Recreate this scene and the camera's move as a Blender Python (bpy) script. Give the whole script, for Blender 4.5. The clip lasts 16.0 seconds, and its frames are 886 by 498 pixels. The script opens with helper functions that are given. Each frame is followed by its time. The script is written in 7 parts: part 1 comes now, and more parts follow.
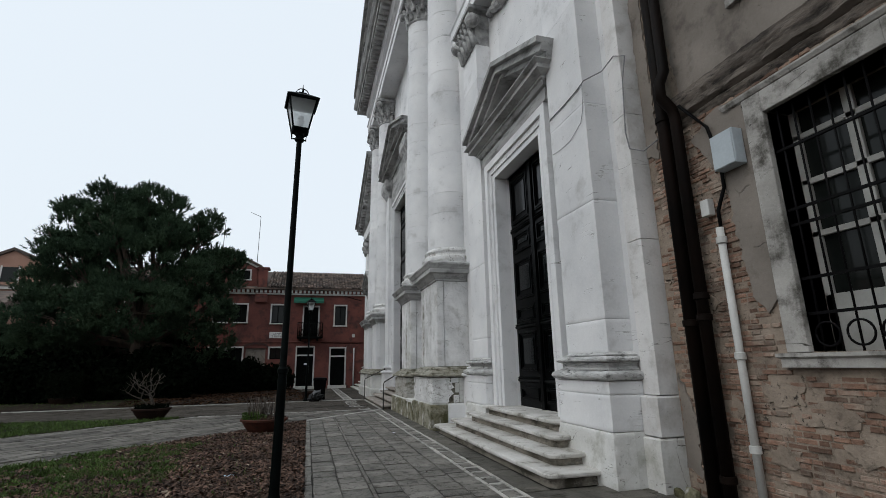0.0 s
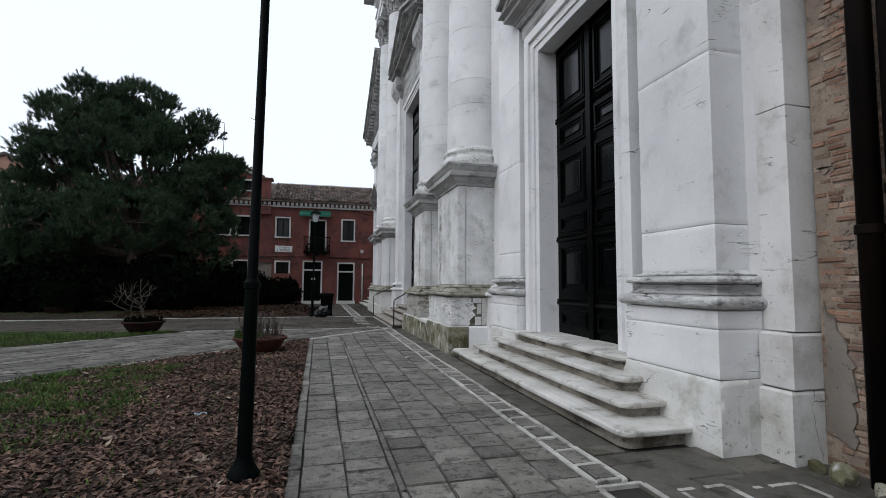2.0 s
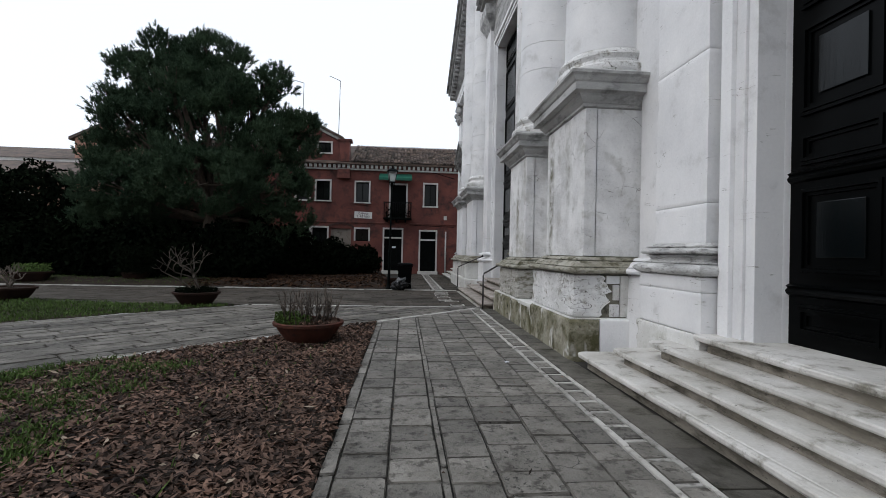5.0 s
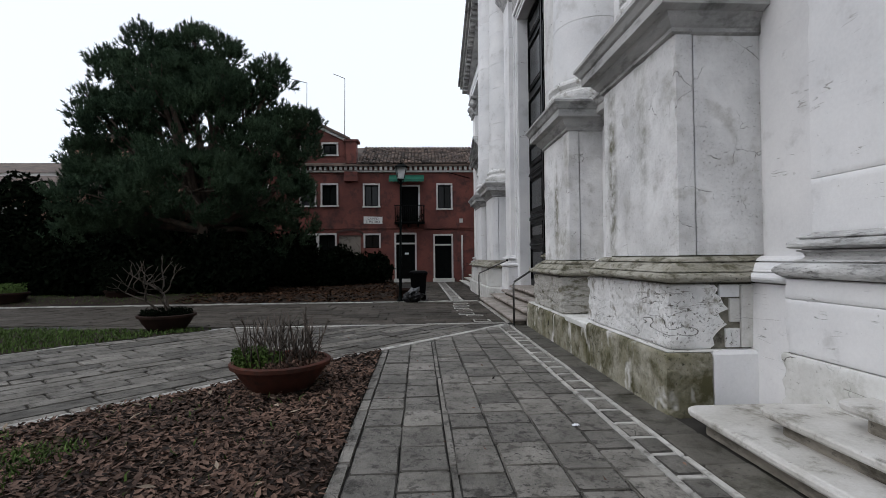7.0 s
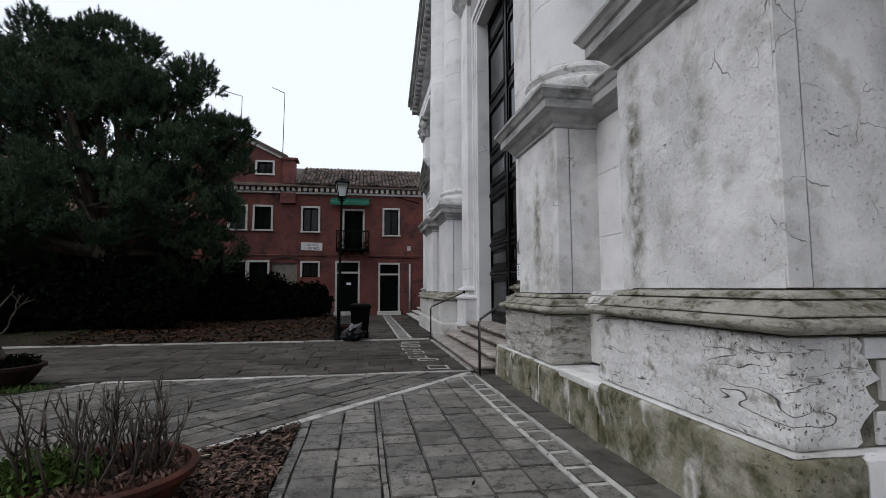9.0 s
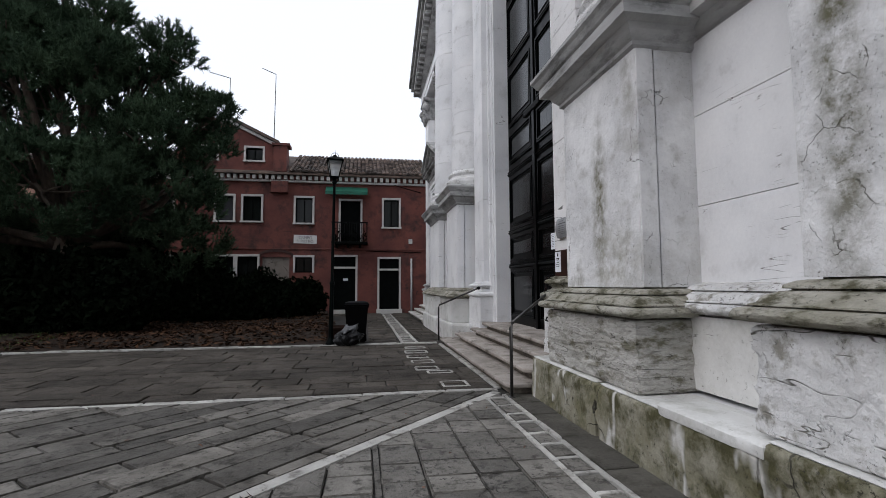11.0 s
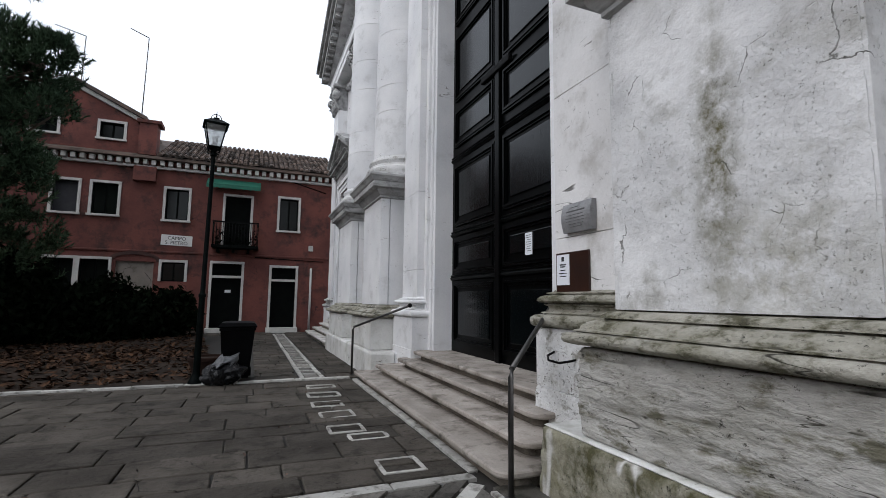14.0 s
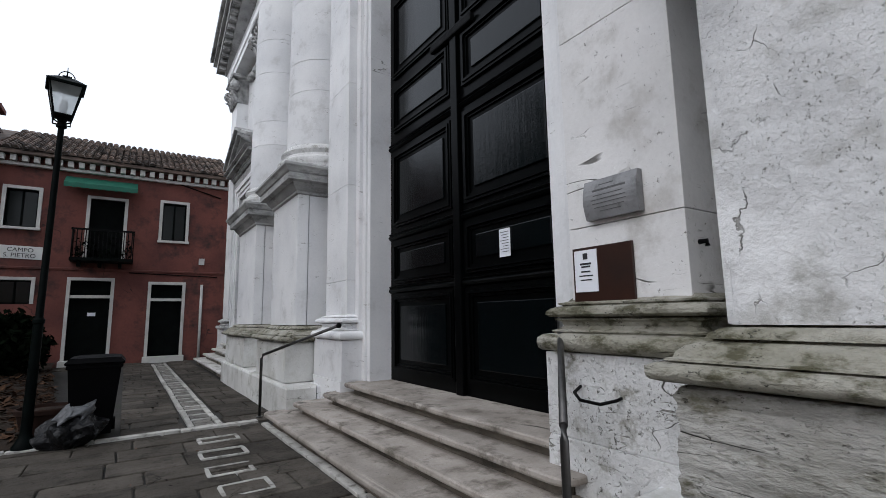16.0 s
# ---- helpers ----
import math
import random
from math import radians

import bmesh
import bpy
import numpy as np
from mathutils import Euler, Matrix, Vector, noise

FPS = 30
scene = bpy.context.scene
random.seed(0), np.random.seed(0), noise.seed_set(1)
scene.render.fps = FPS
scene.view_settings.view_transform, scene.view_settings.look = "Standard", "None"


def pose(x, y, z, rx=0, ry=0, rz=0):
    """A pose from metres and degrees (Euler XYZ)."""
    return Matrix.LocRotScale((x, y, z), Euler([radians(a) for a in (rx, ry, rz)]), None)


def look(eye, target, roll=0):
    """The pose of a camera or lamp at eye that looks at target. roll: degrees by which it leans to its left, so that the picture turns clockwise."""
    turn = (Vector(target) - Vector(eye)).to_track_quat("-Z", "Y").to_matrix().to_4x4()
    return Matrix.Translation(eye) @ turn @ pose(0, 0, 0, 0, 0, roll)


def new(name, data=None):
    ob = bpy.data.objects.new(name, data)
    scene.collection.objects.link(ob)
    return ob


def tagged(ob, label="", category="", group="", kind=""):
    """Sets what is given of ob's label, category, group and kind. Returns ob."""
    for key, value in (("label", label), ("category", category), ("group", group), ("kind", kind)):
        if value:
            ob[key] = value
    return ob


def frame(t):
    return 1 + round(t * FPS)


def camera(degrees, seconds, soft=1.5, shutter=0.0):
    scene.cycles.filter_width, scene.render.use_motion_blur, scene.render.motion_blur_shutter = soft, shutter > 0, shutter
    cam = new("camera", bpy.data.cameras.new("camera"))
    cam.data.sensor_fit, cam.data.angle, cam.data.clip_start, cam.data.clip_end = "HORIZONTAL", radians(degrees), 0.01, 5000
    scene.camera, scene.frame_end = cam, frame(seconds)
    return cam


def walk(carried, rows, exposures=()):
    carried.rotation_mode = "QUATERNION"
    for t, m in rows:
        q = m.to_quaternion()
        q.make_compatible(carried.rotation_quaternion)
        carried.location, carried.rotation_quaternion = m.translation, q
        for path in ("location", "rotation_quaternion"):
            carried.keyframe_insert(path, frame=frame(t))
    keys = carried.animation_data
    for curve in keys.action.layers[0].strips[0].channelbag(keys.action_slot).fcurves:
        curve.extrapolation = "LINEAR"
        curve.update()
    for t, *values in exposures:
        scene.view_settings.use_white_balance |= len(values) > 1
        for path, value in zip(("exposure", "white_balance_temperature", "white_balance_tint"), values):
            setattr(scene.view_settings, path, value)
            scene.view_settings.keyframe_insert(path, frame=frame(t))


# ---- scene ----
cam = camera(86.1, 16.0, soft=0.8)
PATH = [
    (0, (0.007, 0.028, 1.575), (0.535, 1.899, 2.047), -1.1),
    (0.5, (0.065, 0.534, 1.573), (0.657, 2.408, 1.944), -0.2),
    (1, (0.119, 1.046, 1.571), (0.753, 2.925, 1.827), -0.1),
    (1.5, (0.174, 1.547, 1.568), (0.734, 3.457, 1.767), 0.2),
    (2, (0.248, 2.046, 1.562), (0.752, 3.976, 1.703), 0.3),
    (2.5, (0.322, 2.543, 1.556), (0.78, 4.487, 1.646), 0.8),
    (3, (0.395, 3.065, 1.549), (0.842, 5.014, 1.612), 0.9),
    (3.5, (0.458, 3.608, 1.541), (0.86, 5.565, 1.631), 0.7),
    (4, (0.505, 4.186, 1.538), (0.835, 6.157, 1.602), 0.5),
    (4.5, (0.549, 4.765, 1.535), (0.812, 6.748, 1.55), 0.7),
    (5, (0.584, 5.347, 1.533), (0.746, 7.34, 1.545), 1.2),
    (5.2, (0.596, 5.58, 1.532), (0.732, 7.575, 1.544), 0.7),
    (7.3, (0.681, 8.03, 1.524), (0.782, 10.027, 1.572), -0.7),
    (7.5, (0.689, 8.253, 1.523), (0.82, 10.248, 1.585), -0.8),
    (8, (0.704, 8.792, 1.524), (0.879, 10.781, 1.644), -0.6),
    (8.5, (0.715, 9.31, 1.523), (0.957, 11.29, 1.664), -0.8),
    (9, (0.716, 9.839, 1.527), (1.044, 11.805, 1.69), -0.2),
    (9.2, (0.717, 10.049, 1.527), (1.066, 12.01, 1.711), -0.3),
    (11.3, (0.785, 12.193, 1.482), (1.112, 14.16, 1.63), -0.2),
    (11.5, (0.789, 12.392, 1.481), (1.113, 14.359, 1.639), 0.1),
    (12, (0.799, 12.876, 1.48), (1.179, 14.833, 1.646), 0.1),
    (12.5, (0.8, 13.339, 1.479), (1.221, 15.285, 1.674), 0.6),
    (13, (0.794, 13.814, 1.483), (1.327, 15.733, 1.665), 0.5),
    (13.5, (0.793, 14.263, 1.493), (1.418, 16.153, 1.684), 0.7),
    (14, (0.798, 14.701, 1.502), (1.541, 16.545, 1.717), 0.7),
    (14.5, (0.829, 15.118, 1.509), (1.696, 16.905, 1.736), 0.5),
    (15, (0.857, 15.537, 1.513), (1.845, 17.258, 1.766), 0.8),
    (15.5, (0.894, 15.934, 1.513), (1.976, 17.598, 1.755), -0.3),
    (16, (0.922, 16.34, 1.514), (2.018, 17.99, 1.793), -1.0),
]
EXPOSURE = [(0, -0.22, 6250, 9), (1.0, 0.08, 6300, 13), (2.0, 0.04, 6100, 11), (5.0, 0.07, 6200, 12), (9.0, -0.04, 6200, 14), (12.5, 0.17, 6200, 15), (14.5, 0.20, 6150, 13), (16.0, 0.16, 6100, 13)]
walk(cam, [(t, look(eye, target, roll)) for t, eye, target, roll in PATH], EXPOSURE)

# ---- world and light: bright overcast day ----
world = bpy.data.worlds.new("overcast_sky")
scene.world = world
world.use_nodes = True
wn, wl = world.node_tree.nodes, world.node_tree.links
sky = wn.new("ShaderNodeTexSky")
sky.sky_type, sky.sun_disc = "NISHITA", False
sky.sun_elevation, sky.sun_rotation = radians(38), radians(250)
sky.dust_density, sky.air_density = 6.0, 1.5
dim = wn.new("ShaderNodeMix")
dim.data_type, dim.blend_type = "RGBA", "MULTIPLY"
dim.inputs[0].default_value = 1.0
dim.inputs[7].default_value = (0.09, 0.09, 0.09, 1)
cloud = wn.new("ShaderNodeMix")
cloud.data_type = "RGBA"
cloud.inputs[0].default_value = 0.88
cloud.inputs[7].default_value = (0.90, 0.955, 1.0, 1)
wl.new(sky.outputs[0], dim.inputs[6])
wl.new(dim.outputs[2], cloud.inputs[6])
wl.new(cloud.outputs[2], wn["Background"].inputs[0])
wn["Background"].inputs[1].default_value = 1.18

sun = new("sun", bpy.data.lights.new("sun", "SUN"))
sun.data.energy, sun.data.angle, sun.data.color = 0.7, radians(35), (1.0, 0.97, 0.93)
sun.matrix_world = look((-12, -4, 14), (0, 0, 0))

# ---- materials ----


def material(name, base, base2=None, scale=3.0, rough=0.8, bump=0.2, fine=40.0, metal=0.0, spots=None, spot_scale=2.0, spot_at=(0.55, 0.7),
             per_object=0.0, per_island=0.0, dist=0.01, stretch=(1, 1, 1), spec=0.4,
             pits=None, cracks=None, marks=(), lines=(), grain=0.35):
    """A procedural surface: two colours mixed by large noise, fine grain and relief, optional blotches, pits, cracks and stains."""
    m = bpy.data.materials.new(name)
    m.use_nodes = True
    n, l = m.node_tree.nodes, m.node_tree.links
    p = n["Principled BSDF"]
    p.inputs["Roughness"].default_value, p.inputs["Metallic"].default_value = rough, metal
    p.inputs["Specular IOR Level"].default_value = spec
    geo = n.new("ShaderNodeNewGeometry")
    place = n.new("ShaderNodeMapping")
    place.inputs["Scale"].default_value = stretch
    l.new(geo.outputs["Position"], place.inputs[0])

    def noise_at(s, detail=5, r=0.55):
        t = n.new("ShaderNodeTexNoise")
        t.inputs["Scale"].default_value, t.inputs["Detail"].default_value, t.inputs["Roughness"].default_value = s, detail, r
        l.new(place.outputs[0], t.inputs["Vector"])
        return t.outputs[0]

    def ramp(v, a, b):
        r = n.new("ShaderNodeMapRange")
        r.inputs[1].default_value, r.inputs[2].default_value = a, b
        l.new(v, r.inputs[0])
        return r.outputs[0]

    def mix(f, a, b, mode="MIX"):
        x = n.new("ShaderNodeMix")
        x.data_type, x.blend_type = "RGBA", mode
        for s, v in ((x.inputs[0], f), (x.inputs[6], a), (x.inputs[7], b)):
            if isinstance(v, (int, float)):
                s.default_value = v
            elif isinstance(v, tuple):
                s.default_value = (*v[:3], 1)
            else:
                l.new(v, s)
        return x.outputs[2]

    base2 = base2 or tuple(c * 0.75 for c in base)
    big, small = noise_at(scale), noise_at(fine, 4, 0.7)
    c = mix(ramp(big, 0.35, 0.68), base, base2)
    c = mix(grain, c, mix(small, (0.3, 0.3, 0.3), (0.7, 0.7, 0.7)), "OVERLAY")
    if spots:
        c = mix(ramp(noise_at(spot_scale, 8, 0.68), *spot_at), c, spots)
    dents = []
    if pits:
        colour, s, at = pits
        f = n.new("ShaderNodeMath")
        f.operation = "MULTIPLY"
        l.new(ramp(noise_at(s, 8, 0.8), at, at + 0.03), f.inputs[0])
        l.new(ramp(noise_at(1.7, 4), 0.40, 0.58), f.inputs[1])
        k = f.outputs[0]
        c = mix(k, c, colour)
        dents.append(k)
    if cracks:
        colour, s, width = cracks
        v = n.new("ShaderNodeTexVoronoi")
        v.feature = "DISTANCE_TO_EDGE"
        v.inputs["Scale"].default_value = s
        t = n.new("ShaderNodeTexNoise")
        t.inputs["Scale"].default_value, t.inputs["Detail"].default_value = s * 2.2, 6
        l.new(place.outputs[0], t.inputs["Vector"])
        off = n.new("ShaderNodeVectorMath")
        off.operation = "MULTIPLY_ADD"
        off.inputs[1].default_value = (0.45 / s,) * 3
        l.new(t.outputs["Color"], off.inputs[0])
        l.new(place.outputs[0], off.inputs[2])
        l.new(off.outputs[0], v.inputs["Vector"])
        f = n.new("ShaderNodeMath")
        f.operation = "MULTIPLY"
        l.new(ramp(v.outputs["Distance"], width, width * 0.3), f.inputs[0])
        l.new(ramp(noise_at(s * 0.8, 3), 0.55, 0.62), f.inputs[1])
        c = mix(f.outputs[0], c, colour)
        dents.append(f.outputs[0])
    for colour, s, width, keep, squash in lines:
        q = n.new("ShaderNodeMapping")
        q.inputs["Scale"].default_value = (squash[1], squash[1], squash[2])
        l.new(geo.outputs["Position"], q.inputs[0])
        t = n.new("ShaderNodeTexNoise")
        t.inputs["Scale"].default_value, t.inputs["Detail"].default_value, t.inputs["Roughness"].default_value = s, 3, 0.5
        l.new(q.outputs[0], t.inputs["Vector"])
        d = n.new("ShaderNodeMath")
        d.operation = "SUBTRACT"
        d.inputs[1].default_value = 0.5
        l.new(t.outputs[0], d.inputs[0])
        e = n.new("ShaderNodeMath")
        e.operation = "ABSOLUTE"
        l.new(d.outputs[0], e.inputs[0])
        f = n.new("ShaderNodeMath")
        f.operation = "MULTIPLY"
        l.new(ramp(e.outputs[0], width, width * 0.25), f.inputs[0])
        l.new(ramp(noise_at(s * 0.9 + 0.7, 3), keep, keep + 0.06), f.inputs[1])
        c = mix(f.outputs[0], c, colour)
        dents.append(f.outputs[0])
    for cy, cz, ry, rz, colour in marks:
        q = n.new("ShaderNodeMapping")
        q.inputs["Location"].default_value = (0, -cy / ry, -cz / rz)
        q.inputs["Scale"].default_value = (0, 1 / ry, 1 / rz)
        l.new(geo.outputs["Position"], q.inputs[0])
        d = n.new("ShaderNodeVectorMath")
        d.operation = "LENGTH"
        l.new(q.outputs[0], d.inputs[0])
        f = n.new("ShaderNodeMath")
        f.operation = "MULTIPLY"
        l.new(ramp(d.outputs["Value"], 1.15, 0.35), f.inputs[0])
        l.new(ramp(noise_at(5.5, 8, 0.72), 0.38, 0.62), f.inputs[1])
        c = mix(f.outputs[0], c, colour)
    for amount, source in ((per_object, "object"), (per_island, "island")):
        if amount:
            if source == "object":
                o = n.new("ShaderNodeObjectInfo").outputs["Random"]
            else:
                o = geo.outputs["Random Per Island"]
            r = n.new("ShaderNodeMapRange")
            r.inputs[3].default_value, r.inputs[4].default_value = 1 - amount, 1 + amount
            l.new(o, r.inputs[0])
            h = n.new("ShaderNodeHueSaturation")
            l.new(r.outputs[0], h.inputs["Value"])
            l.new(c, h.inputs["Color"])
            c = h.outputs[0]
    l.new(c, p.inputs["Base Color"])
    if bump:
        b1, b2 = n.new("ShaderNodeBump"), n.new("ShaderNodeBump")
        b1.inputs["Strength"].default_value, b1.inputs["Distance"].default_value = bump, dist
        b2.inputs["Strength"].default_value, b2.inputs["Distance"].default_value = bump, dist * 3
        l.new(noise_at(fine * 0.6, 6, 0.7), b1.inputs["Height"])
        l.new(noise_at(scale * 2.2, 4), b2.inputs["Height"])
        l.new(b2.outputs[0], b1.inputs["Normal"])
        last = b1
        for k in dents:
            b3 = n.new("ShaderNodeBump")
            b3.invert = True
            b3.inputs["Strength"].default_value, b3.inputs["Distance"].default_value = 0.7, 0.012
            l.new(k, b3.inputs["Height"])
            l.new(last.outputs[0], b3.inputs["Normal"])
            last = b3
        l.new(last.outputs[0], p.inputs["Normal"])
    rr = n.new("ShaderNodeMapRange")
    rr.inputs[3].default_value, rr.inputs[4].default_value = max(rough - 0.12, 0.05), min(rough + 0.1, 1)
    l.new(big, rr.inputs[0])
    l.new(rr.outputs[0], p.inputs["Roughness"])
    return m


M = {}
M["stone"] = material("white_limestone", (0.78, 0.78, 0.78), (0.63, 0.635, 0.645), 0.8, 0.75, 0.3, 30, spots=(0.46, 0.455, 0.44), spot_scale=1.6, spot_at=(0.57, 0.78), per_object=0.07, pits=((0.24, 0.23, 0.215), 20.0, 0.645), lines=(((0.20, 0.19, 0.18), 1.1, 0.0032, 0.60, (1, 0.3, 3.6)), ((0.36, 0.35, 0.33), 3.4, 0.009, 0.60, (1, 0.35, 3.4))), grain=0.55)
M["stone_torus"] = material("greyed_moulding_limestone", (0.60, 0.60, 0.59), (0.34, 0.34, 0.335), 3.2, 0.82, 0.9, 26, spots=(0.15, 0.148, 0.14), spot_scale=5.0, spot_at=(0.53, 0.64), stretch=(1, 0.6, 1.8), pits=((0.07, 0.068, 0.06), 20.0, 0.59), lines=(((0.06, 0.058, 0.05), 1.6, 0.005, 0.54, (1, 0.3, 3.2)),), grain=0.65, dist=0.014)
M["cement"] = material("old_cement_patch", (0.20, 0.19, 0.155), (0.09, 0.084, 0.06), 5.0, 0.95, 0.8, 30, spots=(0.03, 0.028, 0.02), spot_scale=6.0, spot_at=(0.48, 0.62), dist=0.015)
M["stone_veined"] = material("veined_limestone", (0.75, 0.74, 0.73), (0.57, 0.565, 0.555), 0.9, 0.75, 0.4, 28, spots=(0.42, 0.40, 0.37), spot_scale=1.8, spot_at=(0.53, 0.74), pits=((0.20, 0.19, 0.175), 20.0, 0.61), lines=(((0.16, 0.155, 0.145), 0.75, 0.0035, 0.5, (1, 0.4, 2.6)), ((0.30, 0.29, 0.275), 2.6, 0.007, 0.57, (1, 0.3, 3.0))), grain=0.5, dist=0.012)
M["stone_plinth"] = material("plinth_limestone", (0.66, 0.66, 0.64), (0.47, 0.465, 0.44), 1.1, 0.8, 0.5, 28, spots=(0.33, 0.33, 0.28), spot_scale=2.4, spot_at=(0.52, 0.74), per_object=0.08, pits=((0.22, 0.21, 0.18), 22.0, 0.60), lines=(((0.16, 0.15, 0.13), 1.6, 0.004, 0.56, (1, 0.4, 2.6)),), cracks=((0.12, 0.11, 0.095), 1.5, 0.008), grain=0.5, dist=0.012)
M["stone_worn"] = material("pitted_limestone", (0.74, 0.74, 0.735), (0.52, 0.52, 0.51), 1.8, 0.85, 1.0, 26, dist=0.016, spots=(0.28, 0.27, 0.235), spot_scale=5.0, spot_at=(0.54, 0.66), per_object=0.05, pits=((0.10, 0.096, 0.08), 26.0, 0.565), lines=(((0.09, 0.085, 0.07), 1.3, 0.004, 0.5, (1, 0.5, 1.8)), ((0.22, 0.21, 0.185), 3.0, 0.008, 0.55, (1, 0.4, 2.2))), grain=0.65)
M["stone_stained"] = material("stained_limestone", (0.75, 0.75, 0.745), (0.55, 0.55, 0.548), 1.7, 0.85, 0.9, 24, dist=0.014, spots=(0.40, 0.395, 0.37), spot_scale=3.0, spot_at=(0.54, 0.70), pits=((0.26, 0.255, 0.235), 40.0, 0.585), cracks=((0.20, 0.195, 0.18), 3.0, 0.010), marks=((16.62, 2.35, 0.18, 0.95, (0.11, 0.10, 0.045)), (13.98, 2.6, 0.16, 1.5, (0.12, 0.115, 0.07)), (13.1, 3.0, 0.16, 0.9, (0.32, 0.32, 0.29)), (16.3, 1.7, 0.5, 0.4, (0.36, 0.35, 0.30)), (16.0, 3.3, 0.14, 0.7, (0.36, 0.35, 0.32))), grain=0.7)
M["stone_mossy"] = material("mossy_limestone", (0.34, 0.325, 0.265), (0.135, 0.126, 0.066), 2.2, 0.9, 0.9, 26, spots=(0.066, 0.062, 0.026), spot_scale=2.6, spot_at=(0.45, 0.60), dist=0.016, pits=((0.045, 0.042, 0.026), 24.0, 0.57), lines=(((0.55, 0.54, 0.51), 1.4, 0.045, 0.54, (1, 1.6, 0.4)),), cracks=((0.04, 0.037, 0.026), 1.1, 0.010), grain=0.6)
M["stone_ledge"] = material("weathered_moulding", (0.38, 0.365, 0.315), (0.21, 0.20, 0.148), 3.0, 0.85, 1.0, 30, spots=(0.085, 0.08, 0.048), spot_scale=6.0, spot_at=(0.51, 0.62), stretch=(0.9, 0.8, 1.5), pits=((0.035, 0.032, 0.023), 22.0, 0.58), lines=(((0.035, 0.032, 0.022), 1.4, 0.007, 0.54, (0.5, 0.3, 3.6)),), dist=0.02, grain=0.75)
M["stone_grey"] = material("sooty_limestone", (0.46, 0.46, 0.45), (0.27, 0.27, 0.265), 1.8, 0.85, 0.4, 30, spots=(0.09, 0.09, 0.085), spot_scale=2.2, spot_at=(0.50, 0.70), stretch=(1, 0.5, 2.0), pits=((0.08, 0.08, 0.075), 10.0, 0.64))
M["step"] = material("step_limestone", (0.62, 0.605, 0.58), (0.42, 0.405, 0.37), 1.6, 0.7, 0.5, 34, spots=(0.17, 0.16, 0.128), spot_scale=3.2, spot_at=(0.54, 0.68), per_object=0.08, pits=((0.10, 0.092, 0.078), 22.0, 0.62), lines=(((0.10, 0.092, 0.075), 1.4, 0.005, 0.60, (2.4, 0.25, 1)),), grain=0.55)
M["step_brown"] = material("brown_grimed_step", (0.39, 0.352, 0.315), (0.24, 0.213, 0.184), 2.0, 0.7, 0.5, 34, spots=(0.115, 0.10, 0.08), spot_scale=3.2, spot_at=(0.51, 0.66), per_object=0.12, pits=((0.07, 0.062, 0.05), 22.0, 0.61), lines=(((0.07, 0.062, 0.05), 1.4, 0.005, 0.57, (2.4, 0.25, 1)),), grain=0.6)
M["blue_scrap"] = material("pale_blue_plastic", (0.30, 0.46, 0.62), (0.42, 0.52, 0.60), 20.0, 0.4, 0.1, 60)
# both riser colours hold brown stain plus the shade of the upright faces
M["riser"] = material("stained_shaded_riser", (0.34, 0.31, 0.265), (0.17, 0.153, 0.122), 3.0, 0.85, 0.6, 30, spots=(0.06, 0.054, 0.04), spot_scale=3.4, spot_at=(0.47, 0.63), per_object=0.12, pits=((0.05, 0.045, 0.036), 22.0, 0.59), stretch=(1, 0.5, 1.4), grain=0.6)
M["riser_brown"] = material("grimed_shaded_riser", (0.20, 0.172, 0.14), (0.10, 0.087, 0.07), 3.0, 0.85, 0.6, 30, spots=(0.045, 0.039, 0.03), spot_scale=3.4, spot_at=(0.47, 0.63), per_object=0.12, pits=((0.035, 0.031, 0.025), 22.0, 0.59), stretch=(1, 0.5, 1.4), grain=0.6)
M["carved"] = material("carved_stone", (0.5, 0.5, 0.49), (0.2, 0.2, 0.2), 5.0, 0.85, 0.6, 20)
M["door"] = material("dark_green_paint", (0.0014, 0.0018, 0.0019), (0.0009, 0.0011, 0.0012), 3.0, 0.34, 0.05, 60, stretch=(1, 1, 0.2), spec=0.06)
M["door_field"] = material("worn_door_panel", (0.0020, 0.0036, 0.0042), (0.001, 0.0016, 0.002), 6.0, 0.20, 0.06, 60, stretch=(1, 1.5, 0.12), spec=0.26)
M["trachyte"] = material("grey_trachyte", (0.205, 0.194, 0.172), (0.115, 0.108, 0.094), 2.4, 0.72, 1.0, 30, per_object=0.30, spots=(0.058, 0.053, 0.045), spot_scale=7.0, spot_at=(0.52, 0.62), dist=0.018, pits=((0.022, 0.020, 0.017), 18.0, 0.555), cracks=((0.03, 0.028, 0.024), 2.5, 0.010), grain=0.75)
M["trachyte_dark"] = material("dark_trachyte", (0.086, 0.076, 0.064), (0.048, 0.042, 0.035), 1.6, 0.78, 0.9, 30, per_object=0.30, spots=(0.032, 0.028, 0.023), spot_scale=3.6, spot_at=(0.51, 0.65), dist=0.014, pits=((0.012, 0.011, 0.009), 20.0, 0.575), cracks=((0.010, 0.009, 0.008), 1.6, 0.009), grain=0.65, spec=0.12)
M["trachyte_side"] = material("side_trachyte", (0.125, 0.116, 0.098), (0.070, 0.064, 0.053), 1.6, 0.68, 0.9, 30, per_object=0.28, spots=(0.038, 0.036, 0.024), spot_scale=3.4, spot_at=(0.50, 0.64), dist=0.014, pits=((0.02, 0.018, 0.015), 20.0, 0.58), grain=0.65)
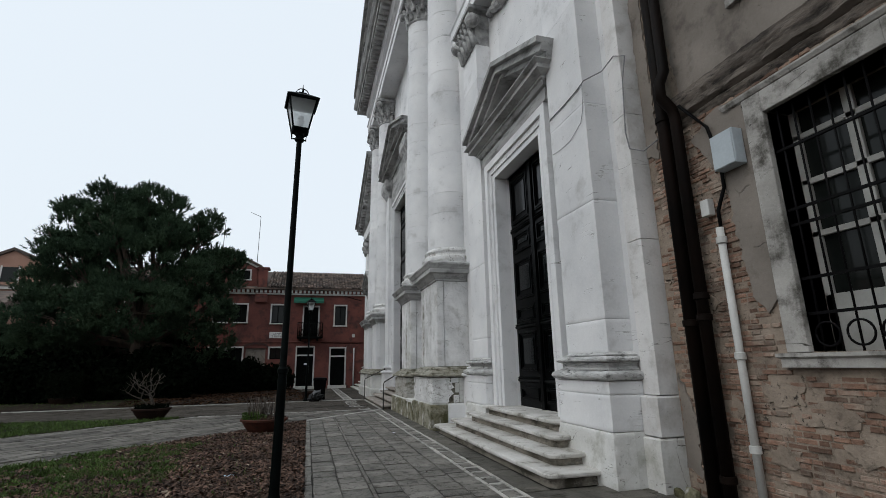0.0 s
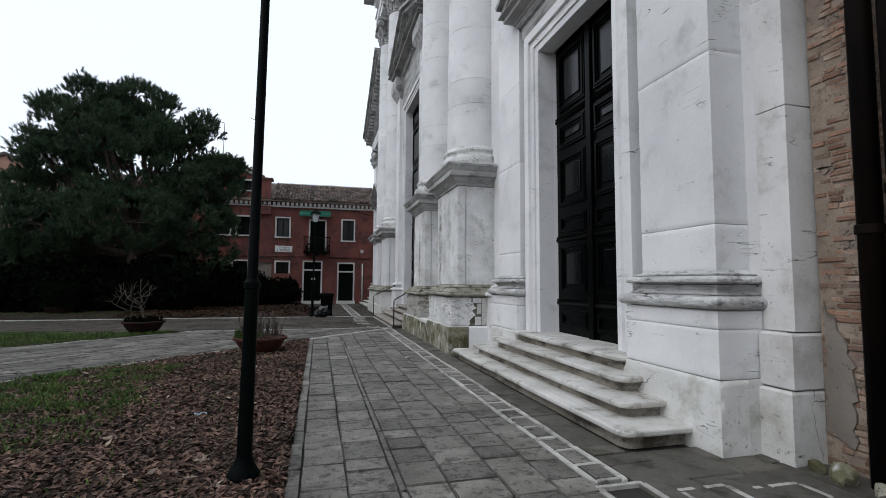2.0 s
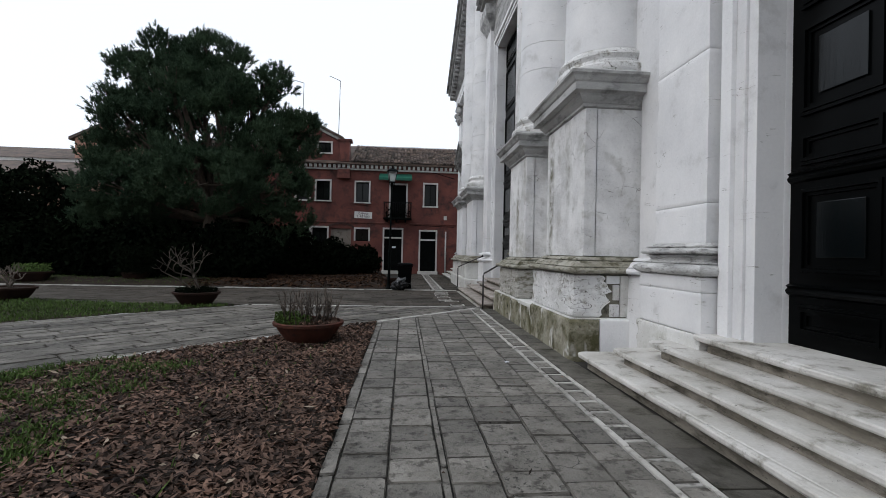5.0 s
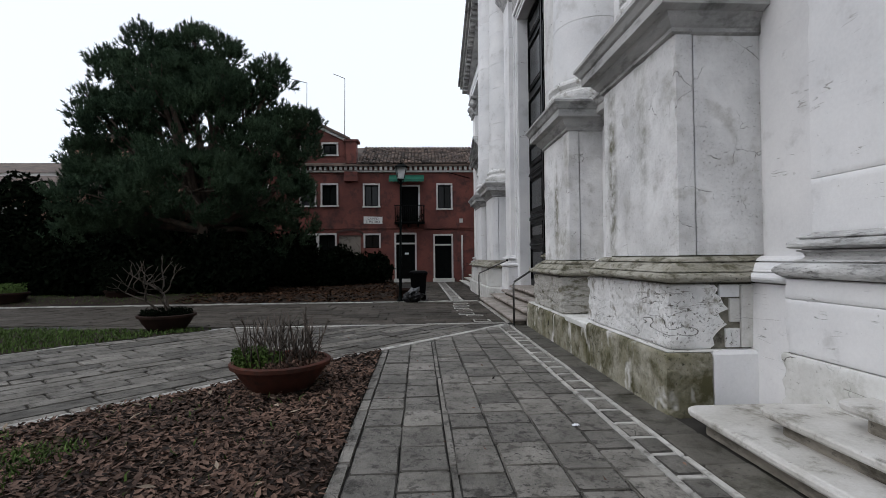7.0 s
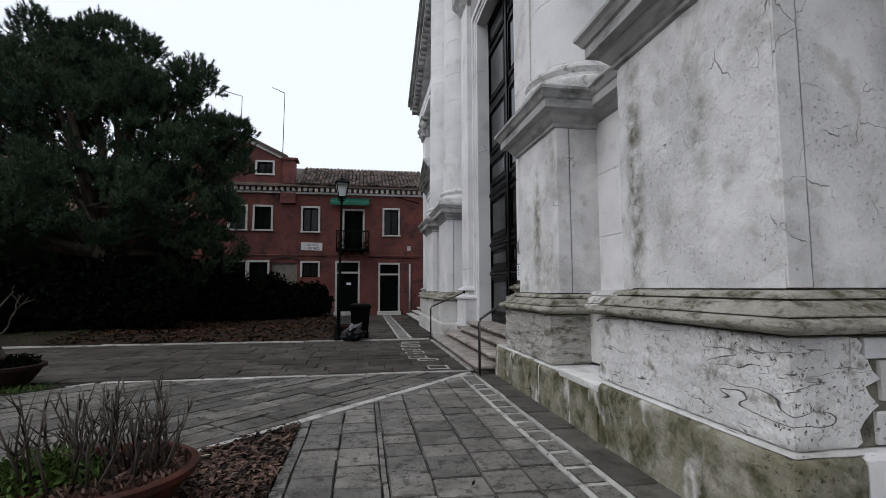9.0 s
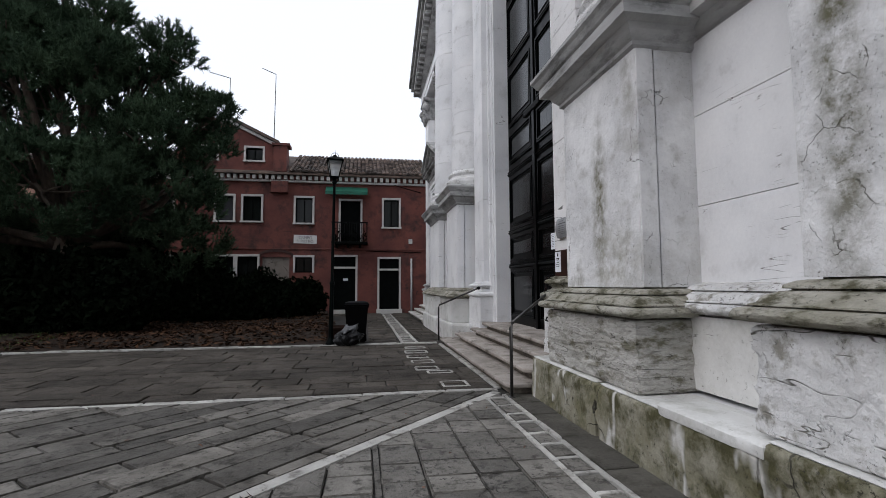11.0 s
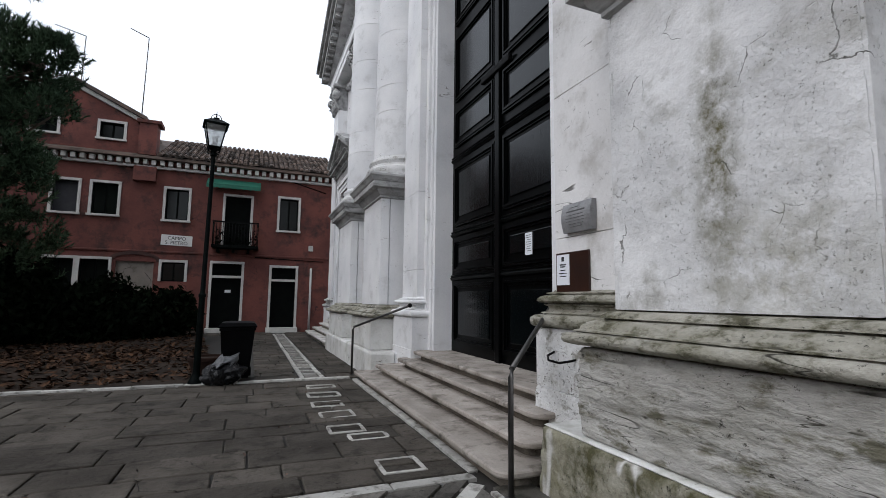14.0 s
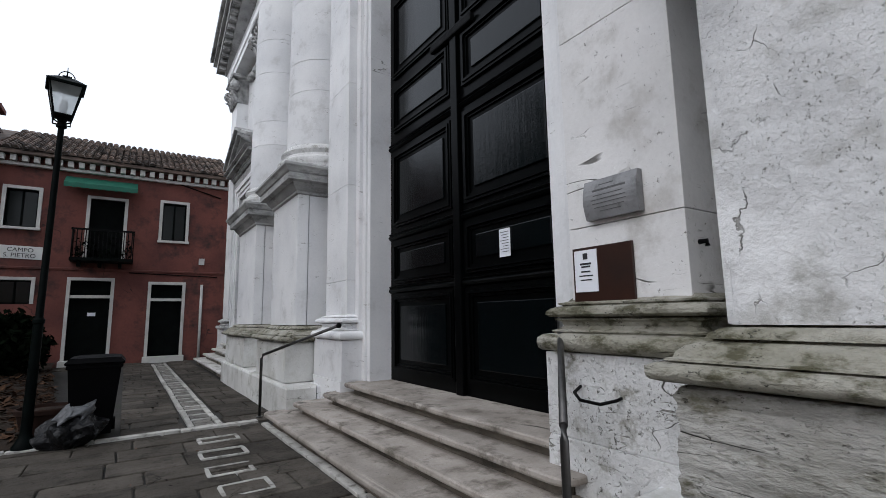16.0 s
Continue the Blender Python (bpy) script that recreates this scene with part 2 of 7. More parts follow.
M["trachyte_path"] = material("path_trachyte", (0.165, 0.155, 0.137), (0.092, 0.085, 0.074), 2.0, 0.7, 1.0, 30, per_object=0.42, spots=(0.05, 0.046, 0.039), spot_scale=5.0, spot_at=(0.52, 0.63), dist=0.016, pits=((0.022, 0.02, 0.017), 18.0, 0.565), cracks=((0.025, 0.023, 0.02), 1.8, 0.009), grain=0.7, spec=0.2)
M["slab_edge"] = material("worn_slab_edge", (0.11, 0.102, 0.088), (0.055, 0.051, 0.044), 2.2, 0.85, 0.6, 30, per_object=0.4, spots=(0.03, 0.027, 0.022), spot_scale=5.0, spot_at=(0.48, 0.6), grain=0.6)
M["istria_line"] = material("white_kerb_stone", (0.47, 0.46, 0.43), (0.31, 0.30, 0.275), 3.0, 0.75, 0.5, 40, per_object=0.2, spots=(0.14, 0.132, 0.116), spot_scale=6, spot_at=(0.53, 0.66), pits=((0.07, 0.065, 0.057), 20.0, 0.60), grain=0.6)
M["ground"] = material("dark_earth_joints", (0.036, 0.033, 0.029), (0.022, 0.02, 0.018), 1.2, 0.95, 0.5, 30, spots=(0.034, 0.04, 0.022), spot_scale=1.2)
M["soil"] = material("bed_soil", (0.034, 0.025, 0.019), (0.018, 0.014, 0.011), 1.5, 0.95, 0.9, 30, dist=0.02, spec=0.1)
M["chips"] = material("bark_and_leaves", (0.125, 0.076, 0.055), (0.052, 0.034, 0.026), 1.4, 0.85, 0.1, 60, per_island=0.95, spec=0.25)
M["leaf_litter"] = material("fallen_leaves", (0.060, 0.032, 0.018), (0.028, 0.017, 0.012), 1.2, 0.9, 0.1, 60, per_island=0.85, spec=0.08)
M["grass"] = material("grass", (0.078, 0.125, 0.032), (0.044, 0.074, 0.020), 2.0, 0.8, 0.0, 40, per_island=0.5, spec=0.12)
M["needles"] = material("pine_needles", (0.060, 0.094, 0.054), (0.028, 0.048, 0.030), 0.6, 0.8, 0.0, 40, per_island=0.5, spec=0.04)
# leaf colour is near-black: the shade beneath the pine is put into it
M["hedge"] = material("evergreen_leaves_shade_dark", (0.006, 0.009, 0.005), (0.0035, 0.0055, 0.0035), 0.7, 0.8, 0.0, 40, per_island=0.45, spec=0.0)
M["bark"] = material("pine_bark", (0.10, 0.075, 0.055), (0.055, 0.042, 0.034), 5, 0.9, 0.8, 30, dist=0.03, stretch=(1, 1, 0.4))
M["twig"] = material("bare_twig", (0.085, 0.068, 0.055), (0.045, 0.037, 0.03), 8, 0.85, 0.3, 60, per_object=0.45, per_island=0.3)
M["terracotta"] = material("terracotta", (0.092, 0.032, 0.021), (0.05, 0.021, 0.015), 3, 0.8, 0.25, 40, spots=(0.036, 0.022, 0.018), spot_scale=4, spot_at=(0.50, 0.66), spec=0.12)
M["brown_pot"] = material("dark_clay_pot", (0.03, 0.017, 0.013), (0.018, 0.011, 0.009), 3, 0.85, 0.25, 40, spec=0.08)
M["iron"] = material("dark_green_cast_iron", (0.0028, 0.0046, 0.0043), (0.0016, 0.0024, 0.0024), 6, 0.5, 0.12, 60, spec=0.03)
M["black_iron"] = material("black_iron", (0.005, 0.005, 0.0055), (0.003, 0.003, 0.003), 6, 0.55, 0.2, 60, spec=0.06)
M["steel"] = material("worn_handrail", (0.10, 0.097, 0.094), (0.05, 0.049, 0.047), 5, 0.42, 0.1, 60, metal=0.8)
M["brick"] = material("old_red_brick", (0.33, 0.196, 0.136), (0.21, 0.124, 0.088), 3.0, 0.9, 0.9, 30, per_object=0.42, per_island=0.42, spots=(0.38, 0.31, 0.25), spot_scale=3.4, spot_at=(0.46, 0.62), dist=0.014, pits=((0.04, 0.03, 0.024), 18.0, 0.59), grain=0.65)
M["mortar"] = material("lime_mortar", (0.32, 0.262, 0.208), (0.19, 0.153, 0.12), 3, 0.95, 0.8, 30, spots=(0.10, 0.08, 0.064), spot_scale=5.0, spot_at=(0.54, 0.68), pits=((0.04, 0.033, 0.027), 14.0, 0.575), grain=0.6)
M["plaster"] = material("grey_brown_plaster", (0.235, 0.208, 0.18), (0.16, 0.14, 0.12), 1.5, 0.92, 0.4, 26, spots=(0.10, 0.086, 0.074), spot_scale=2.5, spot_at=(0.54, 0.70), cracks=((0.05, 0.042, 0.037), 1.4, 0.018), pits=((0.07, 0.06, 0.05), 14.0, 0.62))
M["red_wall"] = material("faded_red_plaster", (0.175, 0.060, 0.047), (0.108, 0.040, 0.034), 0.9, 0.92, 0.5, 14, spots=(0.050, 0.028, 0.025), spot_scale=1.4, spot_at=(0.50, 0.66), pits=((0.25, 0.15, 0.12), 1.3, 0.68), cracks=((0.04, 0.025, 0.023), 0.9, 0.008), grain=0.55)
M["orange_wall"] = material("orange_plaster", (0.38, 0.225, 0.17), (0.29, 0.165, 0.12), 0.5, 0.92, 0.2, 12)
M["house_trim"] = material("house_stone_trim", (0.60, 0.59, 0.56), (0.46, 0.45, 0.43), 2.0, 0.8, 0.25, 30)
M["roof_tile"] = material("old_clay_tiles", (0.16, 0.115, 0.092), (0.075, 0.062, 0.054), 1.5, 0.9, 0.3, 30, per_island=0.7, spots=(0.045, 0.043, 0.038), spot_scale=2)
M["dark_wood"] = material("dark_house_door", (0.004, 0.0055, 0.005), (0.0025, 0.003, 0.003), 4, 0.6, 0.1, 50, spec=0.03)
M["awning"] = material("green_awning", (0.015, 0.13, 0.085), (0.012, 0.10, 0.066), 3, 0.7, 0.1, 50)
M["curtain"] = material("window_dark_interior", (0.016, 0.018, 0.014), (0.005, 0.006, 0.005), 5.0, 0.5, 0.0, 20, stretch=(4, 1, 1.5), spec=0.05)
M["greybag"] = material("pale_bag_plastic", (0.11, 0.115, 0.12), (0.05, 0.052, 0.055), 14.0, 0.4, 0.4, 30)
M["dark_brick"] = material("dark_brick_band", (0.075, 0.036, 0.03), (0.04, 0.022, 0.02), 3.0, 0.92, 0.5, 20)
M["sign"] = material("white_sign", (0.74, 0.74, 0.72), (0.66, 0.66, 0.64), 2, 0.6, 0.05, 30)
# black for lettering, and for sheets standing in for unlit rooms
M["ink_and_dark"] = material("black_ink_and_dark_rooms", (0.03, 0.03, 0.035), (0.02, 0.02, 0.025), 3, 0.6, 0, 30)
M["paper"] = material("white_paper", (0.78, 0.80, 0.84), (0.74, 0.76, 0.8), 2, 0.6, 0, 30)
M["plaque"] = material("grey_stone_plaque", (0.25, 0.25, 0.255), (0.17, 0.17, 0.175), 6, 0.42, 0.2, 40, spots=(0.12, 0.12, 0.12), spot_scale=12, spot_at=(0.55, 0.7))
M["board"] = material("brown_notice_board", (0.035, 0.014, 0.009), (0.022, 0.01, 0.007), 4, 0.35, 0.05, 40)
M["pvc"] = material("white_conduit", (0.55, 0.55, 0.53), (0.46, 0.46, 0.44), 3, 0.5, 0.1, 40)
M["greybox"] = material("grey_plastic_box", (0.42, 0.47, 0.50), (0.36, 0.40, 0.43), 2, 0.5, 0.05, 40)
M["pipe"] = material("black_downpipe", (0.0035, 0.0032, 0.003), (0.009, 0.0055, 0.004), 1.5, 0.55, 0.2, 40, spec=0.05)
M["bin"] = material("black_plastic", (0.0025, 0.0025, 0.003), (0.0018, 0.0018, 0.0018), 3, 0.55, 0.1, 40, spec=0.03)
M["bag"] = material("grey_bin_bag", (0.010, 0.0105, 0.011), (0.004, 0.004, 0.005), 5, 0.28, 0.5, 12, dist=0.03, spec=0.25)
M["white_frame"] = material("white_window_paint", (0.42, 0.42, 0.40), (0.32, 0.32, 0.30), 3, 0.6, 0.1, 40)

glass = bpy.data.materials.new("frosted_lantern_glass")
glass.use_nodes = True
gn, gl = glass.node_tree.nodes, glass.node_tree.links
frost, clear, both = gn.new("ShaderNodeBsdfTranslucent"), gn.new("ShaderNodeBsdfTransparent"), gn.new("ShaderNodeMixShader")
frost.inputs[0].default_value, clear.inputs[0].default_value = (0.9, 0.92, 0.92, 1), (0.9, 0.92, 0.92, 1)
both.inputs[0].default_value = 0.5
gl.new(frost.outputs[0], both.inputs[1])
gl.new(clear.outputs[0], both.inputs[2])
gl.new(both.outputs[0], gn["Material Output"].inputs[0])
M["glass"] = glass
# dark bed lines put dirt and the crevices' shade into the colour
M["stone_layered"] = material("flaking_layered_limestone", (0.47, 0.46, 0.43), (0.32, 0.31, 0.275), 2.4, 0.88, 1.0, 30, spots=(0.15, 0.142, 0.102), spot_scale=4.5, spot_at=(0.52, 0.63), stretch=(0.8, 0.7, 1.8), pits=((0.06, 0.056, 0.044), 22.0, 0.585), lines=(((0.025, 0.023, 0.018), 1.0, 0.006, 0.52, (0.4, 0.26, 4.0)), ((0.09, 0.085, 0.067), 2.6, 0.009, 0.56, (0.4, 0.45, 3.6))), dist=0.02, grain=0.75)
M["stone_dirty"] = material("grimy_window_stone", (0.42, 0.405, 0.38), (0.25, 0.24, 0.22), 1.8, 0.85, 0.5, 28, spots=(0.07, 0.065, 0.055), spot_scale=3.0, spot_at=(0.50, 0.66), pits=((0.05, 0.046, 0.04), 14.0, 0.61), lines=(((0.05, 0.046, 0.04), 1.6, 0.005, 0.55, (1, 0.4, 2.0)),), grain=0.55)
M["grimy_course"] = material("crumbling_string_course", (0.20, 0.17, 0.145), (0.10, 0.085, 0.072), 3.0, 0.92, 0.9, 26, spots=(0.04, 0.034, 0.029), spot_scale=4.0, spot_at=(0.48, 0.62), pits=((0.025, 0.022, 0.019), 16.0, 0.58), stretch=(1, 0.5, 1.8), grain=0.6)
M["faint_ink"] = material("worn_incised_writing", (0.075, 0.075, 0.075), (0.12, 0.12, 0.12), 30.0, 0.7, 0, 30)
M["tan_leaf"] = material("pale_dry_leaf", (0.30, 0.24, 0.18), (0.2, 0.155, 0.11), 4.0, 0.8, 0.1, 60, per_island=0.3)
pane = bpy.data.materials.new("window_pane")
pane.use_nodes = True
pp = pane.node_tree.nodes["Principled BSDF"]
pp.inputs["Base Color"].default_value = (0.010, 0.012, 0.011, 1)
pp.inputs["Roughness"].default_value = 0.12
pp.inputs["Specular IOR Level"].default_value = 0.2
M["pane"] = pane

# ---- building helpers ----


def part(name, bm, mat, parent=None, label=""):
    me = bpy.data.meshes.new(name)
    bm.normal_update()
    bm.to_mesh(me)
    bm.free()
    me.materials.append(M[mat] if isinstance(mat, str) else mat)
    ob = new(name, me)
    ob.parent = parent
    return tagged(ob, label)


def thing(name, label, category, group="", kind="", at=(0, 0, 0)):
    ob = new(name)
    ob.location = at
    ob.empty_display_size = 0.2
    return tagged(ob, label, category, group, kind)


def add_box(bm, x0, x1, y0, y1, z0, z1, bevel=0.0, turn=None):
    r = bmesh.ops.create_cube(bm, size=1)
    vs = r["verts"]
    for v in vs:
        v.co = Vector((x0 + (v.co.x + 0.5) * (x1 - x0), y0 + (v.co.y + 0.5) * (y1 - y0), z0 + (v.co.z + 0.5) * (z1 - z0)))
    if bevel:
        es = list({e for v in vs for e in v.link_edges})
        vs = bmesh.ops.bevel(bm, geom=es, offset=bevel, segments=2, affect="EDGES", profile=0.6)["verts"]
    if turn is not None:
        bmesh.ops.transform(bm, matrix=turn, verts=list({v for v in vs}))
    return vs


def box(x0, x1, y0, y1, z0, z1, bevel=0.0):
    bm = bmesh.new()
    add_box(bm, x0, x1, y0, y1, z0, z1, bevel)
    return bm


def add_rings(bm, rings, cap=True):
    """Closed rings of points, joined one above another into a solid."""
    made = [[bm.verts.new(p) for p in ring] for ring in rings]
    for a, b in zip(made, made[1:]):
        for i in range(len(a)):
            j = (i + 1) % len(a)
            bm.faces.new((a[i], a[j], b[j], b[i]))
    if cap:
        bm.faces.new(made[0][::-1])
        bm.faces.new(made[-1])


def moulded(prof, x0, x1, y0, y1, round_=0.0, bm=None, ends=(1, 1), wob=0.0):
    """A body on a rectangle that faces -x, whose front and ends follow a profile of (offset, z). ends: which ends follow it."""
    bm = bm or bmesh.new()
    rings = []
    for off, z in prof:
        fx, ya, yb = x0 - off, y0 - off * ends[0], y1 + off * ends[1]
        if round_:
            ring = [(x1, ya, z)]
            for k in range(7):
                a = math.pi / 2 * k / 6
                ring.append((fx + round_ - round_ * math.sin(a), ya + round_ - round_ * math.cos(a), z))
            for k in range(7):
                a = math.pi / 2 * k / 6
                ring.append((fx + round_ - round_ * math.cos(a), yb - round_ + round_ * math.sin(a), z))
            ring.append((x1, yb, z))
        else:
            ring = [(x1, ya, z), (fx, ya, z)]
            n = max(1, int((y1 - y0) / 0.35)) if wob else 1
            for k in range(1, n):
                y = ya + (yb - ya) * k / n
                ring.append((fx + wob * noise.noise((y * 2.1, z * 7, fx)), y, z + wob * 0.6 * noise.noise((y * 1.7, z * 3, 9))))
            ring += [(fx, yb, z), (x1, yb, z)]
        rings.append([(a, b, c) for a, b, c in ring][::-1])
    add_rings(bm, rings)
    return bm


def weathered(prof, x0, x1, y0, y1, cell=0.03, amp=0.008, strata=0.0, nick=0.02, seed=0, ends=(1, 1)):
    """Like moulded(), in fine cells: the faces are eaten away by pits and beds, the upright corners nicked."""
    bm = bmesh.new()
    fine = []
    for (oa, za), (ob, zb) in zip(prof, prof[1:]):
        n = max(1, int(math.hypot(ob - oa, zb - za) / cell))
        fine += [(oa + (ob - oa) * k / n, za + (zb - za) * k / n) for k in range(n)]
    fine.append(prof[-1])
    ny, nx = max(2, int((y1 - y0) / cell)), max(2, int((x1 - x0) / cell / 1.5))
    rings = []
    for off, z in fine:
        fx, ya, yb = x0 - off, y0 - off * ends[0], y1 + off * ends[1]
        pts = [(x1 + (fx - x1) * k / nx, ya, 0, -1, 1 - k / nx) for k in range(nx)]
        pts += [(fx, ya + (yb - ya) * k / ny, -1, -1 if k == 0 else 0, k / ny) for k in range(ny)]
        pts += [(fx, yb, -1, 1, 1)] + [(fx + (x1 - fx) * k / nx, yb, 0, 1, k / nx) for k in range(1, nx + 1)]
        ring = []
        for x, y, ax, ay, _ in pts:
            p = Vector((x * 1.3 + seed, y * 1.3, z * 1.3))
            d = amp * (0.5 + 0.9 * noise.noise(p * 9) + 0.6 * noise.noise(p * 22))
            if strata:
                bed_ = noise.noise((x * 0.9, y * 0.9 + seed, z * 17 + 1.5 * noise.noise((x, y * 1.3, seed))))
                d += strata * max(0.0, bed_ + 0.15) * (0.6 + 0.8 * noise.noise(p * 3.0))
            deep = noise.noise(p * 2.3 + Vector((7, seed, 3)))
            if deep > 0.32:
                d += amp * 5 * (deep - 0.32)
            near = min(math.hypot(x - fx, y - ya), math.hypot(x - fx, y - yb))
            if near < 0.07:
                d += nick * (1 - near / 0.07) * max(0.0, 0.25 + noise.noise((z * 5, seed, y)) + 0.7 * noise.noise((z * 19, seed + 4, y)))
            d = max(d, -amp)
            at_back = x > x1 - 1e-4
            ring.append((x - (0 if at_back else ax * d), y - ay * d * ends[0 if ay < 0 else 1], z))
        rings.append(ring[::-1])
    add_rings(bm, rings)
    for f in bm.faces:
        f.smooth = True
    bm.normal_update()
    for e in bm.edges:
        if len(e.link_faces) == 2 and e.calc_face_angle(0) > 0.75:
            e.smooth = False
    return bm


def lathe(bm, prof, cx, cy, seg=24, a0=0.0, a1=2 * math.pi, flip=False):
    full = abs(a1 - a0 - 2 * math.pi) < 1e-6
    n = seg if full else seg + 1
    rings = []
    for r, z in prof:
        rings.append([bm.verts.new((cx + r * math.cos(a0 + (a1 - a0) * k / seg), cy + r * math.sin(a0 + (a1 - a0) * k / seg), z)) for k in range(n)])
    for a, b in zip(rings, rings[1:]):
        for k in range(n if full else n - 1):
            j = (k + 1) % n
            f = bm.faces.new((a[k], a[j], b[j], b[k]))
            f.smooth = True
    if full:
        bm.faces.new(rings[0][::-1])
        bm.faces.new(rings[-1])
    bm.normal_update()
    for e in bm.edges:
        if len(e.link_faces) == 2 and e.calc_face_angle(0) > 0.6:
            e.smooth = False
    return bm


def tube(bm, pts, r0, r1=None, seg=8):
    """A round bar along points, tapering from r0 to r1."""
    r1 = r0 if r1 is None else r1
    rings = []
    pts = [Vector(p) for p in pts]
    for i, p in enumerate(pts):
        d = (pts[min(i + 1, len(pts) - 1)] - pts[max(i - 1, 0)]).normalized()
        s = d.cross(Vector((0, 0, 1)) if abs(d.z) < 0.9 else Vector((1, 0, 0))).normalized()
        u = s.cross(d)
        r = r0 + (r1 - r0) * i / max(1, len(pts) - 1)
        rings.append([bm.verts.new(p + r * (math.cos(2 * math.pi * k / seg) * s + math.sin(2 * math.pi * k / seg) * u)) for k in range(seg)])
    for a, b in zip(rings, rings[1:]):
        for k in range(seg):
            f = bm.faces.new((a[k], a[(k + 1) % seg], b[(k + 1) % seg], b[k]))
            f.smooth = True
    bm.faces.new(rings[0][::-1])
    bm.faces.new(rings[-1])


def prism(bm, poly, axis, a, b):
    """A polygon pushed from a to b along an axis. poly holds the two other coordinates in x, y, z order."""
    def at(p, v):
        q = list(p)
        q.insert("xyz".index(axis), v)
        return q
    lo, hi = [bm.verts.new(at(p, a)) for p in poly], [bm.verts.new(at(p, b)) for p in poly]
    bm.faces.new(lo)
    bm.faces.new(hi[::-1])
    for i in range(len(poly)):
        j = (i + 1) % len(poly)
        bm.faces.new((lo[j], lo[i], hi[i], hi[j]))
    bmesh.ops.recalc_face_normals(bm, faces=bm.faces)


def block_mesh(bevel):
    """A unit stone, bottom at z 0, with softened upper edges; scaled for each piece."""
    bm = bmesh.new()
    b = bevel
    rings = [[(-.5, -.5, 0), (.5, -.5, 0), (.5, .5, 0), (-.5, .5, 0)], [(-.5, -.5, 1 - b * 2), (.5, -.5, 1 - b * 2), (.5, .5, 1 - b * 2), (-.5, .5, 1 - b * 2)],
             [(-.5 + b, -.5 + b, 1), (.5 - b, -.5 + b, 1), (.5 - b, .5 - b, 1), (-.5 + b, .5 - b, 1)]]
    add_rings(bm, rings)
    me = bpy.data.meshes.new("stone_piece")
    bm.to_mesh(me)
    bm.free()
    return me


def piece(name, me, parent, x, y, z, sx, sy, sz, rz=0.0, rx=0.0, ry=0.0):
    ob = new(name, me)
    ob.parent = parent
    ob.location, ob.scale, ob.rotation_euler = (x, y, z), (sx, sy, sz), (rx, ry, rz)
    return ob


rng = random.Random(4)

# ---- ground and far closing ----
bm = bmesh.new()
bmesh.ops.create_grid(bm, x_segments=2, y_segments=2, size=400)
bmesh.ops.translate(bm, verts=bm.verts, vec=(0, 0, -0.035))
tagged(part("ground", bm, "ground"), "dark earth and worn paving joints of the square", "ground", kind="structure")

# unseen walls, added to block low sky and darken what the doors reflect
for name, q in (("wall_west", (-36, -34, -40, 34, -0.1, 8.5)), ("wall_south", (-36, 20, -42, -40, -0.1, 9.0))):
    tagged(part(name, box(*q), "orange_wall"), "plain plastered wall, unseen, added to darken door reflections and low sky", "wall", kind="structure")

# ---- the church front ----
YC = 20.95                     # middle of the church front
church = thing("church_front", "white limestone church facade with giant columns on tall pedestals", "church", at=(5, YC, 0))
church_inv = Matrix.Translation((-5, -YC, 0))


def cpart(name, bm, mat, parent=None, label=""):
    ob = part(name, bm, mat, parent or church, label)
    if parent is None:
        ob.matrix_parent_inverse = church_inv
    return ob


def mirrored(y0, y1, far):
    return (2 * YC - y1, 2 * YC - y0) if far else (y0, y1)


# walls: wings at x 4.36, centre at 4.2, with the door openings left free
DOORS = {"near": (7.55, 9.80, 0.69, 5.82, 4.43), "main": (19.13, 22.77, 0.60, 9.20, 4.24), "far": (2 * YC - 9.80, 2 * YC - 7.55, 0.69, 5.82, 4.43)}


def wall_with_door(x0, x1, y0, y1, z1, door):
    d0, d1, _, dz, _ = door
    w = cpart("wall", box(x0, x1, y0, d0, -0.2, z1), "stone")
    cpart("wall_pier", box(x0, x1, d1, y1, -0.2, z1), "stone", w)
    cpart("wall_over_door", box(x0, x1, d0, d1, dz, z1), "stone", w)


wall_with_door(4.36, 5.4, 5.45, 12.3, 12.6, DOORS["near"])
wall_with_door(4.36, 5.4, 2 * YC - 12.3, 2 * YC - 5.45, 12.6, DOORS["far"])
wall_with_door(4.2, 5.4, 12.3, 2 * YC - 12.3, 20.0, DOORS["main"])
cpart("inner_wall", box(5.4, 16, 5.6, 2 * YC - 5.6, -0.2, 12.0), "stone_grey")

BASE = [(-0.06, 1.236), (-0.06, 1.252), (0.03, 1.254), (0.075, 1.266), (0.097, 1.285), (0.10, 1.305), (0.085, 1.33), (0.05, 1.343), (0.005, 1.345), (0.005, 1.352), (0.028, 1.354), (0.024, 1.364), (-0.005, 1.37), (-0.022, 1.395), (-0.05, 1.42), (-0.095, 1.438), (-0.135, 1.443), (-0.135, 1.452), (-0.105, 1.454), (-0.115, 1.475), (-0.15, 1.498), (-0.19, 1.505), (-0.24, 1.506), (-0.24, 1.516)]
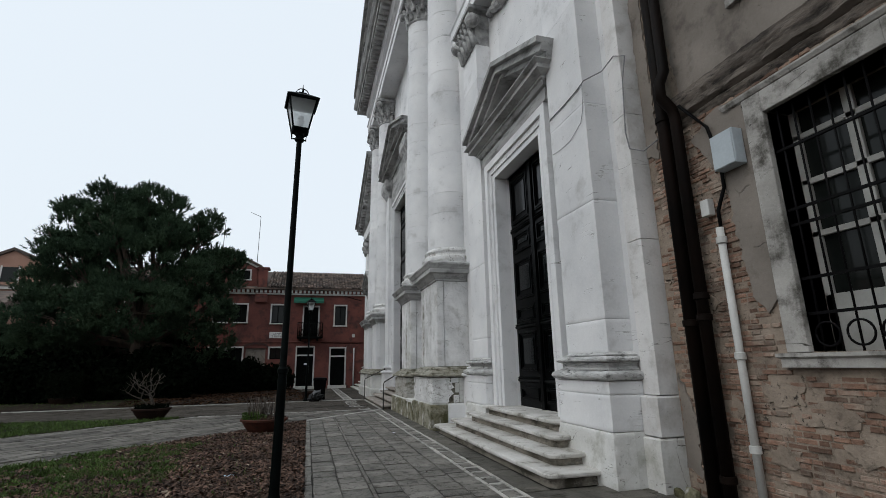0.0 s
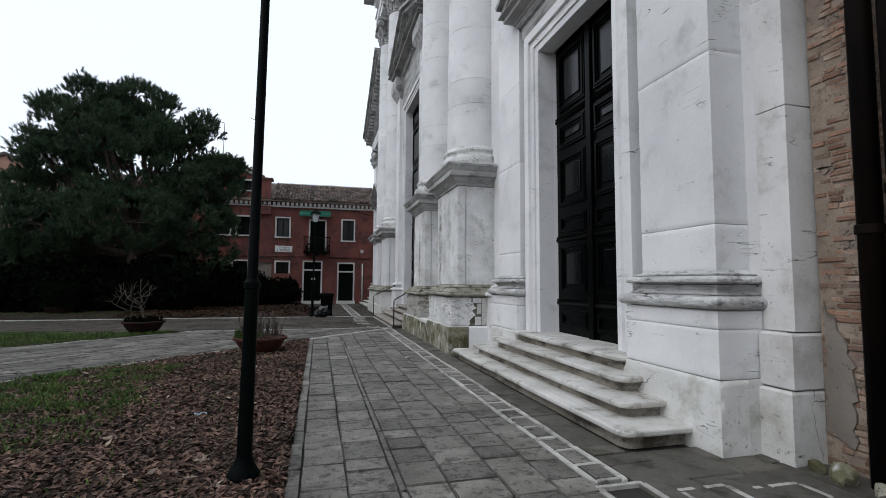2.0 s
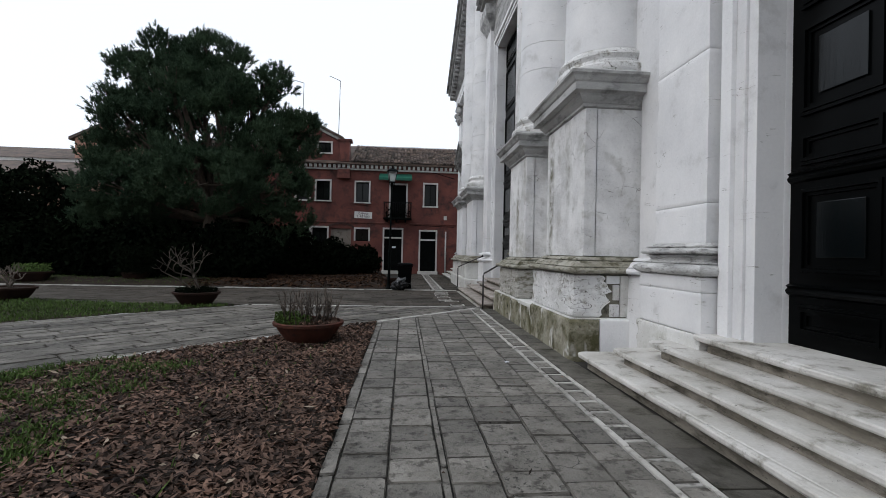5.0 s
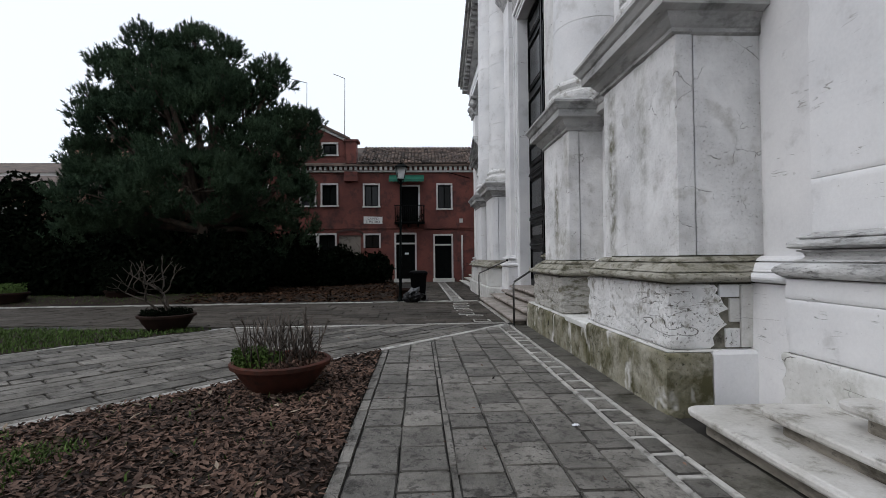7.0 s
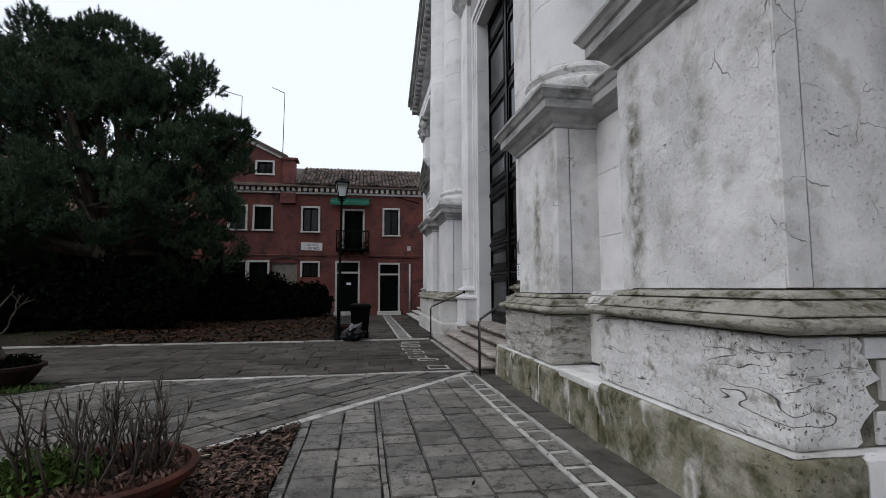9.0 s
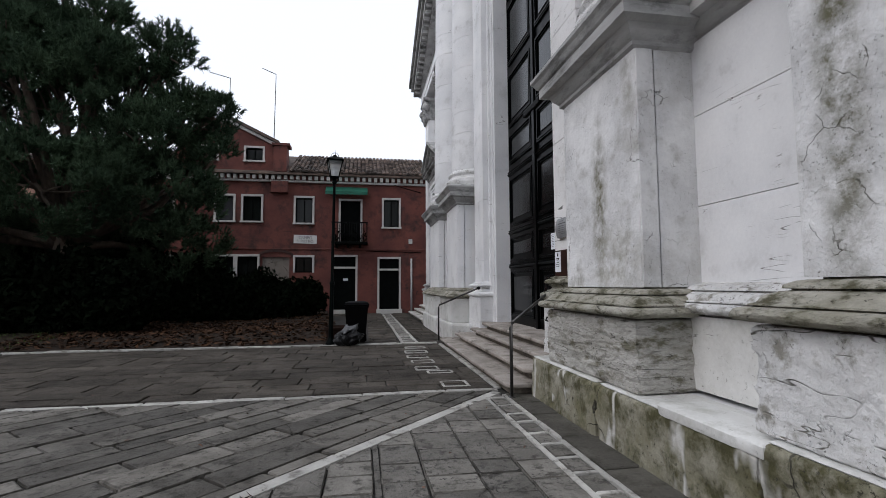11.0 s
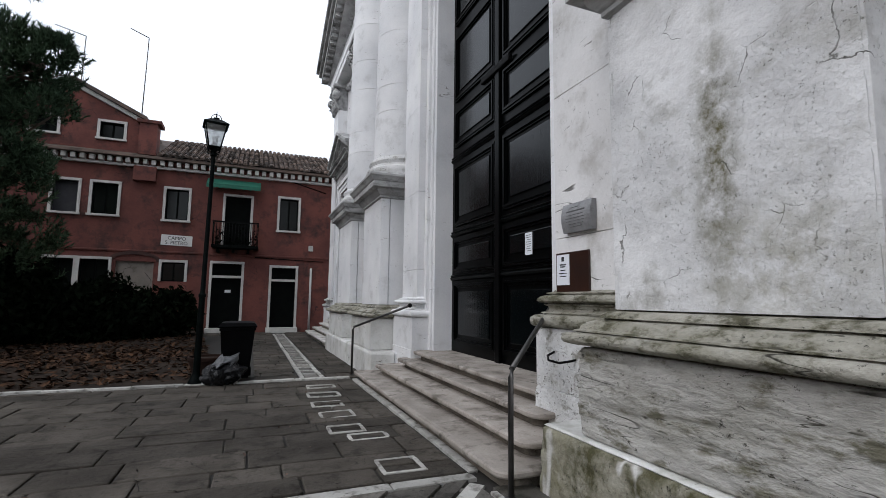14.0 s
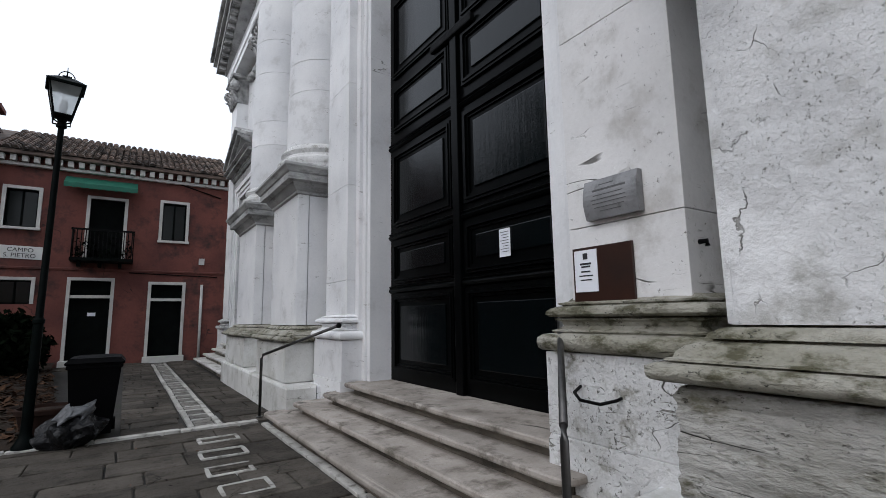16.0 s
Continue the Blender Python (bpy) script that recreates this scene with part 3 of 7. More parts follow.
WPROF = [(-0.04, 1.313), (-0.04, 1.322), (0.03, 1.324), (0.058, 1.343), (0.07, 1.38), (0.062, 1.415), (0.035, 1.438), (-0.01, 1.445), (-0.035, 1.447), (-0.035, 1.456), (-0.022, 1.458), (-0.022, 1.468), (-0.06, 1.475), (-0.085, 1.50), (-0.075, 1.53), (-0.045, 1.543), (-0.045, 1.553), (-0.075, 1.555), (-0.075, 1.562), (-0.015, 1.565), (0.008, 1.582), (0.01, 1.605), (-0.008, 1.628), (-0.05, 1.64), (-0.075, 1.641), (-0.075, 1.65), (-0.06, 1.652), (-0.062, 1.664), (-0.11, 1.675), (-0.135, 1.70)]
CORN = [(-0.2, 3.78), (-0.165, 3.80), (-0.165, 3.84), (-0.14, 3.86), (-0.09, 3.92), (-0.07, 3.97), (0.03, 3.99), (0.03, 4.10), (0.055, 4.12), (0.09, 4.18), (0.12, 4.21), (0.12, 4.25), (-0.02, 4.32)]


def settle(ob, y):
    """The old front has settled along its length."""
    ob.location.z -= 0.0 if y < 14.5 else 0.067 if y < 20 else 0.12 if y < 30 else 0.15
    return ob


def pedestal(y0, y1, worn, mats):
    """A column pedestal between y0 and y1 (its shaft), in courses: block, base moulding, shaft and cornice."""
    a, b = y0 - 0.17, y1 + 0.2
    p = cpart("pedestal", box(3.2, 4.25, a + 0.1, b - 0.1, 0.58, 1.26), "stone_grey", label="inner core of the pedestal")
    layered = mats[0] == "stone_layered"
    cut = 3.50 if worn else 4.3
    rim = [(-0.016, 0.602), (-0.002, 0.614), (0, 0.64), (0, 1.205), (-0.004, 1.226), (-0.014, 1.2355)]
    if mats[0] == "stone_plinth":
        cpart("block", moulded(rim, 3.09, 4.3, a, b, wob=0.008), mats[0], p, "pedestal block of white stone")
    else:
        cpart("block", weathered(rim, 3.085, cut, a, b, 0.022, 0.008 if layered else 0.009, 0.042 if layered else 0.006, 0.055, 3 if layered else 8), mats[0], p,
              "flaking bedded pedestal block" if layered else "pedestal block of pitted white stone")
    if worn:                   # the broken side block, patched with cement and small stones
        jag = [(3.49, 0.615), (3.53, 0.64), (3.515, 0.71), (3.555, 0.76), (3.61, 0.81), (3.66, 0.84), (3.60, 0.90), (3.575, 0.95), (3.68, 0.99), (3.63, 1.04), (3.60, 1.11), (3.55, 1.14), (3.575, 1.19), (3.54, 1.228), (3.49, 1.228)]
        bm = bmesh.new()
        prism(bm, jag, "y", a + 0.001, a + 0.09)
        bmesh.ops.recalc_face_normals(bm, faces=bm.faces)
        cpart("broken_edge", bm, mats[0], p, "jagged broken stone edge")
        cpart("cement_patch", box(3.45, 4.2, a + 0.035, b - 0.02, 0.60, 1.236), "cement", p, "dull cement patch in the broken corner")
        cpart("filler_stone", box(3.70, 3.803, a + 0.010, a + 0.12, 0.86, 1.092, 0.012), "stone_plinth", p)
        cpart("filler_stone", box(3.655, 3.803, a + 0.012, a + 0.12, 0.612, 0.80, 0.014), "stone_worn", p)
        cpart("filler_stone", box(3.595, 3.80, a + 0.006, a + 0.12, 1.105, 1.228, 0.012), "stone", p)
        cpart("filler_stone", box(3.812, 4.0, a + 0.004, a + 0.12, 0.61, 1.228, 0.01), "stone_plinth", p)
    if mats[0] == "stone_plinth":
        cpart("base_moulding", moulded(BASE, 3.09, 4.3, a, b, wob=0.008), mats[1], p, "weathered green-grey moulding")
        cpart("pedestal_shaft", moulded([(-0.2, 1.517), (-0.2, 3.785)], 3.09, 3.485, a, b, wob=0.003), mats[2], p, "plain stone shaft of the pedestal")
    else:
        cpart("base_moulding", weathered(BASE, 3.09, 4.3, a, b, 0.024, 0.007, 0.006, 0.04, 5 if worn else 12), mats[1], p, "weathered green-grey moulding")
        cpart("pedestal_shaft", weathered([(-0.2, 1.517), (-0.2, 3.785)], 3.09, 3.485, a, b, 0.035, 0.0028, 0, 0.016, 2 if worn else 6), mats[2], p, "plain stone shaft of the pedestal")
    cpart("shaft_core", box(3.42, 3.60, a + 0.25, b - 0.25, 1.5, 3.79), "stone_grey", p)
    cpart("shaft_side", box(3.497, 4.3, a + 0.204, b - 0.204, 1.517, 3.785, 0.004), mats[2], p)
    for yy in (a + 0.2 - 0.014, b - 0.2 - 0.018):
        cpart("edge_strip", box(3.30, 3.47, yy, yy + 0.032, 1.52, 3.78, 0.005), mats[2], p)
    cpart("cornice", moulded(CORN, 3.09, 4.3, a, b, wob=0.006), "stone_grey", p, "grey weathered cornice")
    return p


def column(yc, far=False):
    """A giant three-quarter column: base, drums and a carved capital."""
    cx = 4.02
    c = cpart("column", lathe(bmesh.new(), [(0.86, 4.33), (0.86, 4.42), (0.87, 4.44), (0.885, 4.49), (0.87, 4.55), (0.83, 4.57), (0.79, 4.60), (0.775, 4.65), (0.79, 4.68), (0.815, 4.72), (0.80, 4.77), (0.75, 4.79), (0.73, 4.81), (0.72, 4.84)], cx, yc, 40), "stone_worn", label="column base of weathered rings")
    z, k = 4.84, 0
    heights = [1.05, 0.62, 1.3, 0.9, 1.15, 0.75, 1.25, 0.95, 1.1, 0.8]
    while z < 15.1:
        h = min(heights[k % 10], 15.2 - z)
        r0, r1 = 0.715 - 0.010 * (z - 4.84), 0.715 - 0.010 * (z + h - 4.84)
        cpart("drum", lathe(bmesh.new(), [(r0 - 0.006, z + 0.002), (r0, z + 0.008), (r1, z + h - 0.008), (r1 - 0.006, z + h - 0.002)], cx, yc, 40), "stone", c)
        z, k = z + h, k + 1
    bm = lathe(bmesh.new(), [(0.61, 15.2), (0.66, 15.24), (0.66, 15.3), (0.60, 15.32), (0.62, 15.9), (0.72, 16.3), (0.80, 16.45)], cx, yc, 32)
    for tier, (zz, n, rr, hh) in enumerate(((15.32, 12, 0.62, 0.5), (15.68, 12, 0.66, 0.5))):
        for i in range(n):
            t = 2 * math.pi * (i + 0.5 * tier) / n
            d, s = Vector((math.cos(t), math.sin(t), 0)), Vector((-math.sin(t), math.cos(t), 0))
            o = Vector((cx, yc, zz))
            tube(bm, [o + d * rr, o + d * (rr + 0.05) + Vector((0, 0, hh * 0.5)), o + d * (rr + 0.16) + Vector((0, 0, hh * 0.95)), o + d * (rr + 0.2) + Vector((0, 0, hh * 0.8))], 0.10, 0.05, 6)
    for sx in (-1, 1):
        for sy in (-1, 1):
            lathe_at = Vector((cx + sx * 0.72, yc + sy * 0.72, 16.25))
            bmesh.ops.create_uvsphere(bm, u_segments=8, v_segments=6, radius=0.18, matrix=Matrix.Translation(lathe_at))
    add_box(bm, cx - 0.85, cx + 0.5, yc - 0.85, yc + 0.85, 16.42, 16.6, 0.03)
    cpart("capital", bm, "carved", c, "carved leaf capital")
    return c


for far in (False, True):
    # continuous low plinth, in three stones
    for a, b in ((12.12, 14.35), (14.36, 16.3), (16.31, 18.08)):
        y0, y1 = mirrored(a, b, far)
        settle(cpart("plinth", moulded([(0, -0.1), (0, 0.56), (-0.02, 0.595)], 3.48, 4.3, y0 + 0.004, y1 - 0.004), "stone"), (y0 + y1) / 2)
        if far:
            settle(cpart("plinth", moulded([(0, -0.1), (0, 0.56), (-0.02, 0.595)], 3.01, 3.466, y0, y1, wob=0.01), "stone_plinth", label="low plinth stone"), y0)
        else:
            pl = cpart("plinth", weathered([(0.006, -0.1), (0.0, 0.03), (0, 0.535), (-0.008, 0.562), (-0.03, 0.578)], 3.01, 3.466, y0, y1, 0.03, 0.007, 0.006, 0.03, int(a)), "stone_mossy", label="low plinth stone with green algae stains")
            settle(pl, (y0 + y1) / 2)
            cpart("worn_top", weathered([(-0.035, 0.5785), (-0.028, 0.586), (-0.04, 0.597)], 3.01, 3.60, y0, y1, 0.03, 0.007, 0, 0.02, int(a) + 3), "stone_plinth", pl, "pale worn top of the plinth")
    for (a, b), worn in (((12.36, 14.25), True), ((15.84, 17.48), False)):
        y0, y1 = mirrored(a, b, far)
        if far:
            mats = ("stone_plinth", "stone_ledge", "stone")
        else:
            mats = ("stone_worn", "stone_ledge", "stone_stained") if worn else ("stone_layered", "stone_ledge", "stone_stained")
        settle(pedestal(y0, y1, worn and not far, mats), y0)
        settle(column((y0 + y1) / 2), y0)
    # recess between the two pedestals
    y0, y1 = mirrored(14.1, 15.9, far)
    r = cpart("recess_base", moulded([(0, 0.60), (0, 1.23)], 3.63, 4.3, y0, y1, ends=(0, 0), wob=0.006) if far else weathered([(0, 0.60), (0, 1.23)], 3.63, 4.3, y0, y1, 0.035, 0.005, 0.004, 0, 21, (0, 0)), "stone_plinth", label="pale base stone between two pedestals")
    r.location.z -= 0.03 if not far else 0.12
    prof = [(o, z) for o, z in BASE] + [(-0.29, 1.53)]
    cpart("recess_moulding", moulded(prof, 3.63, 4.3, y0, y1, ends=(0, 0)) if far else weathered(prof, 3.63, 4.3, y0, y1, 0.03, 0.005, 0.004, 0, 25, (0, 0)), "stone_worn", r, "chipped white moulding")
    for za, zb in ((1.50, 2.235), (2.241, 3.10), (3.106, 3.82)):
        cpart("wall_slab", box(3.90, 4.25, y0, y1, za, zb, 0.004), "stone", r)
    cpart("recess_cornice", moulded(CORN, 3.75, 4.3, y0, y1, ends=(0, 0)), "stone_grey", r)
    if not far:
        cpart("coping_slab", weathered([(0.0, 0.520), (0.004, 0.53), (0.002, 0.588), (-0.014, 0.600)], 3.0, 3.40, 14.30, 15.30, 0.03, 0.009, 0.010, 0.04, 44), "stone_plinth", r, "white worn slab on the plinth")
    # niche with a little sill and panels higher up between the columns
    ym = (y0 + y1) / 2
    n = cpart("niche_frame", moulded([(0.04, 4.30), (0.04, 4.42), (0.0, 4.46)], 4.06, 4.25, ym - 0.56, ym + 0.56), "stone", label="arched niche frame between the columns")
    for yy in (ym - 0.54, ym + 0.40):
        cpart("jamb", box(4.04, 4.25, yy, yy + 0.14, 4.46, 8.40, 0.006), "stone", n)
        cpart("impost", moulded([(0.0, 8.40), (0.03, 8.42), (0.03, 8.46), (0.01, 8.48), (0.05, 8.56), (0.09, 8.60), (0.09, 8.67), (0.0, 8.70)], 4.04, 4.25, yy, yy + 0.14), "carved", n, "small carved impost")
    bm = bmesh.new()
    for k in range(14):
        t0, t1 = math.pi * k / 14, math.pi * (k + 1) / 14
        for r0, r1, xx in ((0.40, 0.47, 4.06), (0.47, 0.55, 4.02)):
            prism(bm, [(ym + r0 * math.cos(t0), 8.70 + r0 * math.sin(t0)), (ym + r1 * math.cos(t0), 8.70 + r1 * math.sin(t0)), (ym + r1 * math.cos(t1), 8.70 + r1 * math.sin(t1)), (ym + r0 * math.cos(t1), 8.70 + r0 * math.sin(t1))], "x", xx, 4.25)
    cpart("arch", bm, "stone", n, "round stone arch of the niche")
    for zz in (10.5, 11.4):
        cpart("panel_moulding", moulded([(0, zz), (0.04, zz + 0.03), (0.06, zz + 0.1), (0, zz + 0.14)], 4.1, 4.25, ym - 0.5, ym + 0.5), "stone_grey", n)
    # pilaster beside the main door
    y0, y1 = mirrored(17.86, 18.76, far)
    p = cpart("pilaster", weathered([(0, 0.0), (0, 0.66)], 3.53, 4.3, y0 - 0.15, y1 + 0.17, 0.04, 0.005, 0.004, 0.02, 31), "stone_worn" if not far else "stone", label="door pilaster of white stone")
    cpart("pilaster_block", moulded([(0, 0.664), (0, 1.24)], 3.55, 4.3, y0 - 0.15, y1 + 0.17), "stone_worn" if not far else "stone", p)
    cpart("base_moulding", weathered([(o, z - 0.073) for o, z in WPROF], 3.56, 4.3, y0 - 0.14, y1 + 0.16, 0.035, 0.004, 0, 0.02, 33), "stone_ledge" if not far else "stone", p)
    z = 1.52
    for h in (0.62, 1.5, 1.7, 1.6, 1.9, 1.6):
        cpart("stone_block", box(3.68, 4.3, y0, y1, z, z + h - 0.006, 0.004), "stone" if far else "stone_veined", p)
        z += h
    if far:
        p.location.z -= 0.06


def door_surround(key, fx, width, pediment):
    """Moulded stone frame with entablature and pediment round a door."""
    y0, y1, z0, z1, leaf = DOORS[key]
    steps_ = ((0.0, 0.30, fx + 0.03), (0.30, 0.62, fx), (0.62, 1.0, fx - 0.05))
    fr = cpart("door_frame", box(fx + 0.08, leaf + 0.6, y0 - 0.02, y0, z0, z1), "stone", label="stepped white stone door frame")
    for a, b, x in steps_:
        cpart("jamb", box(x, leaf + 0.5, y0 - width * b, y0 - width * a - 0.002, z0 - 0.3, z1 + width * b, 0.006), "stone", fr)
        cpart("jamb", box(x, leaf + 0.5, y1 + width * a + 0.002, y1 + width * b, z0 - 0.3, z1 + width * b, 0.006), "stone", fr)
        cpart("lintel", box(x, leaf + 0.5, y0 - width * a, y1 + width * a, z1 + width * a, z1 + width * b, 0.006), "stone", fr)
    w, zt, over, rise = pediment
    yc = (y0 + y1) / 2
    ent = [(0, z1 + width), (0, zt - 0.35), (0.05, zt - 0.33), (0.09, zt - 0.25), (0.12, zt - 0.24), (0.12, zt - 0.19), (over * 0.75, zt - 0.14), (over * 0.75, zt - 0.06), (over, zt - 0.02), (over, zt)]
    cpart("entablature", moulded(ent, fx - 0.05, 4.5, yc - w + over, yc + w - over), "stone_grey", fr, "weathered grey door cornice")
    for s in (-1, 1):
        bm = bmesh.new()
        u = Vector((0, w, rise)).normalized()
        q = Vector((0, -u.z, u.y))
        for d0, d1, xx in ((0.0, 0.10, fx - over * 0.5), (0.10, 0.24, fx - over * 0.85), (0.24, 0.34, fx - over - 0.05)):
            pts = []
            for along, dd in ((0, d0), (1, d0), (1, d1), (0, d1)):
                e = Vector((0, -w + along * w, zt + along * rise)) + q * dd
                if along:
                    e.y, e.z = 0, zt + rise + dd / u.y
                pts.append((yc + s * e.y, e.z))
            prism(bm, pts, "x", xx, 4.45)
        cpart("raking_cornice", bm, "stone_grey", fr, "weathered raking cornice")
    bm = bmesh.new()
    prism(bm, [(yc - w + 0.1, zt), (yc + w - 0.1, zt), (yc, zt + rise)], "x", fx + 0.12, 4.4)
    cpart("tympanum", bm, "stone_grey", fr)
    return fr


door_surround("near", 4.03, 0.44, (2.02, 6.86, 0.36, 0.86))
door_surround("far", 4.03, 0.44, (2.02, 6.86, 0.36, 0.86))
fr = door_surround("main", 3.86, 0.36, (3.3, 11.3, 0.55, 1.35))
for s in (-1, 1):
    y = YC + s * 2.62
    cpart("bracket", moulded([(0, 9.3), (0.1, 9.5), (0.12, 9.9), (0.3, 10.3), (0.42, 10.5), (0.42, 10.9)], 3.86, 4.3, y - 0.28, y + 0.28), "carved", fr, "carved scroll bracket")


def carved_swag(ya, yb, x, z, sag, parent):
    """A hanging garland of carved fruit and leaves."""
    bm = bmesh.new()
    r = random.Random(int(ya * 10))
    n = int((yb - ya) / 0.06)
    for i in range(n + 1):
        t = i / n
        zz = z - sag * 4 * t * (1 - t)
        for _ in range(2):
            bmesh.ops.create_icosphere(bm, subdivisions=1, radius=r.uniform(0.07, 0.13) * (0.7 + 1.2 * t * (1 - t) * 2), matrix=Matrix.Translation((x + r.uniform(-.05, .05), ya + (yb - ya) * t, zz + r.uniform(-.08, .08))))
    return cpart("garland", bm, "carved", parent, "carved stone garland")


carved_swag(YC - 2.3, YC + 2.3, 4.08, 10.5, 0.4, fr)


def panelled_leaf(parent, x, y0, y1, z0, rows, cols):
    """One door leaf with raised moulded panels."""
    leaf = cpart("door_leaf", box(x, x + 0.08, y0, y1, z0, rows[-1][1] + 0.12), "door", parent)
    for za, zb in rows:
        for ya, yb in cols:
            bm = bmesh.new()
            for i, (ins, out) in enumerate(((0.0, 0.035), (0.035, 0.05), (0.07, 0.022))):
                e = 0.032
                for q in ((ya + ins, ya + ins + e, za + ins, zb - ins), (yb - ins - e, yb - ins, za + ins, zb - ins), (ya + ins + e, yb - ins - e, za + ins, za + ins + e), (ya + ins + e, yb - ins - e, zb - ins - e, zb - ins)):
                    add_box(bm, x - out, x + 0.01, q[0], q[1], q[2], q[3])
            cpart("panel_moulding", bm, "door", leaf)
            if zb - za > 0.4:
                cpart("door_panel", box(x - 0.02, x + 0.01, ya + 0.19, yb - 0.19, za + 0.17, zb - 0.17, 0.008), "door_field", leaf)


def double_door(key, rows, rail, label):
    y0, y1, z0, z1, x = DOORS[key]
    d = thing("church_door", label, "door", at=(x, (y0 + y1) / 2, z0))
    inv = Matrix.Translation((-x, -(y0 + y1) / 2, -z0))
    yc = (y0 + y1) / 2
    for a, b in ((y0, yc - 0.004), (yc + 0.004, y1)):
        before = set(bpy.data.objects)
        panelled_leaf(d, x, a, b, z0, rows, [(a + 0.13, b - 0.13)])
        for o in set(bpy.data.objects) - before:
            if o.parent == d:
                o.matrix_parent_inverse = inv
    ob = cpart("astragal", box(x - 0.06, x, yc - 0.07, yc + 0.07, z0, rows[-1][1] + 0.1, 0.01), "door", d)
    ob.matrix_parent_inverse = inv
    for z in rail:
        ob = cpart("rail_moulding", moulded([(0, z), (0.03, z + 0.02), (0.045, z + 0.05), (0.02, z + 0.08), (0.04, z + 0.1), (0, z + 0.12)], x, x + 0.05, y0, y1, ends=(0, 0)), "door", d)
        ob.matrix_parent_inverse = inv
    return d


main_rows = [(0.74, 1.83), (2.00, 2.61), (2.84, 3.99), (4.33, 5.04), (5.22, 6.5), (6.75, 8.2), (8.4, 9.08)]
side_rows = [(0.80, 1.10), (1.38, 2.24), (2.44, 2.76), (2.92, 3.80), (3.96, 4.40), (4.64, 5.70)]
door_main = double_door("main", main_rows, (1.85, 2.65, 4.06), "tall dark double church door with moulded panels, shut")
double_door("near", side_rows, (1.17, 2.28, 4.45), "dark green panelled double side door, shut")
double_door("far", side_rows, (1.17, 2.28, 4.45), "dark green panelled double side door, shut")
LOCK = box(4.15, 4.22, YC - 0.42, YC + 0.50, 5.05, 5.17, 0.02)
ob = cpart("crossbar", LOCK, "black_iron", door_main, "iron bar across the leaves")
ob.matrix_parent_inverse = Matrix.Translation((-4.24, -YC, -0.6))

# wing pilasters, their carved capitals and the entablature with its rising cornice

def wing_pilaster(y0, y1, x):
    sd = int(y0 * 3)
    p = cpart("pilaster", weathered([(0.01, -0.1), (0.025, 0.03), (0.025, 0.655), (0.014, 0.672)], x, 4.115, y0, y1, 0.035, 0.004, 0.005, 0.03, sd), "stone_plinth", label="wing pilaster of white stone")
    cpart("plinth_stone", moulded([(0.02, -0.1), (0.02, 0.672)], 4.13, 4.5, y0, y1), "stone_plinth", p)
    cpart("core", box(x + 0.06, 4.4, y0 + 0.06, y1 - 0.06, 0.5, 1.35), "stone_grey", p)
    cpart("pilaster_block", weathered([(-0.006, 0.680), (0, 0.69), (0, 1.13), (-0.004, 1.136)], x, 4.5, y0, y1, 0.035, 0.0025, 0.003, 0.02, sd + 1), "stone", p)
    cpart("upper_block", weathered([(-0.004, 1.140), (0, 1.145), (0, 1.304), (-0.008, 1.312)], x, 4.5, y0, y1, 0.035, 0.0025, 0.002, 0.016, sd + 2), "stone", p)
    cpart("base_moulding", weathered(WPROF, x, 4.5, y0, y1, 0.022, 0.004, 0, 0.045, sd + 3), "stone_torus", p, "worn double torus moulding")
    z = 1.68
    for h in (0.47, 1.75, 1.6, 1.9, 1.5, 1.0):
        cpart("stone_block", weathered([(-0.142, z), (-0.14, z + 0.003), (-0.14, z + h - 0.007), (-0.142, z + h - 0.004)], x, 4.5, y0, y1, 0.05, 0.0022, 0, 0.010, sd + 5) if z < 5 else box(x + 0.14, 4.5, y0 + 0.14, y1 - 0.14, z, z + h - 0.004, 0.005), "stone", p)
        z += h
    bm = bmesh.new()
    ym, r = (y0 + y1) / 2, random.Random(7)
    add_box(bm, x + 0.14, 4.5, y0 + 0.16, y1 - 0.16, 9.9, 10.9)
    for tier in range(3):
        for i in range(5):
            yy = y0 + 0.16 + (y1 - y0 - 0.32) * (i + 0.5 * (tier % 2)) / 4.5
            o = Vector((x + 0.14, yy, 9.9 + tier * 0.3))
            tube(bm, [o, o + Vector((-0.08, 0, 0.2)), o + Vector((-0.2, 0, 0.36)), o + Vector((-0.24, 0, 0.26))], 0.11, 0.05, 6)
    for s in (y0 + 0.05, y1 - 0.05):
        for rr in (0.2, 0.12):
            bmesh.ops.create_uvsphere(bm, u_segments=10, v_segments=6, radius=rr, matrix=Matrix.Translation((x + 0.02, s, 10.75 - rr)))
    add_box(bm, x - 0.1, 4.5, y0 - 0.05, y1 + 0.05, 10.88, 11.0, 0.02)
    cpart("capital", bm, "carved", p, "carved leaf capital")
    settle(p, y0)


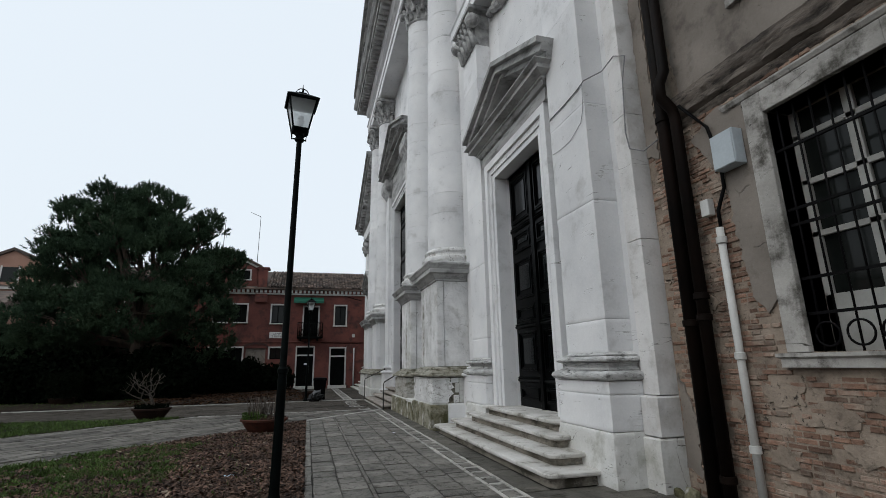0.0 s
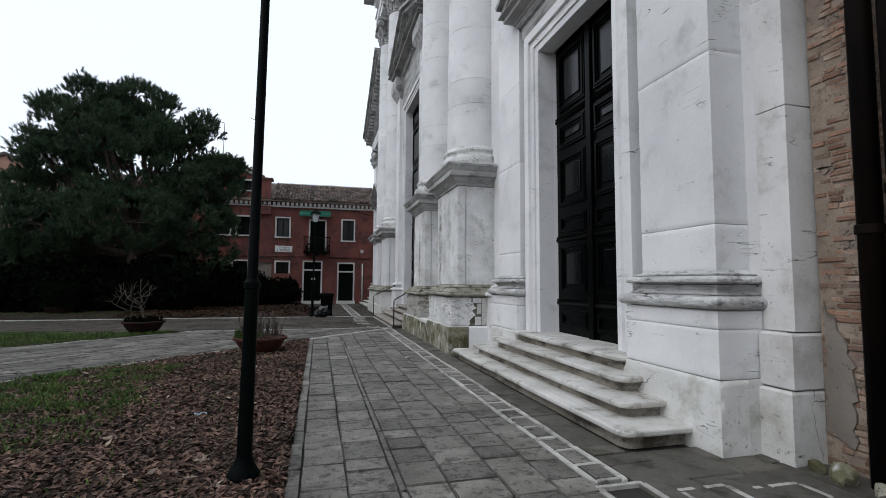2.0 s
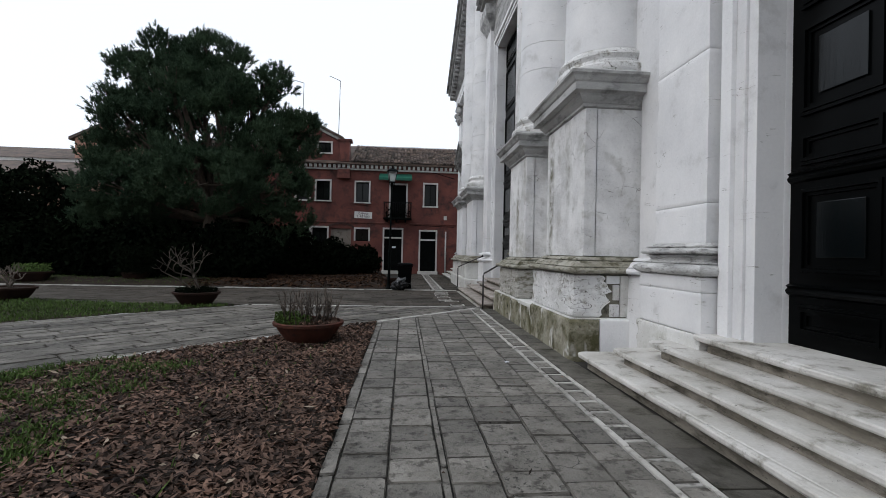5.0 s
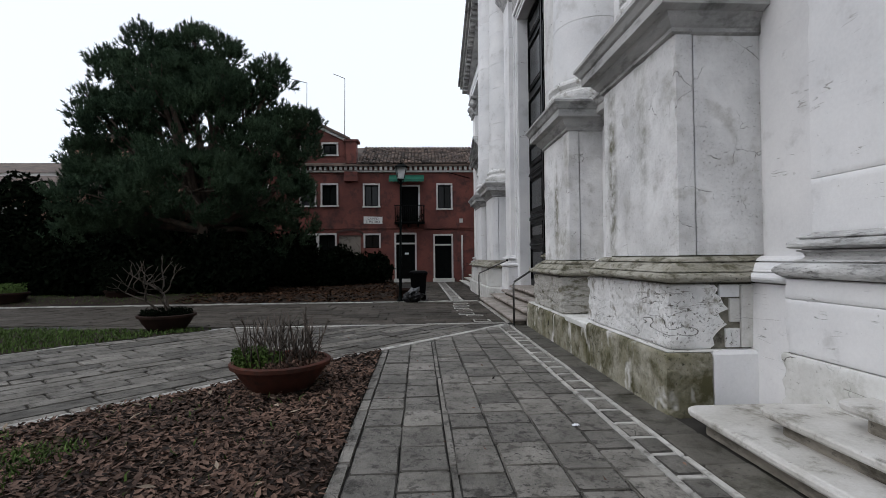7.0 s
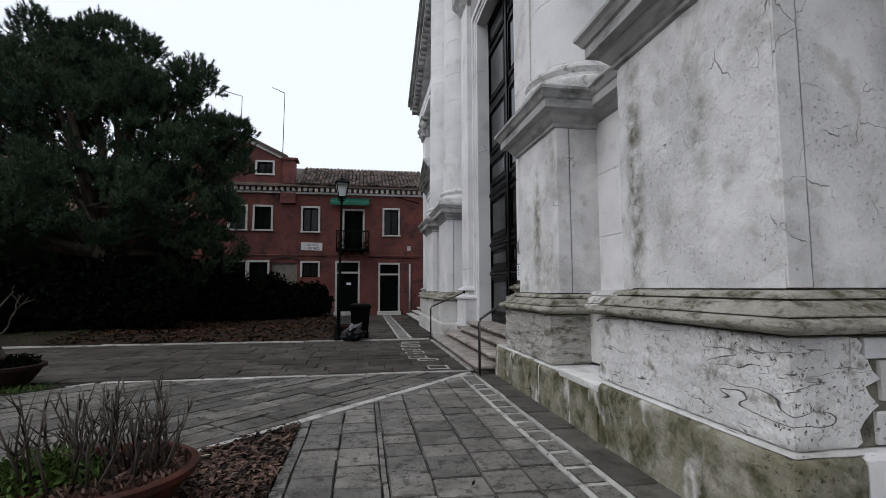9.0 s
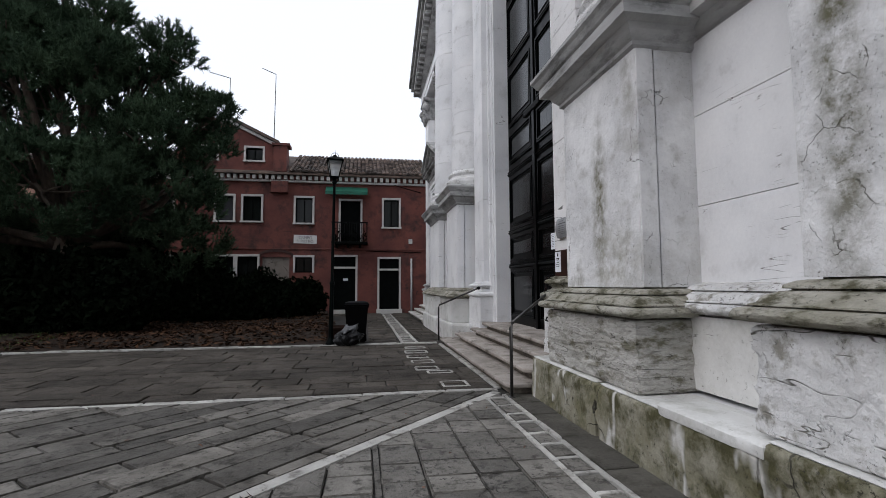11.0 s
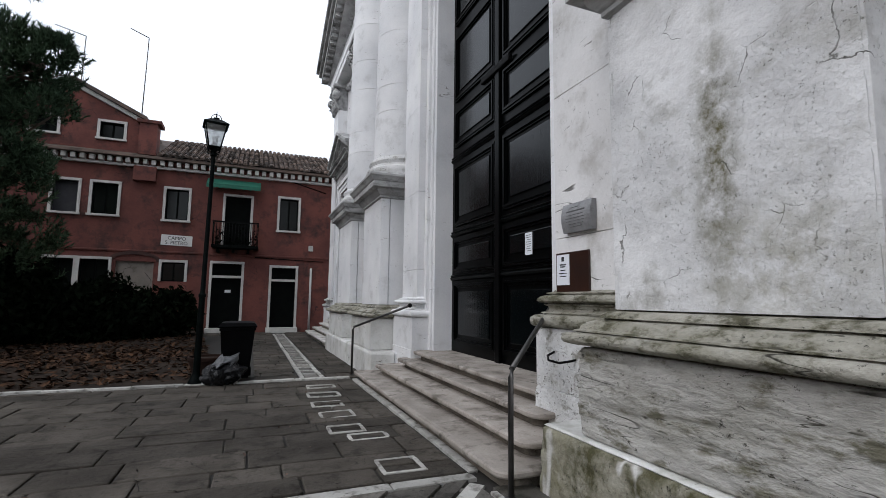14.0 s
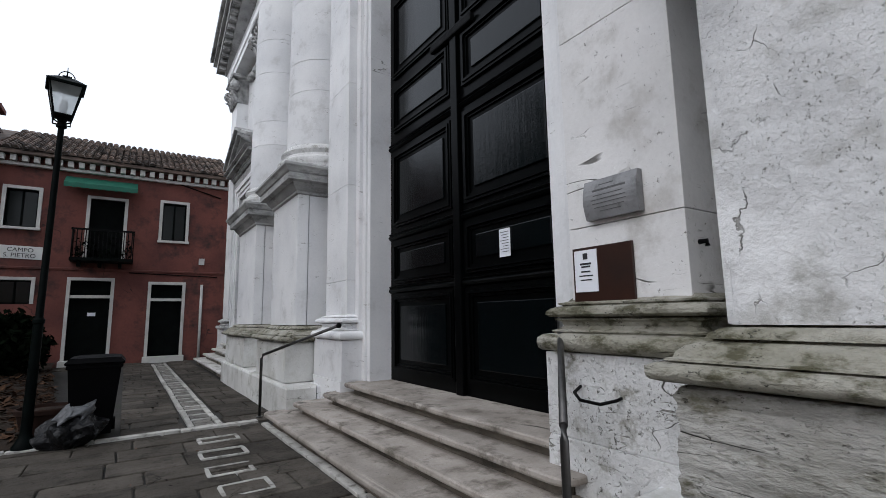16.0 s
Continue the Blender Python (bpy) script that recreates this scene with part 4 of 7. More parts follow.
for far in (False, True):
    for a, b in ((5.67, 7.04), (10.28, 11.65)):
        wing_pilaster(*mirrored(a, b, far), 3.82)
    y0, y1 = mirrored(5.33, 5.66, far)
    s = cpart("end_strip", moulded([(0.03, -0.1), (0.03, 0.60), (0.01, 0.622)], 4.27, 5.2, y0 + 0.03, y1 - 0.03), "stone_plinth", label="narrow end pilaster of white stone")
    cpart("stone_block", moulded([(-0.01, 0.634), (0.0, 0.645), (0.0, 1.105), (-0.02, 1.128)], 4.27, 5.2, y0, y1), "stone_veined", s)
    for za, zb in ((1.14, 3.2), (3.208, 5.1), (5.108, 7.4), (7.408, 12.0)):
        cpart("stone_block", box(4.33, 5.2, y0 + 0.02, y1, za, zb, 0.006), "stone_veined", s)
    y0, y1 = mirrored(11.66, 12.3, far)
    s = cpart("return_strip", moulded([(0.0, -0.1), (0, 0.56), (0, 0.6), (-0.02, 1.24)] + [(o - 0.02, z) for o, z in BASE], 3.92, 4.5, y0, y1, ends=(0, 0)), "stone")
    cpart("stone_block", box(4.15, 4.5, y0, y1, 1.5, 12.0), "stone", s)
    y0, y1 = mirrored(5.2, 12.2, far)
    sw = carved_swag(*mirrored(7.1, 10.2, far), 4.3, 10.75, 0.35, None)
    e = cpart("entablature", moulded([(0, 11.0), (0, 11.25), (0.03, 11.26), (0.03, 11.5), (0.07, 11.55), (0.0, 11.56)], 3.86, 4.6, y0, y1), "stone", label="architrave of the wing")
    # cornice rising towards the middle, on small blocks
    slope = 0.45
    for d0, d1, xx in ((0.0, 0.12, 3.72), (0.12, 0.42, 3.42), (0.42, 0.62, 3.3), (0.62, 0.8, 3.18)):
        bm = bmesh.new()
        q0, q1 = (5.2 - (3.86 - xx) * 0.6, 12.1)
        poly = [(q0, 11.56 + d0), (q1, 11.56 + d0 + (q1 - q0) * slope), (q1, 11.56 + d1 + (q1 - q0) * slope), (q0, 11.56 + d1)]
        poly = [(2 * YC - y if far else y, z) for y, z in poly]
        prism(bm, poly, "x", xx, 4.7)
        cpart("raking_cornice", bm, "stone_grey", e, "sooty rising cornice")
    for i in range(22):
        y = 5.3 + i * 0.31
        z = 11.60 + (y - 5.0) * slope
        yy = 2 * YC - y if far else y
        cpart("modillion", box(3.46, 3.74, yy - 0.08, yy + 0.08, z - 0.02, z + 0.13), "stone_grey", e)
    bm = bmesh.new()
    poly = [(5.3, 11.5), (12.3, 11.5), (12.3, 15.0)]
    prism(bm, [(2 * YC - y if far else y, z) for y, z in poly], "x", 4.2, 4.9)
    cpart("half_gable", bm, "stone", e)

# giant entablature and pediment
ENT = [(0, 16.6), (0, 17.0), (0.05, 17.02), (0.05, 17.4), (0.12, 17.45), (0.0, 17.5), (0.0, 18.1), (0.1, 18.15), (0.16, 18.35), (0.2, 18.4)]
g = cpart("giant_entablature", moulded(ENT, 3.3, 5.2, 12.1, 2 * YC - 12.1), "stone", label="main entablature over the giant columns")
cpart("cornice", moulded([(0.2, 18.4), (0.25, 18.62), (0.75, 18.68), (0.75, 18.95), (0.85, 19.0), (0.98, 19.2), (0.98, 19.28), (0.2, 19.35)], 3.3, 5.2, 12.1, 2 * YC - 12.1), "stone_grey", g)
for i in range(46):
    y = 12.2 + i * (2 * YC - 24.4) / 45
    cpart("modillion", box(2.62, 3.12, y - 0.1, y + 0.1, 18.45, 18.67), "stone_grey", g)
for s in (-1, 1):
    bm = bmesh.new()
    for d0, d1, xx in ((0.0, 0.4, 2.95), (0.4, 0.7, 2.5), (0.7, 1.0, 2.3)):
        prism(bm, [(YC + s * 9.8, 19.3 + d0), (YC, 23.2 + d0), (YC, 23.2 + d1), (YC + s * 9.8, 19.3 + d1)], "x", xx, 5.2)
    cpart("raking_cornice", bm, "stone_grey", g)
bm = bmesh.new()
prism(bm, [(YC - 9.5, 19.3), (YC + 9.5, 19.3), (YC, 23.2)], "x", 3.4, 5.2)
cpart("tympanum", bm, "stone", g)

# ---- steps ----


def flight(name, label, rows, at, stone, front):
    f = thing(name, label, "steps", at=at)
    inv = Matrix.Translation([-v for v in at])
    low = -0.02
    for x0, y0, y1, z, x1 in rows:
        h = z - low
        # riser in its own darker colour: stain and shade below the nosing
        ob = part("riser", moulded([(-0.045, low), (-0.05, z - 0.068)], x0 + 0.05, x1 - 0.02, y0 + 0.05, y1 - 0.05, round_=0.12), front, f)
        ob.matrix_parent_inverse = inv
        prof = [(-0.012, z - 0.070), (0.012, z - 0.069), (0.016, z - 0.062), (0.05, z - 0.056), (0.058, z - 0.04), (0.058, z - 0.014), (0.05, z - 0.003), (0.035, z)]
        bm = bmesh.new()
        rings = []
        for o, zz in prof:
            fx, ya, yb, rd = x0 + 0.05 - o, y0 + 0.05 - o, y1 - 0.05 + o, 0.13
            arc = [math.pi / 2 * k / 6 for k in range(7)]
            ring = [(x1, ya)] + [(fx + rd - rd * math.sin(t), ya + rd - rd * math.cos(t)) for t in arc]
            n = int((y1 - y0) / 0.05)
            ring += [(fx, ya + rd + (yb - ya - 2 * rd) * k / n) for k in range(1, n)]
            ring += [(fx + rd - rd * math.cos(t), yb - rd + rd * math.sin(t)) for t in arc] + [(x1, yb)]
            worn_ = []
            for px, py in ring:
                w = 0.006 * noise.noise((py * 3, px * 3, z * 9)) + 0.02 * max(0.0, noise.noise((py * 2.2, px * 5, z * 7 + 3)) - 0.42)
                sag = 0.012 * noise.noise((py * 0.7, z * 5, 2)) * (px < x1 - 0.01)
                worn_.append((px + w if px < x1 - 0.01 else px, py, zz + sag - 0.4 * abs(w)))
            rings.append(worn_[::-1])
        add_rings(bm, rings)
        ob = part("step", bm, stone, f)
        ob.matrix_parent_inverse = inv
        low = z - 0.02
    return f


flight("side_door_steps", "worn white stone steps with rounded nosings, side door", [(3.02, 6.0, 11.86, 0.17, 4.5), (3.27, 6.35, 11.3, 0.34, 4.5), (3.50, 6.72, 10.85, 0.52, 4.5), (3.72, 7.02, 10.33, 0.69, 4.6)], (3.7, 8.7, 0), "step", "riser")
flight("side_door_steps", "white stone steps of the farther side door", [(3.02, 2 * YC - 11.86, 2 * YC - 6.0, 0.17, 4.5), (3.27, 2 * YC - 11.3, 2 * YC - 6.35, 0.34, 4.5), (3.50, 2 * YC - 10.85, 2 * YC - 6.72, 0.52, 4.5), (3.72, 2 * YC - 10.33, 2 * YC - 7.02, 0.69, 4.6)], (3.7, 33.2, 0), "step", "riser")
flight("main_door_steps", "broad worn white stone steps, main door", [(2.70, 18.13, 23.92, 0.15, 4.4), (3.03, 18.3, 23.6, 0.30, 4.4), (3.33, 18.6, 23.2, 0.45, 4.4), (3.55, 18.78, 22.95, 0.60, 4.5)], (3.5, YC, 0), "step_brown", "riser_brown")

# ---- handrails, plaque, notices ----


def handrail(post, end, mid):
    h = thing("handrail", "thin worn metal handrail on a single post", "handrail", "handrails of the main steps", at=post)
    inv = Matrix.Translation([-v for v in post])
    p, e = Vector(post), Vector(end)
    top = p + Vector((0, 0, mid))
    bm = bmesh.new()
    tube(bm, [p, top - Vector((0, 0, 0.05)), top + (e - top) * 0.03], 0.022, seg=10)
    part("post", bm, "steel", h).matrix_parent_inverse = inv
    bm = bmesh.new()
    tube(bm, [top + (e - top) * 0.02, e], 0.022, seg=10)
    part("rail", bm, "steel", h).matrix_parent_inverse = inv
    bm = bmesh.new()
    lathe(bm, [(0.05, p.z), (0.05, p.z + 0.012), (0.024, p.z + 0.02)], p.x, p.y, 14)
    part("foot", bm, "steel", h).matrix_parent_inverse = inv
    bm = bmesh.new()
    bmesh.ops.create_uvsphere(bm, u_segments=10, v_segments=8, radius=0.04, matrix=Matrix.Translation(e))
    part("wall_fixing", bm, "black_iron", h).matrix_parent_inverse = inv


handrail((2.75, 24.35, 0.0), (3.52, 23.04, 1.40), 0.94)
handrail((2.72, 18.02, 0.0), (3.84, 19.05, 1.48), 0.96)

pl = thing("wall_plaque", "curved grey stone plaque with incised writing on the pilaster", "plaque", at=(3.66, 18.335, 2.3))
inv = Matrix.Translation((-3.66, -18.335, -2.3))
bm = bmesh.new()
pts = []
for k in range(9):
    t = k / 8
    pts.append((3.66 - 0.03 - 0.03 * math.sin(math.pi * t), 2.165 + 0.28 * t))
prism(bm, [(x, z) for x, z in [(3.675, 2.165)] + pts + [(3.675, 2.445)]], "y", 18.12, 18.55)
part("plaque_slab", bm, "plaque", pl).matrix_parent_inverse = inv
for k, (za, ya, yb) in enumerate(((2.40, 18.3, 18.42), (2.362, 18.2, 18.47), (2.325, 18.22, 18.46), (2.295, 18.2, 18.48), (2.268, 18.2, 18.47), (2.24, 18.22, 18.46), (2.214, 18.25, 18.42))):
    t = (za - 2.165) / 0.28
    x = 3.66 - 0.03 - 0.03 * math.sin(math.pi * t)
    part("writing_line", box(x - 0.0012, x + 0.004, ya, yb, za - (0.007 if k == 1 else 0.003), za + (0.007 if k == 1 else 0.003)), "faint_ink", pl).matrix_parent_inverse = inv

nb = thing("notice_board", "dark brown notice board with a white paper pinned on", "notice board", at=(3.66, 18.49, 1.78))
inv = Matrix.Translation((-3.66, -18.49, -1.78))
part("board", box(3.656, 3.678, 18.22, 18.72, 1.57, 1.985, 0.004), "board", nb).matrix_parent_inverse = inv
pa = part("paper", box(3.650, 3.655, 18.50, 18.70, 1.665, 1.965), "paper", nb)
pa.matrix_parent_inverse = inv
for za, ya, yb, h in ((1.92, 18.6, 18.64, 0.022), (1.865, 18.57, 18.67, 0.007), (1.845, 18.58, 18.66, 0.006), (1.81, 18.58, 18.66, 0.005), (1.78, 18.56, 18.68, 0.004), (1.75, 18.57, 18.67, 0.004)):
    part("writing_line", box(3.648, 3.651, ya - 0.02, yb - 0.02, za - h, za + h), "ink_and_dark", pa)
dn = thing("door_notice", "white paper notice fixed to the dark door leaf", "notice", at=(4.2, 20.1, 2.3))
inv = Matrix.Translation((-4.2, -20.1, -2.3))
part("paper", box(4.205, 4.212, 20.02, 20.19, 2.12, 2.42), "paper", dn).matrix_parent_inverse = inv
for i in range(8):
    part("writing_line", box(4.202, 4.206, 20.04, 20.17 - 0.02 * (i % 3), 2.38 - i * 0.03, 2.386 - i * 0.03), "ink_and_dark", dn).matrix_parent_inverse = inv
bm = bmesh.new()
tube(bm, [(3.78, 17.845, 1.93), (3.78, 17.80, 1.93), (3.78, 17.795, 1.90)], 0.016, seg=8)
tagged(part("iron_hook", bm, "black_iron"), "short iron hook fixed in the side of the pilaster", "iron hook")
bm = bmesh.new()
tube(bm, [(3.55, 18.62, 1.02), (3.46, 18.60, 0.99), (3.40, 18.50, 0.96), (3.42, 18.36, 0.95), (3.50, 18.30, 0.97), (3.56, 18.30, 0.98)], 0.011, seg=8)
tagged(part("iron_ring", bm, "black_iron"), "bent iron bar fixed in the pilaster base", "iron bar")

# ---- the red house across the end of the square ----
HY = 37.5
house = thing("red_house", "long two-storey house with faded red plaster and a clay tile roof", "house", at=(0, HY, 0))
house_inv = Matrix.Translation((0, -HY, 0))


def hpart(name, bm, mat, parent=None, label=""):
    ob = part(name, bm, mat, parent or house, label)
    if parent is None:
        ob.matrix_parent_inverse = house_inv
    return ob


OPEN = [(1.86, 2.67, 4.6, 6.08), (-2.73, -1.88, 4.76, 6.08), (-5.34, -4.46, 4.82, 6.1), (-6.65, -5.82, 4.82, 6.1), (-0.42, 0.62, 3.75, 5.98),
        (-0.79, 0.38, 0.2, 2.98), (1.64, 2.68, 0.2, 2.88), (-2.71, -1.85, 2.15, 2.95), (-4.35, -3.0, 0.9, 2.95), (-5.55, -4.58, 1.6, 2.98), (-6.75, -5.75, 1.6, 2.98),
        (-5.27, -4.44, 7.99, 8.65), (-7.5, -6.7, 7.99, 8.65), (-9.6, -8.7, 4.82, 6.1), (-12.6, -11.7, 4.82, 6.1), (-9.6, -8.7, 1.6, 2.98)]


def pierced_wall(x0, x1, z0, z1, y0, y1, holes):
    """A wall in the x-z plane with rectangular holes through it, as a grid of cells."""
    xs = sorted({x0, x1, *[v for h in holes for v in h[:2] if x0 < v < x1]})
    zs = sorted({z0, z1, *[v for h in holes for v in h[2:] if z0 < v < z1]})
    bm = bmesh.new()
    for i in range(len(xs) - 1):
        run = None
        for k in range(len(zs) - 1):
            cx, cz = (xs[i] + xs[i + 1]) / 2, (zs[k] + zs[k + 1]) / 2
            solid = not any(h[0] < cx < h[1] and h[2] < cz < h[3] for h in holes)
            if solid and run is None:
                run = zs[k]
            if run is not None and (not solid or k == len(zs) - 2):
                add_box(bm, xs[i], xs[i + 1], y0, y1, run, zs[k + 1] if solid else zs[k])
                run = None
    return bm


hpart("wall", pierced_wall(-14.0, 4.3, -0.1, 7.0, HY, HY + 0.35, [h for h in OPEN if h[2] < 7]), "red_wall")
# black sheets behind the wall stand in for the darkness of the rooms
hpart("back_wall", box(-14, 4.3, HY + 1.6, HY + 1.8, -0.1, 7.0), "ink_and_dark")
hpart("floor_slab", box(-14, 4.3, HY + 0.36, HY + 1.6, 3.3, 3.5), "ink_and_dark")
hpart("side_wall", box(4.0, 4.3, HY + 0.35, HY + 6, -0.1, 7.2), "red_wall")
# string course and corner band
hpart("string_course", moulded([(0, 0), (0.04, 0.02), (0.05, 0.08), (0, 0.1)], 0, 0.2, -9.15, 9.15), "red_wall").matrix_parent_inverse = house_inv @ Matrix.Translation((-4.85, HY, 3.32)) @ Matrix.Rotation(math.pi / 2, 4, "Z")
for x0, x1, z0, z1 in ((-3.95, -3.12, 6.3, 6.9), (-3.85, -3.2, 7.4, 8.75)):
    hpart("chimney_breast", box(x0, x1, HY - 0.28, HY + 0.02, z0, z1, 0.01), "red_wall")
hpart("chimney", box(-3.95, -3.05, HY - 0.34, HY + 0.5, 8.75, 8.9, 0.02), "red_wall")
hpart("chimney_breast", box(-3.85, -3.2, HY + 0.02, HY + 0.45, 7.3, 8.75), "red_wall")
# eaves with dentils
eaves = hpart("eaves_course", box(-14, 4.35, HY - 0.16, HY + 0.1, 6.88, 6.98), "house_trim", label="stone eaves course with dentils")
part("gutter", box(-14, 4.4, HY - 0.42, HY + 0.05, 7.22, 7.34, 0.02), "roof_tile", eaves)
part("frieze", box(-14, 4.35, HY - 0.06, HY + 0.1, 6.98, 7.22), "red_wall", eaves)
for i in range(58):
    x = 4.2 - i * 0.31
    part("dentil", box(x - 0.08, x + 0.08, HY - 0.3, HY - 0.06, 7.0, 7.2), "house_trim", eaves)


def framed_opening(h, fill, sill=True):
    x0, x1, z0, z1 = h
    # a "dark" opening gets a black sheet in place of an unlit room
    w = hpart("window" if fill != "door" else "door", box(x0, x1, HY + 0.16, HY + 0.2, z0, z1), {"window": "pane", "shut": "curtain", "dark": "ink_and_dark", "door": "dark_wood"}[fill])
    e = 0.105
    for n_, q in (("frame", (x0 - e, x0, z0, z1 + e)), ("frame", (x1, x1 + e, z0, z1 + e)), ("lintel", (x0, x1, z1, z1 + e))):
        part(n_, box(q[0], q[1], HY - 0.06, HY + 0.18, q[2], q[3], 0.008), "house_trim", w)
    if sill:
        part("sill", box(x0 - e - 0.03, x1 + e + 0.03, HY - 0.12, HY + 0.18, z0 - 0.09, z0 - 0.002, 0.01), "house_trim", w)
    if fill == "window":
        xm = (x0 + x1) / 2
        for q in ((xm - 0.03, xm + 0.03, z0, z1), (x0, x0 + 0.05, z0, z1), (x1 - 0.05, x1, z0, z1), (x0 + 0.05, x1 - 0.05, z1 - 0.05, z1), (x0 + 0.05, x1 - 0.05, z0, z0 + 0.06)):
            part("sash_bar", box(q[0], q[1], HY + 0.12, HY + 0.158, q[2], q[3]), "dark_wood", w)
        for s in (x0 + 0.1, xm + 0.08):
            part("curtain", box(s, s + (x1 - x0) * 0.28, HY + 0.22, HY + 0.24, z0, z1), "curtain", w)
    if fill == "door" and z0 < 1:
        part("transom_bar", box(x0, x1, HY - 0.03, HY + 0.16, z1 - 0.62, z1 - 0.52), "house_trim", w)
        part("threshold", box(x0 - 0.15, x1 + 0.15, HY - 0.3, HY + 0.2, -0.03, 0.2, 0.015), "house_trim", w)
    return w


for i, h in enumerate(OPEN):
    if h[2] > 7:
        continue
    if i in (5, 6):
        d = framed_opening(h, "door", False)
        if i == 5:
            part("label_plate", box(-0.26, -0.02, HY + 0.14, HY + 0.158, 1.72, 1.84), "paper", d)
    elif i == 4:
        d = framed_opening(h, "door", False)
    elif i == 8:
        hpart("blind_arch", box(h[0], h[1], HY + 0.10, HY + 0.30, h[2], h[3]), "plaster", label="blind arch filled with grey plaster")
    else:
        framed_opening(h, "dark" if i == 3 else "window", h[3] > 3.5)
# flat arch band over the blind opening
bm = bmesh.new()
poly = [(-3.68 + 0.95 * math.cos(math.pi * k / 12), 2.95 + 0.42 * math.sin(math.pi * k / 12)) for k in range(13)]
inner = [(-3.68 + 0.78 * math.cos(math.pi * k / 12), 2.95 + 0.28 * math.sin(math.pi * k / 12)) for k in range(12, -1, -1)]
for k in range(12):
    prism(bm, [poly[k], poly[k + 1], inner[11 - k], inner[12 - k]], "y", HY - 0.05, HY + 0.1)
hpart("arch", bm, "dark_brick", label="dark brick band of the blind arch")
# balcony
bal = hpart("balcony", box(-0.85, 1.0, HY - 0.75, HY, 3.62, 3.74, 0.015), "dark_wood", label="small iron balcony with a stone floor")
for i in range(15):
    x = -0.8 + i * 0.123
    bm = bmesh.new()
    tube(bm, [(x, HY - 0.7, 3.74), (x, HY - 0.78, 4.0), (x, HY - 0.7, 4.3), (x, HY - 0.7, 4.72)], 0.018, seg=6)
    part("baluster", bm, "black_iron", bal)
for q in ((-0.85, 1.0, HY - 0.74, HY - 0.67), (-0.85, -0.79, HY - 0.67, HY), (0.94, 1.0, HY - 0.67, HY)):
    part("rail", box(*q, 4.7, 4.76), "black_iron", bal)
for x in (-0.82, 0.97):
    for k in range(4):
        bm = bmesh.new()
        tube(bm, [(x, HY - 0.1 - k * 0.16, 3.74), (x, HY - 0.1 - k * 0.16, 4.72)], 0.018, seg=6)
        part("baluster", bm, "black_iron", bal)
for x in (-0.6, 0.0, 0.6):
    part("bracket", box(x - 0.05, x + 0.05, HY - 0.5, HY, 3.45, 3.62), "dark_wood", bal)
r2 = random.Random(3)
bm = bmesh.new()
for _ in range(160):
    c = Vector((r2.uniform(-0.8, 0.95), HY - 0.5 + r2.uniform(-0.12, 0.12), 3.8 + abs(r2.gauss(0, 0.3))))
    d = Vector((r2.uniform(-1, 1), r2.uniform(-1, 1), r2.uniform(-.3, 1))) * 0.09
    s = d.cross(Vector((0.3, 0.2, 1))).normalized() * 0.04
    bm.faces.new([bm.verts.new(c - d - s * 0.3), bm.verts.new(c + s), bm.verts.new(c + d), bm.verts.new(c - s)])
tagged(part("balcony_plants", bm, "hedge"), "small green plants on the balcony floor", "plants", kind="stuff")
# awning
bm = bmesh.new()
prism(bm, [(HY - 0.02, 6.72), (HY - 0.62, 6.38), (HY - 0.62, 6.33), (HY - 0.02, 6.66)], "x", -1.18, 0.98)
aw = tagged(part("awning", bm, "awning"), "rolled green fabric awning over the balcony door", "awning")
bm = bmesh.new()
for i in range(18):
    x = -1.18 + i * 0.12
    add_box(bm, x, x + 0.117, HY - 0.635, HY - 0.615, 6.2 + 0.02 * (i % 2), 6.37)
part("valance", bm, "awning", aw)
# street sign
sg = thing("street_sign", "white painted street sign with black capital letters", "sign", at=(-2.22, HY - 0.01, 3.89))
sg.rotation_euler = (0, radians(1.5), 0)
part("plate", box(-0.585, 0.585, -0.015, 0.008, -0.22, 0.22, 0.004), "sign", sg)
for text, z in (("CAMPO", 0.02), ("S. PIETRO", -0.17)):
    cu = bpy.data.curves.new("words", "FONT")
    cu.body, cu.size, cu.align_x, cu.extrude = text, 0.2, "CENTER", 0.002
    cu.materials.append(M["ink_and_dark"])
    t = new("words", cu)
    t.parent = sg
    t.location, t.rotation_euler = (0, -0.02, z), (radians(90), 0, 0)
# upper storey gable over the left part
gb = hpart("gable", pierced_wall(-8.6, -3.9, 7.34, 9.0, HY - 0.02, HY + 0.3, [h for h in OPEN if h[2] > 7]), "red_wall", label="attic gable of red plaster")
bm = bmesh.new()
prism(bm, [(-8.6, 9.0), (-3.9, 9.0), (-6.25, 10.15)], "y", HY - 0.02, HY + 0.3)
part("gable_top", bm, "red_wall", gb)
# black sheet for the unlit attic
part("attic_back", box(-8.6, -3.9, HY + 1.5, HY + 1.6, 7.3, 9.0), "ink_and_dark", gb)
for s in (-1, 1):
    bm = bmesh.new()
    prism(bm, [(-6.25 + s * 2.65, 8.86), (-6.25, 10.16), (-6.25, 10.32), (-6.25 + s * 2.65, 9.02)], "y", HY - 0.3, HY + 4)
    part("gable_roof", bm, "roof_tile", gb)
    bm = bmesh.new()
    prism(bm, [(-6.25 + s * 2.45, 8.78), (-6.25, 9.98), (-6.25, 10.16), (-6.25 + s * 2.55, 8.9)], "y", HY - 0.14, HY - 0.022)
    part("gable_trim", bm, "house_trim", gb)
for h in [h for h in OPEN if h[2] > 7]:
    framed_opening(h, "window")
